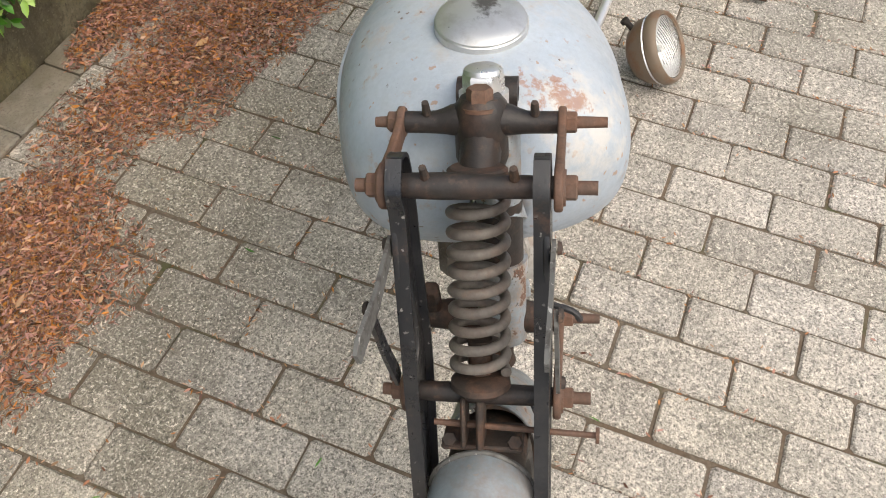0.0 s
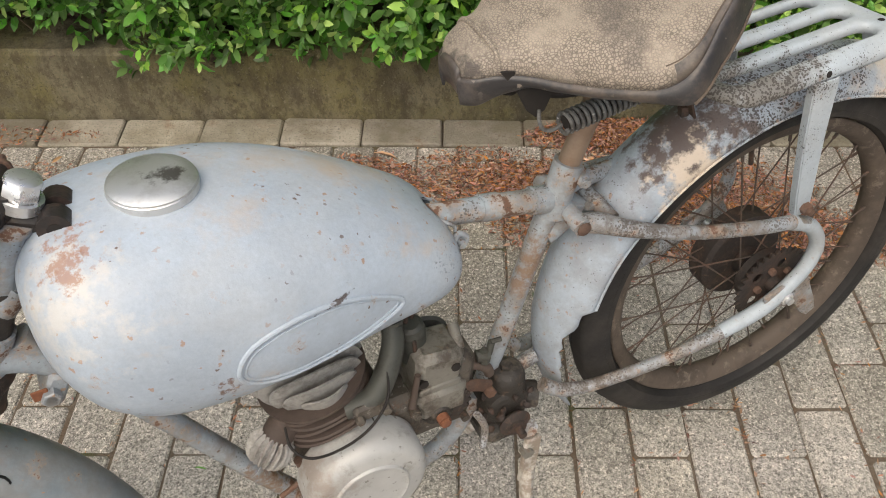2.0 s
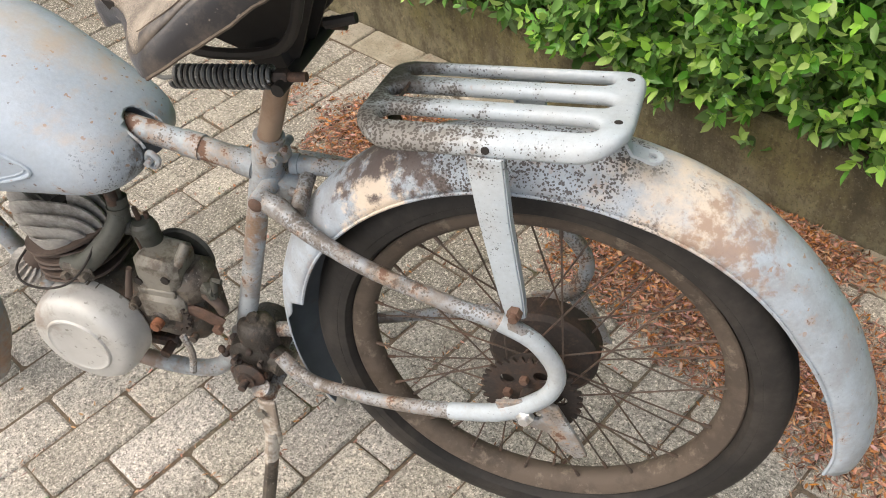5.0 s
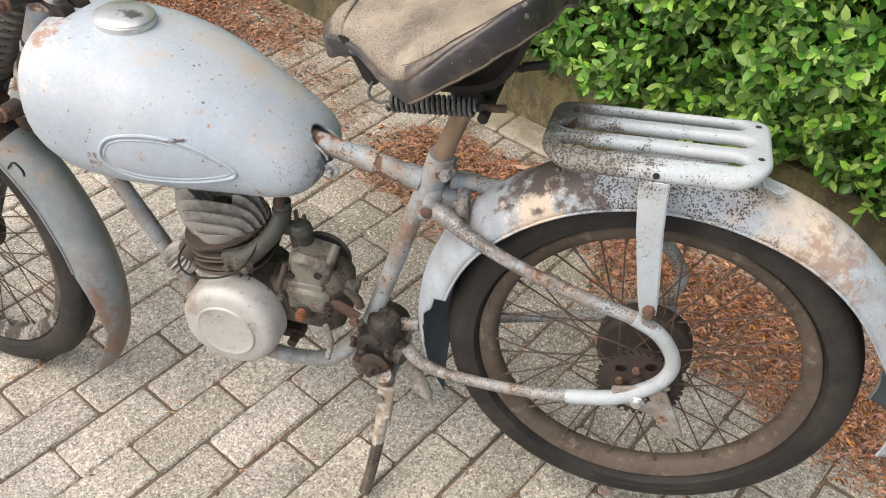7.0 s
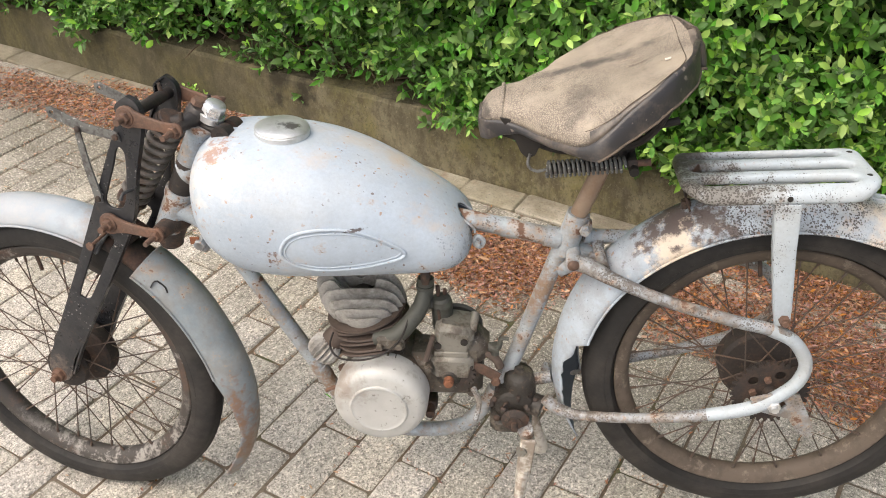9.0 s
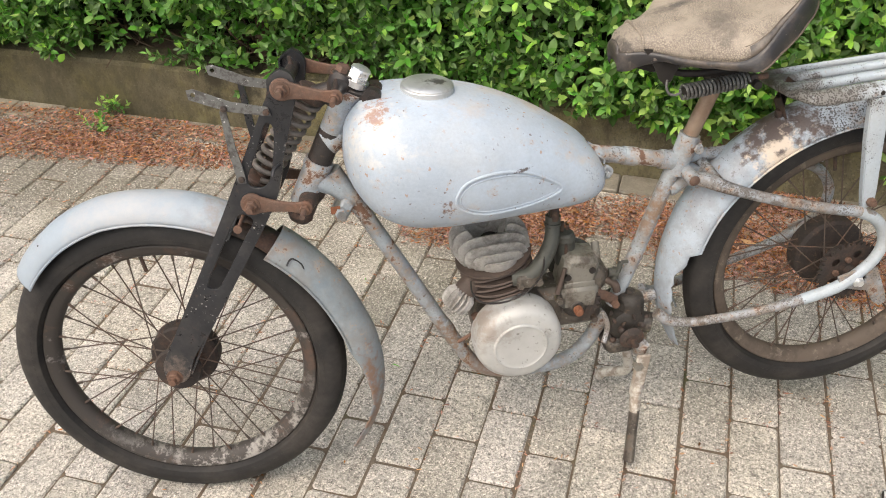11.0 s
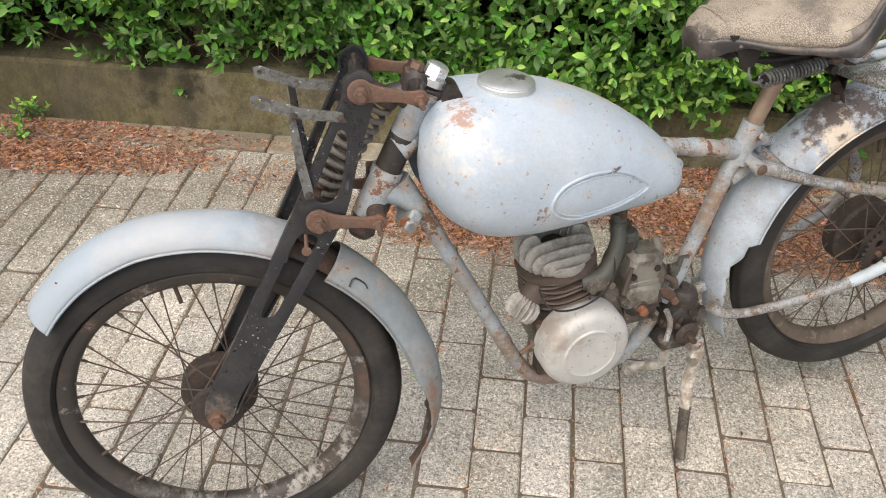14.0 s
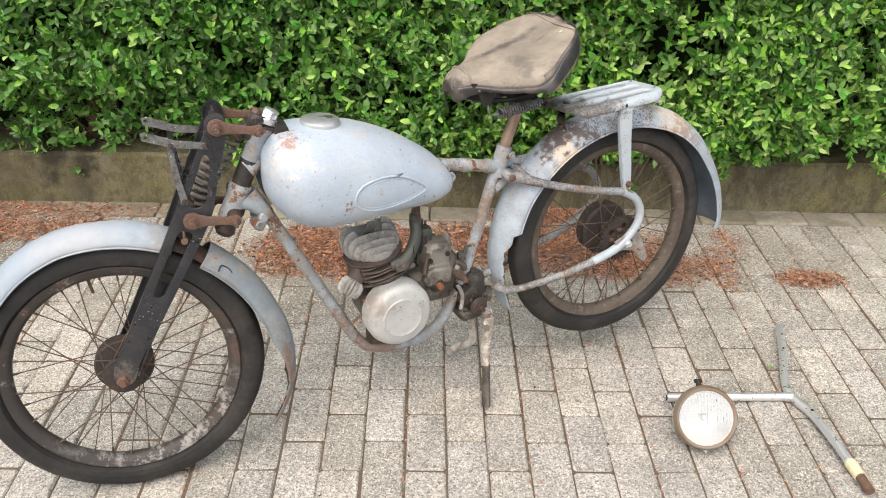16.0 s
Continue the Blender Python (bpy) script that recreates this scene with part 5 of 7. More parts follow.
for a, b, r in (((-0.146, -0.050, 0.388), (-0.146, -0.062, 0.388), 0.0075), ((-0.146, -0.062, 0.388), (-0.146, -0.066, 0.388), 0.0048), ((-0.075, -0.045, 0.330), (-0.075, -0.055, 0.330), 0.006)):
    P("case_screw", rod(a, b, r, 12), M_GRIME, engine)
P("breather", join(rod((-0.047, -0.030, 0.415), (-0.030, -0.032, 0.415), 0.0085, 12), rod((-0.030, -0.032, 0.415), (-0.026, -0.032, 0.436), 0.0048, 10), rod((-0.026, -0.032, 0.436), (-0.013, -0.034, 0.437), 0.0034, 8), nut((-0.036, -0.032, 0.402), (-0.036, -0.032, 0.424), 0.0075)), M_BOWL, engine, "small dark breather tap")
P("rust_elbow", tube([(-0.060, -0.025, 0.402), (-0.044, -0.028, 0.396), (-0.032, -0.030, 0.385), (-0.028, -0.030, 0.372)], 0.0075, 10, 4), M_IRON, engine, "rust-brown elbow")
P("push_rod", rod((-0.150, -0.058, 0.404), (-0.137, -0.052, 0.452), 0.0052, 10, 0.0040), M_IRON, engine)
P("hanger", join(box((-0.165, -0.005, 0.262), (0.050, 0.030, 0.020), 0.004), rod((-0.150, -0.04, 0.262), (-0.150, 0.03, 0.262), 0.008)), M_DARK, engine)
P("front_hanger", box((-0.265, 0, 0.240), (0.020, 0.030, 0.050), 0.004), M_DARK, engine)

# ---- front fork ----
SP = {"top_front": (-0.580, 0.825), "top_rear": (-0.502, 0.811), "low_front": (-0.648, 0.639), "low_rear": (-0.565, 0.630)}
fork = F("fork_head", join(
    lathe([(0.0, 0.018), (0.016, 0.018), (0.0205, 0.012), (0.0215, 0.004), (0.0215, -0.030), (0.0195, -0.036), (0.0, -0.036)], (-0.499, 0, 0.812), (math.sin(RAKE), 0, math.cos(RAKE)), 20),
    tube([(-0.502, -0.060, 0.811), (-0.502, -0.035, 0.811), (-0.500, -0.016, 0.812), (-0.500, 0.016, 0.812), (-0.502, 0.035, 0.811), (-0.502, 0.060, 0.811)], [0.0088, 0.0092, 0.0135, 0.0135, 0.0092, 0.0088], 14, 3),
    box((-0.474, 0, 0.795), (0.056, 0.034, 0.024), 0.008, Matrix.Rotation(radians(20), 3, "Y")),
    rod((-0.452, -0.025, 0.793), (-0.452, -0.005, 0.793), 0.0150, 18), rod((-0.452, 0.005, 0.793), (-0.452, 0.025, 0.793), 0.0150, 18),
    tube([(-0.512, 0, 0.800), (-0.530, 0, 0.796), (-0.546, 0, 0.792)], [0.017, 0.016, 0.016], 14, 3)), M_SPINDLE, bike, "black steering head casting with rusted lugs")
# solid near-black disc for the shaded hole in the clamp
F("clamp_hole", join(rod((-0.452, -0.0255, 0.793), (-0.452, -0.021, 0.793), 0.0066, 12)), M_BLACK_AND_HOLES, fork)
F("stem_nut", join(nut((-0.500, 0, 0.826), (-0.494, 0, 0.840), 0.0105), lathe([(0.0, 0.003), (0.015, 0.003), (0.015, 0.0)], (-0.501, 0, 0.824), (math.sin(RAKE), 0, math.cos(RAKE)), 20)), M_LINK, fork, "rusty square-shouldered stem bolt")
F("chrome_nut", join(lathe([(0.0, 0.0205), (0.0115, 0.0205), (0.0150, 0.0185), (0.0162, 0.015)], H(0.010), tuple(d), 24), nut(H(0.014), H(-0.006), 0.0168), lathe([(0.016, 0.0), (0.020, 0.0), (0.020, -0.010)], H(0.010), tuple(d), 24)), M_CHROME, fork, "polished chrome head nut")
for y in (-0.042, 0.042):
    F("grease_nipple", rod((-0.502, y, 0.820), (-0.502, y, 0.832), 0.0038, 8, 0.0028), M_DARK, fork)
    F("grease_nipple", rod((-0.580, y * 0.76, 0.834), (-0.582, y * 0.76, 0.847), 0.0038, 8, 0.0028), M_DARK, fork)
# blades: pressed girders with two windows
outer = spline([(-0.603, 0.812), (-0.612, 0.800), (-0.640, 0.738), (-0.668, 0.677), (-0.698, 0.618), (-0.764, 0.488), (-0.838, 0.349), (-0.849, 0.323), (-0.848, 0.300), (-0.834, 0.286), (-0.815, 0.290), (-0.803, 0.308), (-0.790, 0.342), (-0.762, 0.384), (-0.690, 0.505), (-0.640, 0.590), (-0.608, 0.652), (-0.588, 0.730), (-0.566, 0.800), (-0.562, 0.815), (-0.561, 0.835), (-0.568, 0.848), (-0.580, 0.852), (-0.594, 0.846), (-0.602, 0.832)], 3, True)
up_slot = spline([(-0.612, 0.770), (-0.627, 0.735), (-0.643, 0.700), (-0.652, 0.676), (-0.644, 0.665), (-0.626, 0.666), (-0.615, 0.682), (-0.605, 0.725), (-0.601, 0.762)], 3, True)
low_slot = spline([(-0.680, 0.612), (-0.708, 0.560), (-0.742, 0.494), (-0.742, 0.482), (-0.730, 0.480), (-0.716, 0.496), (-0.668, 0.578), (-0.652, 0.606), (-0.664, 0.617)], 3, True)
for sg in (-1, 1):
    blade = F("fork_blade", plate(outer, [up_slot, low_slot], 0.005, side_plate(sg * 0.0525, sg), 0.0012), M_BLACK, bike, "worn black pressed-steel fork blade")
    # turned-in flanges stiffen the blade
    flange = []
    for a, b in spline([(-0.580, 0.853), (-0.600, 0.838), (-0.604, 0.812), (-0.640, 0.738), (-0.698, 0.618), (-0.764, 0.488), (-0.838, 0.345)], 4):
        flange.append((a, sg * 0.0515, b))
    F("flange", sweep(flange, [(-0.0015, -0.0058), (0.0015, -0.0058), (0.0015, 0.0058), (-0.0015, 0.0058)], up=(0, 1, 0)), M_BLACK, blade)
    flange = [(a, sg * 0.0515, b) for a, b in spline([(-0.580, 0.853), (-0.563, 0.838), (-0.566, 0.800), (-0.588, 0.730), (-0.608, 0.652), (-0.640, 0.590), (-0.690, 0.505), (-0.762, 0.384), (-0.802, 0.305)], 4)]
    F("flange", sweep(flange, [(-0.0015, -0.0058), (0.0015, -0.0058), (0.0015, 0.0058), (-0.0015, 0.0058)], up=(0, 1, 0)), M_BLACK, blade)
    F("axle_end", join(rod((FX, sg * 0.04, FZ), (FX, sg * 0.076, FZ), 0.0065, 10), nut((FX, sg * 0.0575, FZ), (FX, sg * 0.067, FZ), 0.0125), lathe([(0.0, 0.002), (0.015, 0.002), (0.0155, 0.0)], (FX, sg * 0.0562, FZ), (0, sg, 0), 18)), M_LINK, blade, "rusty front axle nut")
    # mounting bracket arms: two bars and a brace
    y = sg * 0.0585
    F("bracket_arm", plate([(-0.600, 0.783), (-0.604, 0.797), (-0.660, 0.807), (-0.712, 0.828), (-0.722, 0.826), (-0.720, 0.812), (-0.664, 0.792)], [[(-0.713 + 0.004 * math.cos(q), 0.819 + 0.004 * math.sin(q)) for q in np.linspace(0, 6.28, 9)[:-1]]], 0.003, side_plate(y, sg)), M_FLAKE, blade, "flat steel bracket arm with flaking paint")
    F("bracket_brace", plate([(-0.667, 0.802), (-0.676, 0.794), (-0.672, 0.730), (-0.664, 0.676), (-0.652, 0.676), (-0.652, 0.690), (-0.660, 0.735)], [], 0.003, side_plate(y + sg * 0.004, sg)), M_FLAKE if sg < 0 else M_BLACK, blade)
    for a, b, off in ((-0.607, 0.790, 0.004), (-0.658, 0.683, 0.008), (-0.669, 0.798, 0.007)):
        F("bracket_bolt", lathe([(0.0, 0.004), (0.0045, 0.003), (0.0055, 0.0)], (a, y + sg * off, b), (0, sg, 0), 10), M_DARK, blade)
    # links
    for (a, b), (c, e), big in ((SP["top_front"], SP["top_rear"], 0.0175), (SP["low_front"], SP["low_rear"], 0.0185)):
        dv = Vector((c - a, 0, e - b))
        L = dv.length
        t, s2 = dv / L, Vector((-dv.z / L, 0, dv.x / L))
        q = lambda x, z: (a + t.x * x + s2.x * z, b + t.z * x + s2.z * z)
        prof = [q(big * math.cos(w), big * math.sin(w)) for w in np.linspace(radians(50), radians(310), 14)]
        prof += [q(0.030, -0.010), q(L - 0.022, -0.008)] + [q(L + 0.0125 * math.cos(w), 0.0125 * math.sin(w)) for w in np.linspace(radians(-130), radians(130), 9)] + [q(L - 0.022, 0.008), q(0.030, 0.010)]
        link = F("fork_link", plate(prof, [], 0.0065, side_plate(sg * 0.0595, sg), 0.002), M_LINK, bike, "rust-brown forged fork link")
        F("link_nut", join(nut((a, sg * 0.067, b), (a, sg * 0.076, b), 0.0095), rod((a, sg * 0.066, b), (a, sg * (0.090 if sg < 0 else 0.084), b), 0.0052, 12), lathe([(0.0, 0.002), (0.013, 0.002), (0.0135, 0.0)], (a, sg * 0.0658, b), (0, sg, 0), 20)), M_LINK, link)
        F("link_nut", join(nut((c, sg * 0.0655, e), (c, sg * 0.074, e), 0.0085), rod((c, sg * 0.066, e), (c, sg * (0.097 if sg < 0 else 0.084), e), 0.0052, 12, 0.0042)), M_LINK, link)
F("front_spindle", tube([(-0.580, -0.060, 0.825), (-0.580, -0.02, 0.825), (-0.580, 0.02, 0.825), (-0.580, 0.060, 0.825)], [0.0085, 0.0090, 0.0102, 0.0090], 14, 3), M_SPINDLE, fork, "black-brown upper spindle tube")
F("low_spindle", tube([(-0.648, -0.060, 0.639), (-0.648, -0.02, 0.639), (-0.648, 0.02, 0.639), (-0.648, 0.060, 0.639)], [0.0082, 0.0088, 0.0088, 0.0082], 14, 3), M_SPINDLE, fork)
F("low_yoke", join(tube([(-0.565, -0.060, 0.630), (-0.565, -0.03, 0.630), (-0.560, 0, 0.630), (-0.565, 0.03, 0.630), (-0.565, 0.060, 0.630)], [0.0125, 0.015, 0.020, 0.015, 0.0125], 14, 3), lathe([(0.0, 0.016), (0.023, 0.016), (0.0245, 0.010), (0.0205, 0.004), (0.0205, -0.028), (0.0225, -0.034), (0.016, -0.044), (0.0, -0.046)], H(0.232), tuple(d), 24), box((-0.565, 0.050, 0.656), (0.014, 0.014, 0.034), 0.003)), M_DARK, fork, "dark lower steering yoke and bearing cup")
# main spring between the cup and the lower spindle
S0, S1 = Vector((-0.640, 0, 0.662)), Vector((-0.553, 0, 0.790))
F("fork_spring", helix(tuple(S0), tuple(S1), 0.0212, 0.0044, 9.6, 12, 26), M_SPRING, fork, "thick rusty coil spring")
sd = (S1 - S0).normalized()
F("spring_seat", join(lathe([(0.0, 0.002), (0.020, 0.002), (0.0245, -0.001), (0.0250, -0.006), (0.016, -0.014), (0.0, -0.016)], tuple(S0 - sd * 0.006), tuple(sd), 28), rod(tuple(S0), tuple(S0 + sd * 0.03), 0.010, 12)), M_DARK, fork)
F("upper_spring_seat", lathe([(0.0, 0.012), (0.021, 0.012), (0.0235, 0.010), (0.0235, 0.006), (0.0268, 0.004), (0.0275, 0.0), (0.0262, -0.005), (0.021, -0.007), (0.0, -0.007)], tuple(S1 + sd * 0.006), tuple(sd), 32), M_DARK, fork)
F("spring_lug", join(box((-0.664, 0, 0.628), (0.030, 0.006, 0.050), 0.002, Matrix.Rotation(radians(35), 3, "Y")), box((-0.664, 0.014, 0.626), (0.030, 0.004, 0.046), 0.002, Matrix.Rotation(radians(35), 3, "Y"))), M_DARK, fork)
# mudguard bridge and long bolt
F("guard_bracket", join(box((-0.665, 0, 0.592), (0.040, 0.070, 0.006), 0.002, Matrix.Rotation(radians(30), 3, "Y")), nut((-0.672, -0.028, 0.592), (-0.676, -0.028, 0.606), 0.007), nut((-0.672, 0.028, 0.592), (-0.676, 0.028, 0.606), 0.007)), M_DARK, front_guard, "rusty mudguard bridge")
F("long_bolt", join(rod((-0.668, 0.04, 0.622), (-0.668, -0.095, 0.612), 0.0028, 8), rod((-0.668, -0.095, 0.612), (-0.668, -0.098, 0.612), 0.007, 10)), M_LINK, front_guard)
rim_line = []
for q in np.linspace(-86, 86, 15):
    r = front_crown(64) - 0.042 * (1 - math.cos(radians(q))) ** 0.9
    rim_line.append((FX + r * math.cos(radians(64)), 0.0452 * math.sin(radians(q)), FZ + r * math.sin(radians(64))))
F("guard_rim", tube(rim_line, 0.0030, 8, 2), M_FLAKE, front_guard)
F("black_hook", tube([(-0.598, -0.056, 0.702), (-0.604, -0.074, 0.702), (-0.606, -0.080, 0.693)], 0.0028, 8, 3), M_BLACK, fork)
def guard_point(a, s, off=0.0012):
    th = s * radians(88)
    r = front_crown(a) - 0.046 * (1 - math.cos(th)) ** 0.9 + off
    return (FX + r * math.cos(radians(a)), 0.044 * math.sin(th) * (1 + off * 10), FZ + r * math.sin(radians(a)))


F("painted_mark", tube([guard_point(44, -0.86), guard_point(44.5, -0.72), guard_point(44, -0.62), guard_point(41, -0.60), guard_point(39.5, -0.66)], 0.0027, 6, 2, flat=0.4), M_BLACK, tail_guard, "black painted hook mark")
# flat near-black disc on the sheet stands for a shaded hole
q = Vector(guard_point(127, -0.42, 0.0004))
F("bolt_hole", lathe([(0.0, 0.0006), (0.0032, 0.0006), (0.0038, 0.0)], tuple(q), (math.cos(radians(127)) * 0.8, -0.5, math.sin(radians(127)) * 0.8), 12), M_BLACK_AND_HOLES, front_guard)

# ---- luggage rack ----


def rounded(u0, u1, h, r):
    out = []
    for cx, cy, a0 in ((u1 - r, h - r, 0), (u0 + r, h - r, 90), (u0 + r, -h + r, 180), (u1 - r, -h + r, 270)):
        out += [(cx + r * math.cos(radians(a0 + t)), cy + r * math.sin(radians(a0 + t))) for t in range(0, 91, 15)]
    return out


def stadium(u0, u1, v0, v1):
    r, c = (v1 - v0) / 2, (v0 + v1) / 2
    return [(u1 - r + r * math.cos(radians(t)), c + r * math.sin(radians(t))) for t in range(-90, 91, 22)] + [(u0 + r - r * math.cos(radians(t)), c - r * math.sin(radians(t))) for t in range(-90, 91, 22)]


rack_z = lambda u, y: 0.7385 - 0.11 * (y + 0.043) + 0.055 * (u - 0.36) - 1.5 * max(0, abs(y) - 0.055) ** 2 * 8
rack = P("luggage_rack", plate(rounded(0.228, 0.499, 0.087, 0.046), [stadium(0.252, 0.468, 0.0350, 0.0620), stadium(0.246, 0.474, -0.0130, 0.0130), stadium(0.252, 0.468, -0.0610, -0.0350)], 0.016, lambda a, b, c: (a, b, rack_z(a, b) + c), 0.0068), M_RACK, label="pressed-steel luggage rack, pale grey-blue, speckled black with dirt", angle=60)
# rivet holes: near-black discs laid on the steel, shade by colour
for a, b in ((0.484, -0.043), (0.483, 0.047), (0.370, -0.0872)):
    n = (0, 0.11, 1) if abs(b) < 0.08 else (0, -1, 0.25)
    z = rack_z(a, b) + 0.0162 if abs(b) < 0.08 else 0.744
    P("rivet_hole", lathe([(0.0, 0.0006), (0.0035, 0.0006), (0.0042, 0.0)], (a, b, z), n, 12), M_BLACK_AND_HOLES, rack)
for sg in (-1, 1):
    top = 0.736 if sg < 0 else 0.722
    pts = [(0.352, top), (0.386, top), (0.392, 0.660), (0.404, 0.560), (0.406, 0.530), (0.388, 0.526), (0.380, 0.560), (0.362, 0.660)]
    stay = P("rack_stay", plate(pts, [], 0.004, side_plate(sg * 0.086, sg), 0.001), M_RACK, rack, "tapered flat rack stay")
    P("stay_flange", join(*[sweep([(a, sg * 0.083, b) for a, b in line], [(-0.0015, -0.005), (0.0015, -0.005), (0.0015, 0.005), (-0.0015, 0.005)], up=(0, 1, 0)) for line in ([(0.352, top), (0.362, 0.660), (0.380, 0.560), (0.388, 0.526)], [(0.386, top), (0.392, 0.660), (0.404, 0.560), (0.406, 0.530)])]), M_RACK, stay)
    P("stay_bolt", join(nut((0.397, sg * 0.090, 0.540), (0.397, sg * 0.099, 0.540), 0.0085), rod((0.397, sg * 0.08, 0.540), (0.397, sg * 0.104, 0.540), 0.005)), M_LINK, stay)
P("rack_foot", join(sweep([(0.262, 0, 0.742), (0.248, 0, 0.722), (0.244, 0, 0.702), (0.254, 0, 0.676)], [(-0.016, -0.0015), (0.016, -0.0015), (0.016, 0.0015), (-0.016, 0.0015)], up=(0, 0, 1)), nut((0.250, 0.0, 0.672), (0.247, 0.0, 0.690), 0.008)), M_DARK, rack)
P("rack_ear", join(sweep([(0.486, -0.030, 0.742), (0.497, -0.028, 0.722), (0.512, -0.026, 0.716)], [(-0.010, -0.0015), (0.010, -0.0015), (0.010, 0.0015), (-0.010, 0.0015)], up=(0, 0, 1)), lathe([(0.005, 0.0015), (0.011, 0.0015), (0.011, -0.0015), (0.005, -0.0015)], (0.516, -0.026, 0.715), (0.1, 0, 1), 16, True)), M_RACK, rack)

# ---- saddle ----
# outline rows: along, half width, height of the ridge, droop of the edge
SAD = spline([(-0.056, 0.020, 0.838, 0.008), (-0.047, 0.035, 0.850, 0.014), (-0.028, 0.044, 0.859, 0.018), (0.000, 0.060, 0.864, 0.022), (0.028, 0.092, 0.871, 0.026), (0.054, 0.128, 0.880, 0.028), (0.082, 0.156, 0.889, 0.027), (0.108, 0.162, 0.899, 0.021), (0.142, 0.148, 0.913, 0.014), (0.175, 0.129, 0.927, 0.007), (0.204, 0.105, 0.938, 0.002), (0.224, 0.074, 0.944, 0.000), (0.234, 0.030, 0.946, 0.000)], 4)
v, f, m = [], [], 25
for u, h, w, dr in SAD:
    for j in range(m):
        s = -1 + 2 * j / (m - 1)
        y = h * math.sin(s * math.pi / 2 * 0.96) / math.sin(math.pi / 2 * 0.96)
        dip = -0.008 * math.exp(-((s / 0.5) ** 2)) * ramp(u, 0.04, 0.12)
        v.append((u - 0.010 * abs(s) ** 3 * ramp(u, 0.09, 0.14), y, w - dr * abs(s) ** 2.2 * (1 + 0.35 * abs(s) ** 5) + dip + 0.0025 * noise.noise((u * 30, y * 22, 0))))
n = len(SAD)
for i in range(n - 1):
    for j in range(m - 1):
        f.append((i * m + j, i * m + j + 1, (i + 1) * m + j + 1, (i + 1) * m + j))
saddle = P("saddle", (v, f), M_LEATHER, label="broad sprung saddle, dusty cracked dark leather", angle=60, thick=0.004)
saddle.data.materials.append(M_BAND)
# beyond the seam the cover is smooth and dark
for k2, q in enumerate(saddle.data.polygons):
    i, j = divmod(k2, m - 1)
    if i >= n - 5 or (i >= 25 and (j < 2 or j > m - 4)):
        q.material_index = 1
# the skirt: rolled edge and hanging side wall
rim_pts = [v[i * m] for i in range(n)] + [v[(n - 1) * m + j] for j in range(1, m)] + [v[i * m + m - 1] for i in range(n - 2, -1, -1)] + [v[m - 1 - j] for j in range(1, m - 1)]
rim_pts = [Vector(q) for q in rim_pts]
k3 = len(rim_pts)
sv, sf = [], []
for i, q in enumerate(rim_pts):
    out = Vector((q.x - 0.10, q.y, 0))
    out = out.normalized() if out.length > 0 else Vector((1, 0, 0))
    side = ramp(q.x, 0.070, 0.098)
    drop = 0.010 + 0.012 * side + 0.014 * ramp(q.x, 0.09, 0.15) + 0.020 * ramp(-q.x, 0.004, 0.046) + 0.003 * noise.noise((q.x * 40, q.y * 40, 0))
    flare = 0.010 * side
    for off, dz in ((0.0, 0.0015), (0.0040, 0.0008), (0.0065, -0.003), (0.0060 + 0.5 * flare, -0.5 * drop), (0.0030 + flare, -drop), (flare, -drop - 0.001), (0.0015 + 0.5 * flare, -0.5 * drop), (-0.001, -0.006)):
        sv.append(tuple(q + out * off + Vector((0, 0, dz))))
for i in range(k3):
    for j in range(8):
        sf.append((i * 8 + j, i * 8 + (j + 1) % 8, (i + 1) % k3 * 8 + (j + 1) % 8, (i + 1) % k3 * 8 + j))
P("skirt", (sv, sf), M_EDGE, saddle, "cracked black side skirt of the saddle", angle=70)
inset = lambda i, s: Vector(v[i * m + round((s + 1) / 2 * (m - 1))])
seam = [tuple(inset(i, -0.80) + Vector((0, 0, 0.0028))) for i in range(24, n - 8)] + [tuple(inset(n - 8, s) + Vector((0, 0, 0.0028))) for s in (-0.6, -0.3, 0, 0.3, 0.6)] + [tuple(inset(i, 0.80) + Vector((0, 0, 0.0028))) for i in range(n - 8, 23, -1)]
P("seam", tube(seam, 0.0007, 6, 2), M_SEAM, saddle, "stitched seam line")
nose_seam = [tuple(inset(8, s) + Vector((0, 0, 0.003))) for s in np.linspace(-1, 1, 11)]
P("collar", tube(nose_seam, 0.0030, 8, 2), M_LEATHER, saddle)
for r in (1.0, 0.80, 0.42):
    pts = []
    for a in np.linspace(0, 2 * math.pi, 33)[:-1]:
        x, y = 0.156 + 0.029 * r * math.cos(a), -0.006 + 0.019 * r * math.sin(a) * (1.0 if r > 0.5 else 0.7)
        w = np.interp(x, SAD[:, 0], SAD[:, 2]) - 0.008 * ramp(x, 0.04, 0.12) * math.exp(-((y / 0.07) ** 2))
        pts.append((x, y, w + 0.0018))
    P("emblem_ring", sweep(pts, ring(0.0007, 6), True), M_LEATHER, saddle)
low_edge = []
for i in range(k3):
    q = Vector(sv[i * 8 + 4])
    if q.x > 0.098:
        low_edge.append(q + Vector((0, 0, -0.0005)))
low_edge.sort(key=lambda q: math.atan2(q.y, q.x - 0.05))
P("skirt_piping", tube([tuple(q) for q in low_edge], 0.0019, 6, 1), M_SEAM, saddle, "frayed tan lower edge of the skirt")
P("tear", box((0.188, -0.058, 0.9335), (0.008, 0.004, 0.002), 0.0008, Matrix.Rotation(radians(-18), 3, "Y")), M_PETAL, saddle)
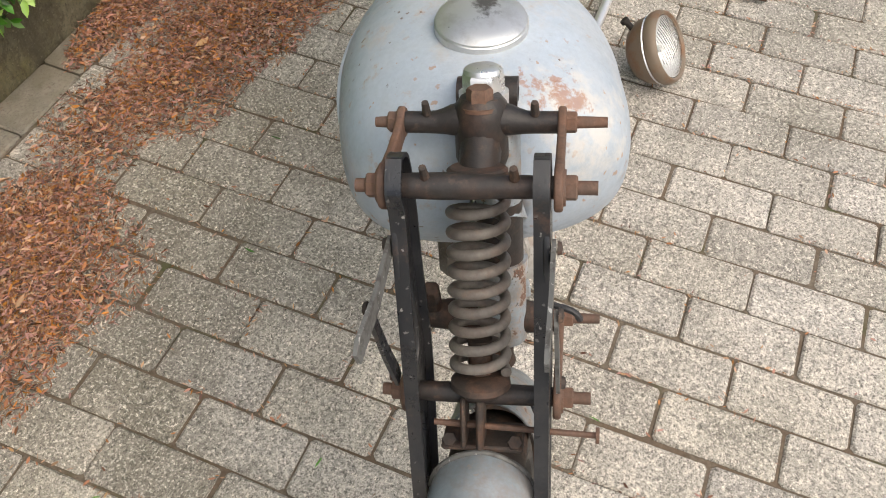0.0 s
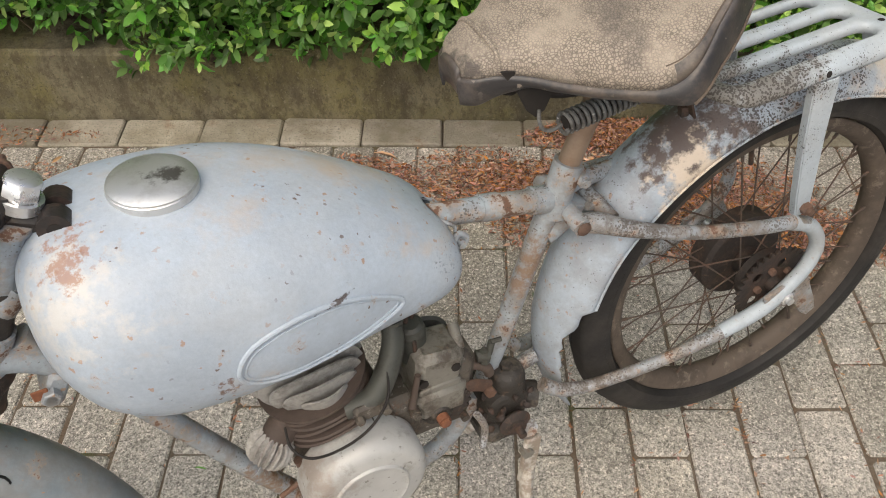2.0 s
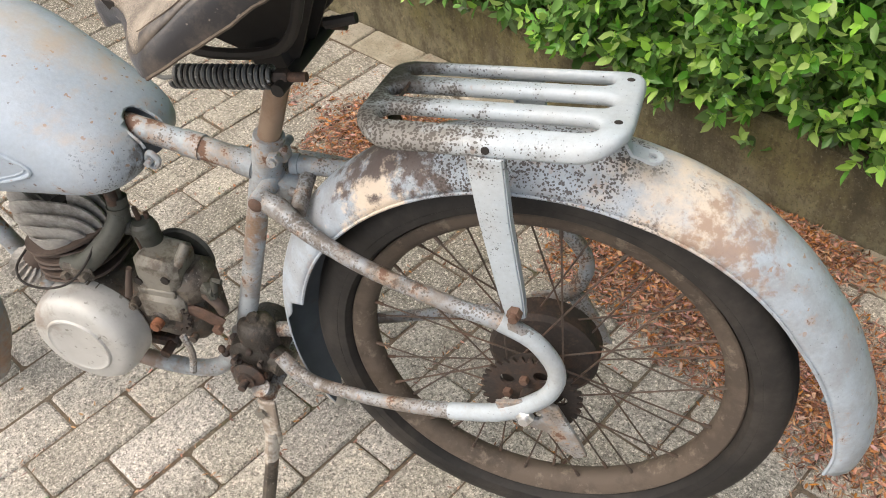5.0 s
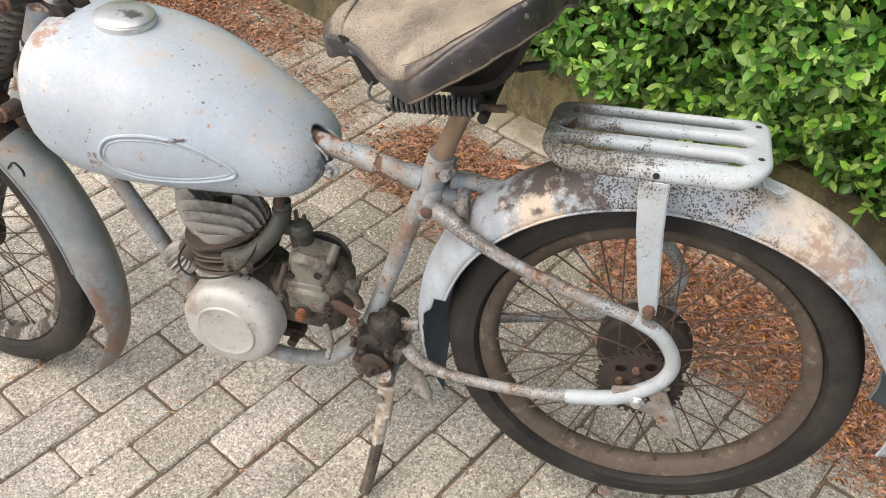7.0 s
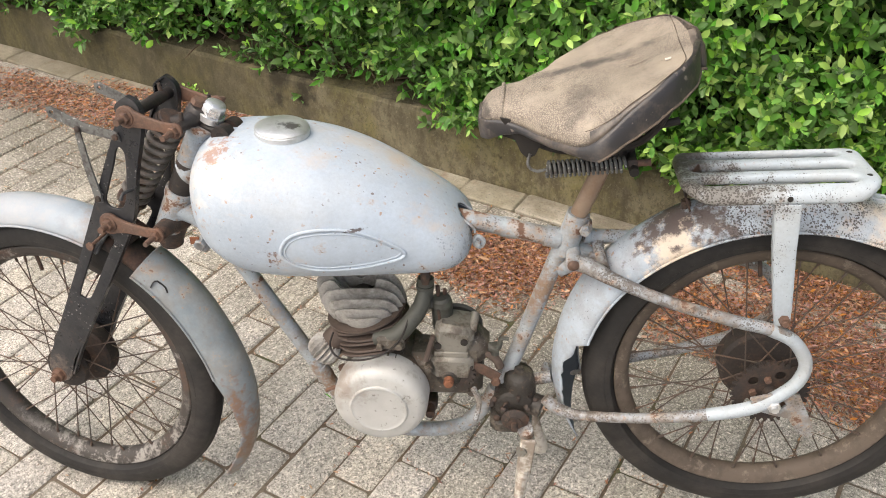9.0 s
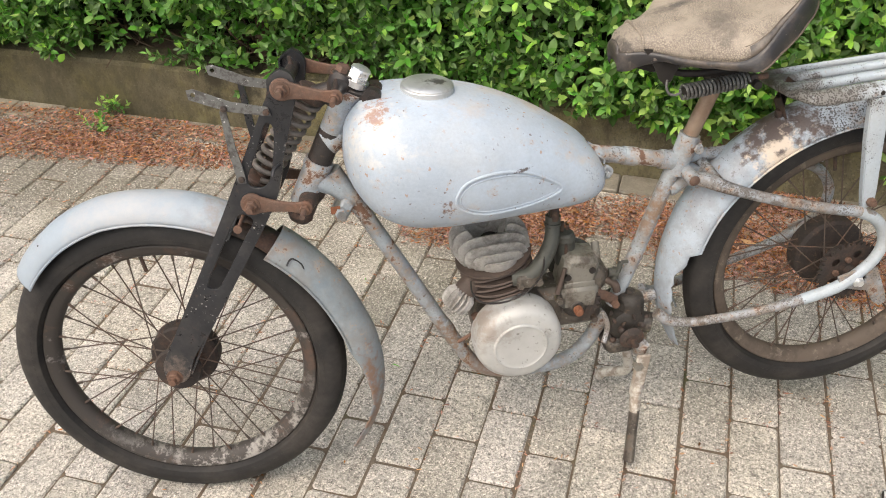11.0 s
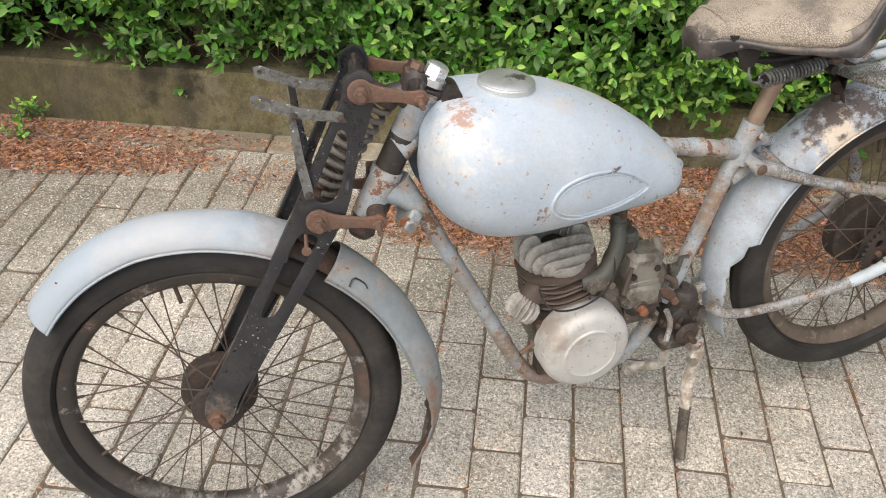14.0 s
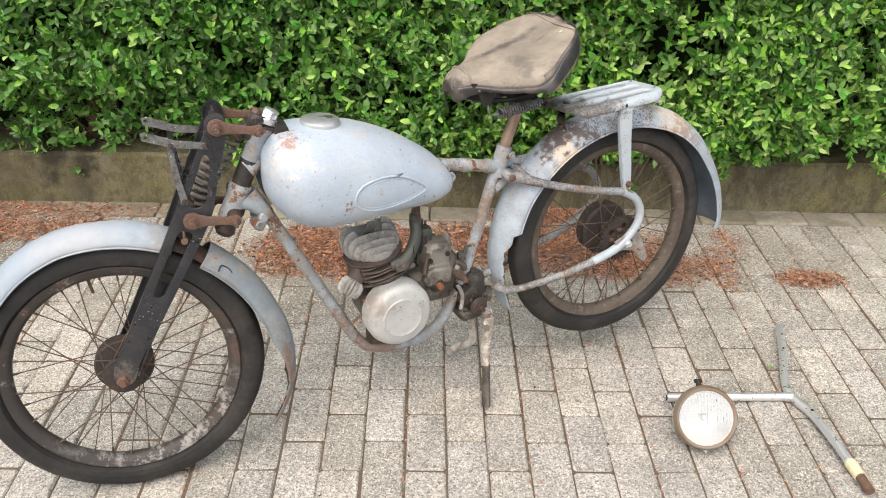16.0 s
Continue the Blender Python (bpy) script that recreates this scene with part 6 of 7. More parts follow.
# iron frame and springs below
P("saddle_iron", join(
    box((0.128, 0, 0.775), (0.050, 0.052, 0.046), 0.008, Matrix.Rotation(radians(-18), 3, "Y")),
    tube([(-0.030, 0, 0.838), (0.010, 0.022, 0.800), (0.060, 0.042, 0.782), (0.140, 0.050, 0.790), (0.180, 0.060, 0.830), (0.205, 0.070, 0.892)], 0.006, 8, 4),
    tube([(-0.030, 0, 0.838), (0.010, -0.022, 0.800), (0.060, -0.042, 0.790), (0.140, -0.050, 0.800), (0.180, -0.060, 0.830), (0.205, -0.070, 0.892)], 0.006, 8, 4),
    plate([(-0.040, 0.838), (-0.020, 0.850), (0.060, 0.860), (0.180, 0.900), (0.200, 0.880), (0.165, 0.790), (0.150, 0.760), (0.125, 0.770), (0.050, 0.800), (0.0, 0.790), (-0.028, 0.800)], [], 0.004, side_plate(-0.020)),
    plate([(0.000, 0.850), (0.180, 0.905), (0.205, 0.880), (0.165, 0.790), (0.150, 0.760), (0.125, 0.770), (0.050, 0.820)], [], 0.004, side_plate(0.020)),
    rod((0.158, -0.072, 0.772), (0.158, 0.072, 0.772), 0.007, 10), rod((0.190, -0.010, 0.815), (0.222, -0.006, 0.822), 0.006, 8)), M_BLACK_AND_HOLES, saddle, "black iron saddle frame")
for sg in (-1, 1):
    P("saddle_spring", helix((0.036, sg * 0.060, 0.768), (0.146, sg * 0.054, 0.776), 0.0108, 0.0024, 17, 6, 14), M_FLAKE, saddle, "close-wound rusty saddle spring")
    P("spring_core", rod((0.040, sg * 0.060, 0.768), (0.142, sg * 0.054, 0.776), 0.0078, 10), M_BLACK_AND_HOLES, saddle)
    P("spring_hook", tube([(0.036, sg * 0.060, 0.768), (0.024, sg * 0.062, 0.766), (0.014, sg * 0.062, 0.770), (0.010, sg * 0.060, 0.778), (0.013, sg * 0.052, 0.788)], 0.0022, 8, 4), M_FLAKE, saddle)
    P("front_ear", plate([(-0.030, 0.842), (0.030, 0.836), (0.030, 0.808), (0.020, 0.786), (0.010, 0.780), (0.000, 0.790), (-0.010, 0.812)], [], 0.004, side_plate(sg * 0.048, sg)), M_BLACK_AND_HOLES, saddle)
    P("spring_bolt", join(nut((0.150, sg * 0.054, 0.776), (0.163, sg * 0.053, 0.777), 0.009), rod((0.146, sg * 0.054, 0.776), (0.182, sg * 0.052, 0.779), 0.005)), M_DARK, saddle)

# ---- things lying on the pavers ----
LAMP_C, LAMP_N = Vector((0.628, -0.196, 0.0785)), Vector((0.0, -0.83, 0.56)).normalized()
lamp = part("headlamp", lathe([(0.0, -0.066), (0.014, -0.065), (0.036, -0.060), (0.056, -0.048), (0.068, -0.030), (0.0735, -0.008), (0.0745, 0.004), (0.0770, 0.006), (0.0775, 0.016), (0.074, 0.022), (0.070, 0.024), (0.0665, 0.022), (0.0665, 0.018)], LAMP_C, LAMP_N, 56), M_SHELL, None, "round headlamp with brown rusty shell lying on the pavers")
tagged(lamp, category="headlamp")
part("reflector", lathe([(0.0665, 0.016), (0.055, -0.006), (0.036, -0.026), (0.014, -0.038), (0.0, -0.040)], LAMP_C, LAMP_N, 48), M_REFLECTOR, lamp, "dull silvered reflector")
s1, t1, a1 = basis(LAMP_N)
up1 = (Vector((0, 0, 1)) - LAMP_N * LAMP_N.z).normalized()
rt1 = LAMP_N.cross(up1)
v, f, n = [], [], 44
for i in range(n + 1):
    for j in range(n + 1):
        x, y = -1 + 2 * i / n, -1 + 2 * j / n
        r = math.hypot(x, y)
        k2 = max(abs(x), abs(y)) / r if r > 0 else 1
        x, y = x * k2 * 0.0665, y * k2 * 0.0665
        r = math.hypot(x, y)
        h = 0.019 + 0.010 * (1 - (r / 0.0665) ** 2) + (0.0008 * math.cos(x * 800) if r < 0.058 and y > -0.02 else 0)
        v.append(tuple(LAMP_C + rt1 * x + up1 * y + LAMP_N * h))
for i in range(n):
    for j in range(n):
        f.append((i * (n + 1) + j, (i + 1) * (n + 1) + j, (i + 1) * (n + 1) + j + 1, i * (n + 1) + j + 1))
lens = part("lens", (v, f), M_GLASS, lamp, "ribbed clouded glass lens", thick=0.002)
lens.visible_shadow = False
part("lens_rim", lathe([(0.0660, 0.018), (0.0690, 0.0255), (0.0725, 0.026), (0.0765, 0.020), (0.0785, 0.010), (0.0770, 0.002)], LAMP_C, LAMP_N, 56), M_SHELL, lamp, "rust-brown rim ring")
part("bulb", lathe([(0.0, 0.010), (0.006, 0.008), (0.009, 0.0), (0.006, -0.010), (0.006, -0.025), (0.0, -0.025)], LAMP_C, LAMP_N, 16), M_COVER, lamp)
part("rim_clip", join(tuple(rod(tuple(LAMP_C - up1 * 0.074 + LAMP_N * 0.010), tuple(LAMP_C - up1 * 0.084 + LAMP_N * 0.008), 0.005, 10))), M_CHROME, lamp)
part("side_bolt", join(rod(tuple(LAMP_C - rt1 * 0.070 + LAMP_N * -0.012), tuple(LAMP_C - rt1 * 0.086 + LAMP_N * -0.012), 0.006, 10), rod(tuple(LAMP_C - rt1 * 0.082 + LAMP_N * -0.012), tuple(LAMP_C - rt1 * 0.086 + LAMP_N * -0.012), 0.009, 10)), M_DARK, lamp)
part("switch_knob", join(rod(tuple(LAMP_C + up1 * 0.060 - LAMP_N * 0.035), tuple(LAMP_C + up1 * 0.086 - LAMP_N * 0.042), 0.0065, 10), rod(tuple(LAMP_C + up1 * 0.080 - LAMP_N * 0.042), tuple(LAMP_C + up1 * 0.088 - LAMP_N * 0.044), 0.0095, 12)), M_BLACK_AND_HOLES, lamp)
part("shell_seam", lathe([(0.0742, -0.002), (0.0758, 0.0), (0.0742, 0.002)], LAMP_C - LAMP_N * 0.004, LAMP_N, 56), M_CHROME, lamp)

bar = part("handlebar", tube([(0.992, 0.278, 0.018), (0.979, 0.230, 0.020), (0.966, 0.182, 0.021), (0.944, 0.105, 0.020), (0.924, 0.040, 0.016), (0.915, -0.008, 0.013), (0.918, -0.034, 0.012), (0.930, -0.072, 0.013), (0.941, -0.098, 0.015), (0.949, -0.144, 0.018), (0.958, -0.214, 0.020), (0.966, -0.290, 0.020)], 0.0112, 14, 5), M_BAR, None, "bent chrome handlebar with its stem lying on the pavers")
tagged(bar, category="handlebar")
part("stem", join(rod((0.583, -0.044, 0.0125), (0.908, -0.036, 0.0125), 0.0112, 16), rod((0.896, -0.0365, 0.0125), (0.917, -0.036, 0.0125), 0.0128, 16)), M_BAR, bar, "straight tarnished steel stem tube")
# near-black discs paint the shade in the stem's mouth and cable holes
part("stem_mouth", rod((0.5825, -0.044, 0.0125), (0.587, -0.044, 0.0125), 0.0085, 12), M_BLACK_AND_HOLES, bar)
part("cable_hole", join(lathe([(0.0, 0.0005), (0.0045, 0.0)], (0.943, -0.106, 0.0270), (-0.1, 0, 1), 10), lathe([(0.0, 0.0005), (0.0035, 0.0)], (0.957, 0.152, 0.0324), (-0.3, 0, 1), 10)), M_BLACK_AND_HOLES, bar)
part("grip", rod((0.966, -0.288, 0.020), (0.971, -0.335, 0.020), 0.0145, 14), M_GRIP, bar, "cracked cream grip remnant")
part("bar_end", rod((0.971, -0.335, 0.020), (0.975, -0.380, 0.019), 0.0115, 14), M_LINK, bar, "rusty bare bar end")

# ---- hedge ----


def leaves(at, along, out, length, width, cup):
    """Pointed folded leaves: base, two shoulders, two hips, tip and a sunk midrib. Arrays of one row a leaf."""
    side = np.cross(along, out)
    side /= np.linalg.norm(side, axis=1, keepdims=True) + 1e-9
    nrm = np.cross(side, along)
    L, w, c = length[:, None], width[:, None], cup[:, None]
    rows = [at,
            at + along * L * 0.32 + side * w * 0.44 + nrm * c * 0.6,
            at + along * L * 0.68 + side * w * 0.40 + nrm * c * 0.4,
            at + along * L - nrm * c * 0.9,
            at + along * L * 0.68 - side * w * 0.40 + nrm * c * 0.4,
            at + along * L * 0.32 - side * w * 0.44 + nrm * c * 0.6,
            at + along * L * 0.5 - nrm * c * 0.15]
    verts = np.stack(rows, 1).reshape(-1, 3)
    tri = np.array([(0, 1, 6), (1, 2, 6), (2, 3, 6), (3, 4, 6), (4, 5, 6), (5, 0, 6)])
    faces = (np.arange(len(at))[:, None, None] * 7 + tri[None]).reshape(-1, 3)
    return verts, faces


def sprigs(count, place, heading, pairs, size, spread, fresh=0.8):
    """Twigs with opposite leaf pairs and a rosette at the tip."""
    at, al, ou, ln, wd, young = [], [], [], [], [], []
    for i in range(count):
        p, d = place[i], heading[i] / np.linalg.norm(heading[i])
        s = np.cross(d, rng.normal(size=3))
        s /= np.linalg.norm(s)
        t = np.cross(d, s)
        n = pairs[i]
        for j in range(n):
            q = p + d * spread * (j + 0.3)
            tip = (j + 1) / n
            for sg in (-1, 1):
                a = (s if j % 2 else t) * sg
                dirn = a * (1.05 - 0.55 * tip) + d * (0.25 + 0.6 * tip) + rng.normal(size=3) * 0.2
                at.append(q), al.append(dirn / np.linalg.norm(dirn)), ou.append(d + rng.normal(size=3) * 0.3)
                k2 = size[i] * (0.75 + 0.5 * rng.random()) * (1.0 - 0.22 * tip)
                ln.append(k2), wd.append(k2 * (0.43 + 0.13 * rng.random())), young.append(j >= n - 2 and rng.random() < (fresh if np.isscalar(fresh) else fresh[i]))
    al, ou = np.array(al), np.array(ou)
    at, ln, wd, young = np.array(at), np.array(ln), np.array(wd), np.array(young)
    return [leaves(at[w], al[w], ou[w], ln[w], wd[w], ln[w] * 0.10) for w in (~young, young)]


def face_y(x, z):
    """How far the hedge bulges out over the wall at a place along it and a height."""
    b = 0.09 * noise.noise((x * 1.3, z * 1.6, 0.0)) + 0.06 * noise.noise((x * 4.1, z * 4.3, 3.0)) + 0.05 * noise.noise((x * 9.5, z * 9.5, 8.0))
    out = min(max((x + 0.2) / 0.9, 0), 1)
    return WALL_Y - 0.02 - 0.03 * out - (0.06 + 0.07 * out) * min(max((z - 0.14) / 0.35, 0), 1) + b


hedge = tagged(blank("hedge"), "dense clipped privet hedge with small bright green leaves", "hedge")
hedge.location = (0, 1.4, 0.185)
bpy.context.view_layer.update()


def under(ob, parent):
    ob.parent = parent
    ob.matrix_parent_inverse = parent.matrix_world.inverted()
    return ob


N = 17500
pl, hd = [], []
while len(pl) < N:
    x, z = rng.uniform(-4.2, 3.3), 0.10 + 1.25 * rng.random() ** 1.05
    low = np.interp(x, [-3.0, -2.2, -1.7, -1.35, -1.05, -0.85, -0.65, -0.5, -0.2, 0.1, 0.6, 1.0, 1.4, 2.5], [0.19, 0.19, 0.20, 0.19, 0.195, 0.195, 0.185, 0.175, 0.18, 0.17, 0.19, 0.23, 0.27, 0.26])
    low += 0.022 + 0.045 * noise.noise((x * 4.1, 0.5, 7.0)) + 0.03 * noise.noise((x * 11.0, 0.5, 1.0))
    if z < low and rng.random() < 0.97:
        continue
    if noise.noise((x * 3.3, z * 3.3, 5.0)) > 0.16 and rng.random() < 0.62:
        continue
    if x < -0.9 and rng.random() < 0.15:
        continue
    if -1.85 < x < -1.0 and z < 0.42 + 0.12 * noise.noise((x * 4, 1, 1)) and rng.random() < 0.6:
        continue
    depth = abs(rng.normal()) * 0.11
    pl.append((x, face_y(x, z) + depth, z))
    hd.append((rng.normal() * 0.45, -0.75 + rng.normal() * 0.3, 0.42 + rng.normal() * 0.4))
# fewer light leaves to the left, so leaf colour carries the shade there
old, young = sprigs(N, np.array(pl), np.array(hd), rng.integers(3, 6, N), rng.uniform(0.032, 0.046, N), 0.016, np.clip(0.44 + 0.34 * np.array(pl)[:, 0], 0.22, 0.66))
under(tagged(heap("foliage", *old, M_LEAF), kind="stuff"), hedge)
under(tagged(heap("young_foliage", *young, M_YOUNG), "light yellow-green young leaves", kind="stuff"), hedge)

N = 2600
pl = np.stack([rng.uniform(-4.6, 3.6, N), np.zeros(N), 0.25 + 1.85 * rng.random(N) ** 1.3], 1)
pl[:, 1] = [face_y(p[0], p[2]) + 0.20 + 0.15 * rng.random() for p in pl]
hd = np.stack([rng.normal(size=N) * 0.6, -0.5 + rng.normal(size=N) * 0.5, 0.3 + rng.normal(size=N) * 0.5], 1)
old, young = sprigs(N, pl, hd, rng.integers(3, 6, N), rng.uniform(0.028, 0.040, N), 0.016)
under(tagged(heap("inner_foliage", np.concatenate([old[0], young[0]]), np.concatenate([old[1], young[1] + len(old[0])]), M_LEAF), kind="stuff"), hedge)

# coarser leaves where the hedge runs on, and over its back and its unseen top, raised to block skylight
N = 6500
pl, hd = [], []
while len(pl) < N:
    kind = rng.integers(0, 4)
    x = rng.uniform(-7, 7)
    if kind == 0:
        z = rng.uniform(1.3, 2.1)
        pl.append((x, face_y(x, z) + 0.1 * rng.random(), z)), hd.append((rng.normal() * 0.5, -0.7, 0.5))
    elif kind == 1:
        pl.append((x, rng.uniform(1.2, 2.25), 2.1 + 0.06 * rng.random())), hd.append((rng.normal() * 0.5, rng.normal() * 0.5, 1.0))
    elif kind == 2:
        pl.append((x, 2.2 + 0.05 * rng.random(), rng.uniform(0.3, 2.1))), hd.append((rng.normal() * 0.5, 0.8, 0.4))
    elif x < -3.9 or x > 3.0:
        z = rng.uniform(0.2, 1.4)
        pl.append((x, face_y(x, z) + 0.1 * rng.random(), z)), hd.append((rng.normal() * 0.5, -0.7, 0.5))
old, young = sprigs(N, np.array(pl), np.array(hd), rng.integers(4, 6, N), rng.uniform(0.055, 0.080, N), 0.030)
under(tagged(heap("outer_foliage", np.concatenate([old[0], young[0]]), np.concatenate([old[1], young[1] + len(old[0])]), M_LEAF), kind="stuff"), hedge)

# near-black sheet behind the leaves paints the shade in their gaps
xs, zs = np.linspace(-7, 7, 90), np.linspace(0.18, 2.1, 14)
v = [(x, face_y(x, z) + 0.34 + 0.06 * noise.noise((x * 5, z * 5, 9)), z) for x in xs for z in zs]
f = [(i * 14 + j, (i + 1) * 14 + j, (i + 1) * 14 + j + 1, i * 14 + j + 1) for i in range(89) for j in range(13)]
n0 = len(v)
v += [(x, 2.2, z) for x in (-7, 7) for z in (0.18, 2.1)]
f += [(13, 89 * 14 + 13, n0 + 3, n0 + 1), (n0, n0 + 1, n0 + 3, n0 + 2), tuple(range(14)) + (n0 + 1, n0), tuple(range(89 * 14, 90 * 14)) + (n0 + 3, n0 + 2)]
under(part("dense_core", (v, f), M_HEDGE_SHADE, None), hedge)

for i in range(46):
    x = rng.uniform(-4.2, 3.2)
    y0 = WALL_Y + 0.18 + 0.12 * rng.random()
    pts = [(x, y0, 0.18)]
    d = np.array((rng.normal() * 0.5, -0.10, 0.8))
    for s in range(5):
        d = d + rng.normal(size=3) * 0.25
        pts.append(tuple(np.array(pts[-1]) + d / np.linalg.norm(d) * (0.08 + 0.05 * rng.random())))
    r0 = rng.uniform(0.004, 0.011)
    under(part("branch", tube(pts, [r0 * (1 - 0.14 * q) for q in range(6)], 6, 3), M_TWIG, None), hedge)

# bare twigs in the hollow under the leaves
for i in range(34):
    x = rng.uniform(-1.85, -0.95)
    pts = [(x, WALL_Y + 0.12 + 0.15 * rng.random(), 0.18)]
    d = np.array((rng.normal() * 0.8, -0.45, 0.55))
    for s in range(4):
        d = d + rng.normal(size=3) * 0.35
        pts.append(tuple(np.array(pts[-1]) + d / np.linalg.norm(d) * (0.05 + 0.05 * rng.random())))
    under(part("twig", tube(pts, [0.0032, 0.0028, 0.0024, 0.0019, 0.0012], 5, 2), M_TWIG, None), hedge)
for x, r in ((-1.28, 0.026), (-0.42, 0.020), (0.78, 0.022)):
    under(part("stem", tube([(x, WALL_Y + 0.16, 0.17), (x + 0.03, WALL_Y + 0.12, 0.34), (x + 0.08, WALL_Y + 0.15, 0.50), (x + 0.06, WALL_Y + 0.2, 0.75)], [r, r * 0.85, r * 0.7, r * 0.5], 10, 3), M_TWIG, None), hedge)

# weeds at the foot of the wall
for x, y, z0, h in ((-1.77, 0.905, 0.0, 0.04), (-1.79, 1.02, 0.0, 0.08)):
    weed = tagged(blank("weed"), "small green weed growing at the foot of the wall", "weed", group="weeds along the wall")
    weed.location = (x, y, z0)
    bpy.context.view_layer.update()
    n = 9
    pl = np.stack([x + rng.normal(size=n) * 0.02, y + rng.normal(size=n) * 0.012, z0 + 0.004 + rng.random(n) * h * 0.6], 1)
    hd = np.stack([rng.normal(size=n) * 0.5, rng.normal(size=n) * 0.5 - 0.2, 0.9 + rng.random(n)], 1)
    old, young = sprigs(n, pl, hd, rng.integers(3, 5, n), rng.uniform(0.016, 0.028, n), 0.014)
    under(heap("leaves", *old, M_LEAF), weed)
    under(heap("young_leaves", *young, M_YOUNG), weed)
    under(part("stem", join(*[rod((x, y, z0), tuple(q), 0.0012, 5) for q in pl]), M_TWIG, None), weed)

# ---- fallen leaves ----


def litter(name, pts, mat, size, label, flat=0.5):
    n = len(pts)
    at = np.array(pts)
    ang = rng.uniform(0, 2 * math.pi, n)
    al = np.stack([np.cos(ang), np.sin(ang), rng.normal(size=n) * 0.18 * flat], 1)
    al /= np.linalg.norm(al, axis=1, keepdims=True)
    ou = np.stack([rng.normal(size=n) * flat, rng.normal(size=n) * flat, np.ones(n)], 1)
    ln = size * rng.uniform(0.5, 1.5, n)
    wd = ln * rng.choice([0.10, 0.14, 0.20, 0.28, 0.40], n)
    vv, ff = leaves(at, al, ou, ln, wd, ln * rng.uniform(-0.18, 0.22, n))
    vv[:, 2] = np.maximum(vv[:, 2], 0.0015)
    return tagged(heap(name, vv, ff, mat), label, "leaf litter", kind="stuff")


# drifts: along the wall, under the machine, and a small pile beside it (x, y, half length, half depth, how many, depth of the heap)
DRIFTS = [(-1.65, 0.98, 0.75, 0.06, 2600, 0.010), (-2.25, 0.80, 0.75, 0.14, 5200, 0.014), (-1.62, 0.83, 0.42, 0.12, 3800, 0.014), (-1.25, 0.86, 0.16, 0.08, 420, 0.005), (-0.98, 0.80, 0.14, 0.10, 230, 0.004), (-0.78, 0.70, 0.10, 0.08, 130, 0.004), (-0.22, 0.76, 0.16, 0.14, 3200, 0.012), (-0.44, 0.72, 0.21, 0.19, 4800, 0.018), (-0.30, 0.60, 0.16, 0.10, 900, 0.008),
          (0.40, 0.98, 0.24, 0.07, 3000, 0.018), (0.05, 0.80, 0.22, 0.12, 1900, 0.012), (0.42, 0.74, 0.38, 0.19, 9000, 0.020), (0.70, 0.63, 0.20, 0.12, 2000, 0.012), (0.92, 0.62, 0.07, 0.16, 420, 0.006), (1.20, 0.57, 0.12, 0.06, 850, 0.012), (1.0, 0.80, 0.06, 0.12, 220, 0.004)]
pts = []
for x, y, a, b, n, h in DRIFTS:
    for _ in range(int(n * 1.9)):
        u2, v2 = rng.normal(size=2) * 0.55
        px, py = x + u2 * a, y + v2 * b
        if py > WALL_Y - 0.012:
            py = WALL_Y - 0.012 - 0.1 * rng.random()
        edge = noise.noise((px * 6, py * 6, 0)) * 0.6 + 1
        if u2 * u2 + v2 * v2 > edge:
            continue
        pts.append((px, py, 0.003 + h * rng.random() * max(0.0, 1 - (u2 * u2 + v2 * v2) * 0.8)))
rng.shuffle(pts)
cut = len(pts) * 3 // 4
litter("fallen_leaves", pts[:cut], M_LITTER, 0.0125, "drifts of dry red-brown leaf scraps on the pavers", 1.1)
litter("pale_scraps", pts[cut:], M_TAN, 0.0125, "paler tan leaf scraps among the drifts", 1.1)
# scraps caught in the joints
pts = []
for _ in range(13000):
    i, y = rng.integers(-28, 22), rng.uniform(-1.2, 0.94)
    if noise.noise((i * 0.9, y * 1.5, 4)) < -0.20 + 0.30 * (0.3 - y):
        continue
    if rng.random() < 0.72:
        pts.append((i * 0.1 + rng.normal() * 0.0035, y, -0.002 + 0.004 * rng.random()))
    else:
        j = round(y / 0.1)
        c = i - (i + j) % 2
        pts.append((c * 0.1 + rng.random() * 0.1, j * 0.1 + rng.normal() * 0.0035, -0.002 + 0.004 * rng.random()))
litter("joint_straw", pts[1::2], M_TAN, 0.0095, "dry straw-coloured needles caught in the paver joints", 0.25)
litter("joint_scraps", pts[::2], M_LITTER, 0.0095, "dry brown needles caught in the paver joints", 0.25)
pts = [(rng.uniform(-2.6, 1.9), rng.uniform(-1.0, 0.94), 0.002) for _ in range(700)]
litter("scattered_scraps", pts, M_LITTER, 0.0075, "single dry leaf scraps scattered over the pavers", 0.4)
pts = [(rng.uniform(-2.4, 1.8), rng.uniform(-0.8, 1.0), 0.003) for _ in range(110)]
litter("pale_petals", pts, M_PETAL, 0.010, "small pale petals scattered over the pavers", 0.3)
pts = [(-0.25, 0.86, 0.02), (-0.36, 0.68, 0.02), (-0.20, 0.90, 0.015), (0.35, 0.74, 0.02), (-0.95, 0.86, 0.015)]
litter("big_dry_leaves", pts, M_TAN, 0.045, "larger pale dry leaves lying on the litter", 0.5)
pts = [(0.86, 0.66, 0.006), (0.98, 0.52, 0.006), (1.22, 0.41, 0.006), (-0.62, 0.36, 0.006), (-0.2, -0.30, 0.005), (0.9, 0.1, 0.005), (-1.2, 0.5, 0.005), (0.15, 0.45, 0.005), (0.83, 0.62, 0.005), (-0.12, 0.36, 0.005), (-0.45, 0.07, 0.005)]
litter("green_leaflets", pts, M_LEAF, 0.020, "a few fresh green leaflets fallen on the pavers", 0.4)

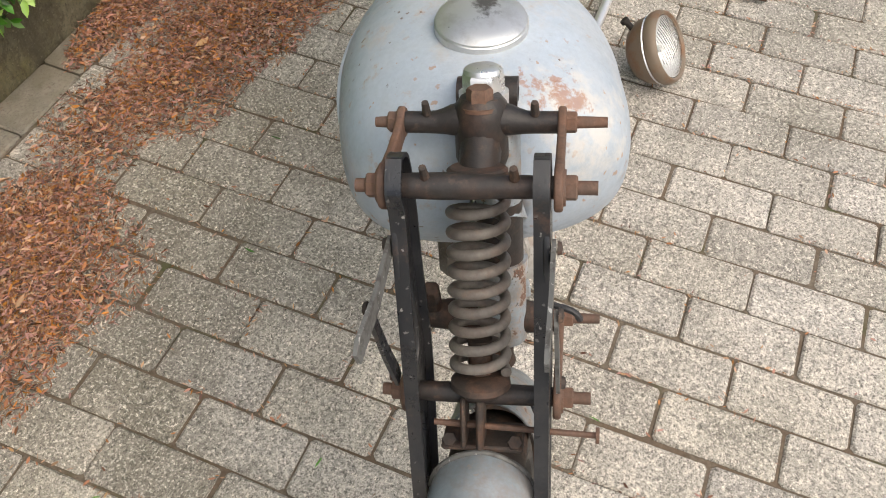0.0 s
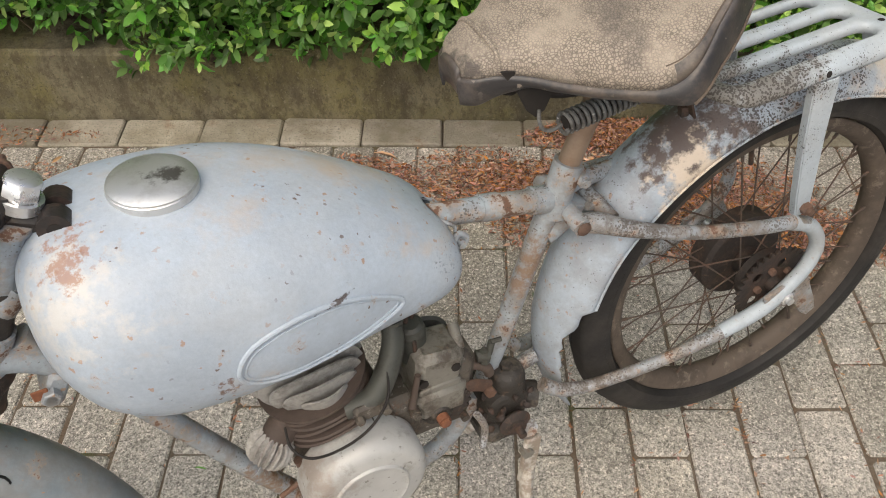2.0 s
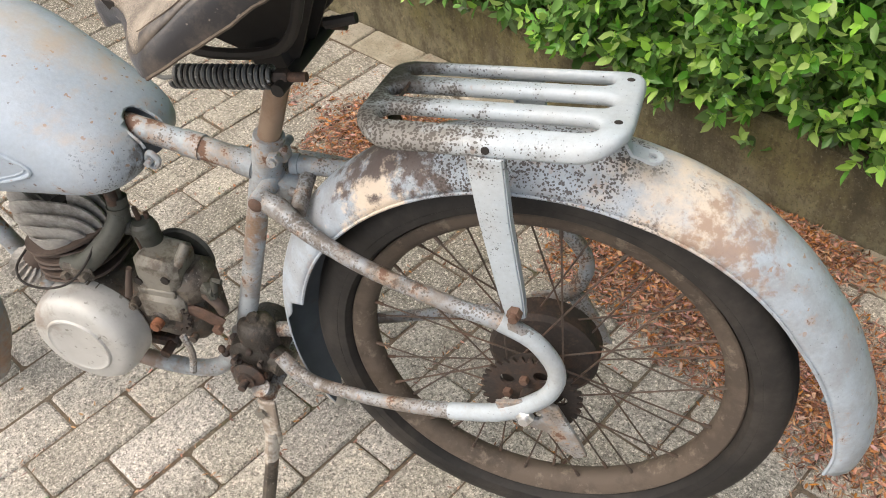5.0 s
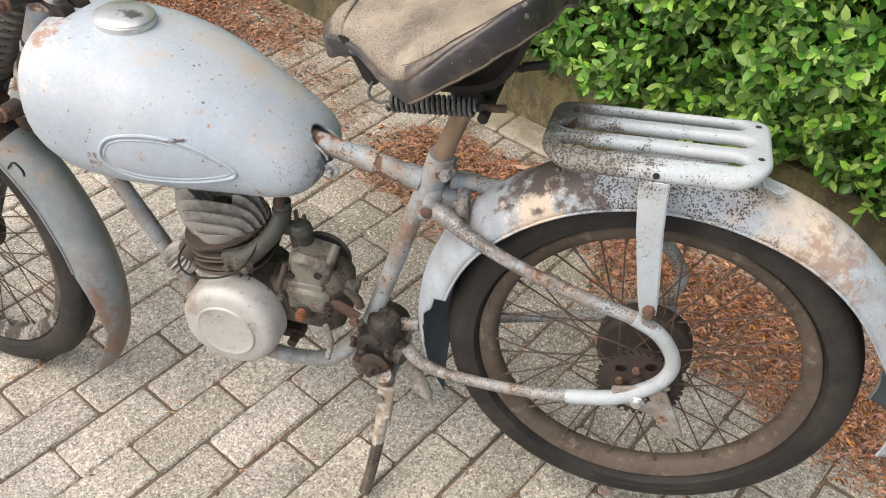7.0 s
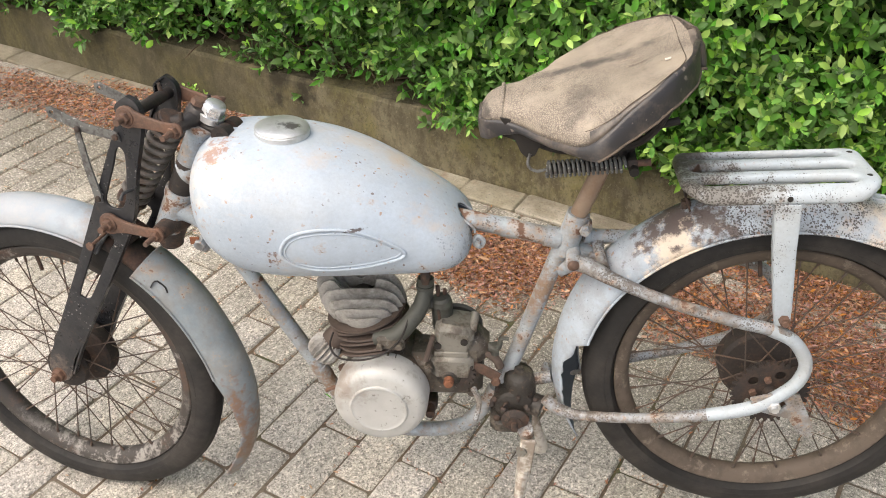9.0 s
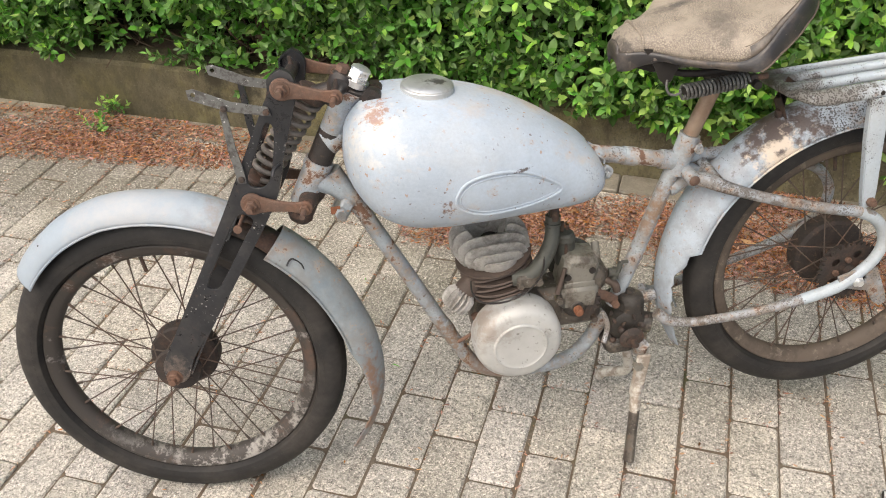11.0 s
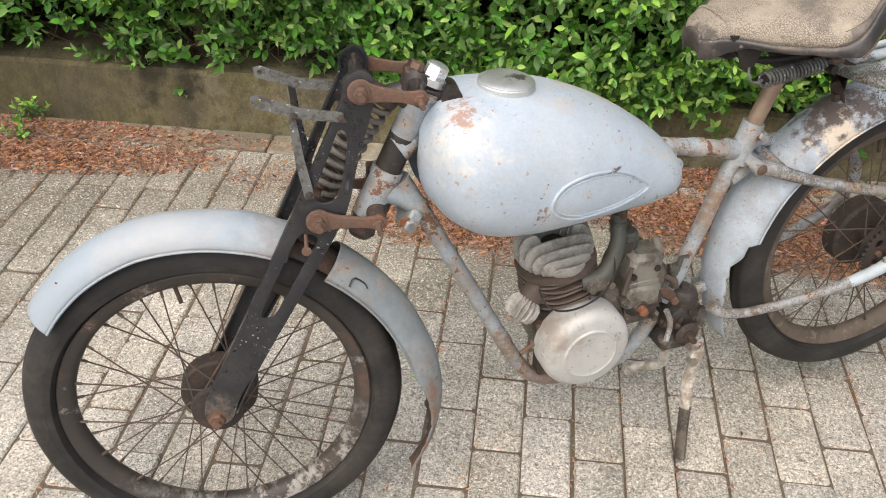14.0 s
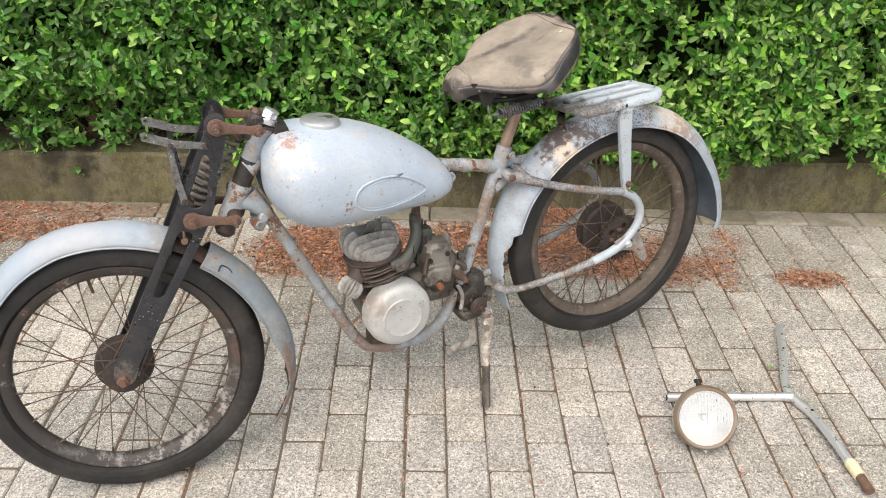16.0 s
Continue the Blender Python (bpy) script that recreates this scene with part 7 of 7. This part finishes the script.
# ---- pavers ----


def paver_mesh(name, lx, ly, seed, mat):
    """A concrete block with worn, chamfered edges."""
    rr = random.Random(seed)
    c, e, hx, hy = 0.006, 0.0040, lx / 2, ly / 2
    base = [(-hx + c, -hy), (hx - c, -hy), (hx, -hy + c), (hx, hy - c), (hx - c, hy), (-hx + c, hy), (-hx, hy - c), (-hx, -hy + c)]
    v = []
    for inset, z in ((0.0, -0.03), (0.0, -e), (e, 0.0)):
        for x, y in base:
            jx = rr.uniform(-0.0008, 0.0008)
            v.append((x * (1 - inset / hx) + jx, y * (1 - inset / hy) + jx, z + (rr.uniform(-0.0006, 0.0004) if z > -0.01 else 0)))
    f = [(k2 * 8 + i, k2 * 8 + (i + 1) % 8, k2 * 8 + 8 + (i + 1) % 8, k2 * 8 + 8 + i) for k2 in range(2) for i in range(8)]
    f.append(tuple(range(16, 24)))
    me = bpy.data.meshes.new(name)
    me.from_pydata(v, [], f)
    me.polygons.foreach_set("use_smooth", [True] * len(me.polygons))
    me.set_sharp_from_angle(angle=radians(30))
    me.materials.append(mat)
    return me


paving = tagged(part("pavement", box((0, -2.32, -0.0315), (14.2, 6.54, 0.05), 0.001), M_SAND, None, "grey concrete pavers laid in stretcher bond, dirty joints", kind="structure"), category="pavement")
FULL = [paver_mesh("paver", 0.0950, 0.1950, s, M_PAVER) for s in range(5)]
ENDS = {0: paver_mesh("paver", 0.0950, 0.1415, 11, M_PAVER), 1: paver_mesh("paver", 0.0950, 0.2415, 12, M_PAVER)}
near, rest = [], []
for i in range(-70, 70):
    for j in range(-56, 10):
        if (i + j) % 2:
            continue
        y0, y1 = j * 0.1, j * 0.1 + 0.2
        me = FULL[(i * 7 + j * 3) % 5]
        if y0 > EDGE_Y - 0.08:
            continue
        if y1 > EDGE_Y - 0.08:
            me, y1 = ENDS[i % 2], EDGE_Y
        x, y = i * 0.1 + 0.05 + rng.normal() * 0.001, (y0 + y1) / 2 + rng.normal() * 0.0012
        m = pose(x, y, rng.normal() * 0.0012 - 0.001, rng.normal() * 0.35, rng.normal() * 0.35, rng.normal() * 0.35)
        near.append((max(abs(x + 0.05) / 1.35, abs(y - 0.25) / 0.72), m, me))
near.sort(key=lambda q: q[0])
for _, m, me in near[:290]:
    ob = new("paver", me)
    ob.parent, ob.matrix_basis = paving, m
v, f = [], []
for _, m, me in near[290:]:
    o = len(v)
    v += [tuple(m @ q.co) for q in me.vertices]
    f += [tuple(k2 + o for k2 in p.vertices) for p in me.polygons]
FAR = M_PAVER.copy()
FAR.name = "paver_concrete_joined"
for nd in FAR.node_tree.nodes:
    if nd.bl_idname == "ShaderNodeObjectInfo":
        src, links = nd, [l.to_socket for l in nd.outputs["Random"].links]
geo = FAR.node_tree.nodes.new("ShaderNodeNewGeometry")
for sock in links:
    FAR.node_tree.links.new(geo.outputs["Random Per Island"], sock)
part("outer_pavers", (v, f), FAR, paving, smooth=False, kind="stuff")
edging = tagged(part("edging", box((0, (EDGE_Y + WALL_Y) / 2, -0.03), (14, WALL_Y - EDGE_Y - 0.004, 0.036), 0.001), M_SAND, None, "row of pale mossy edging pavers along the wall", kind="structure"), category="edging")
EDGING = [paver_mesh("paver", 0.1935, 0.1010, 20 + s, M_EDGING) for s in range(4)]
for i in range(-35, 35):
    ob = new("paver", EDGING[i % 4])
    ob.parent = edging
    ob.matrix_basis = pose(i * 0.197 + 0.06, (EDGE_Y + WALL_Y) / 2, 0.002 + rng.normal() * 0.0015, rng.normal() * 0.6, rng.normal() * 0.5, rng.normal() * 0.5)
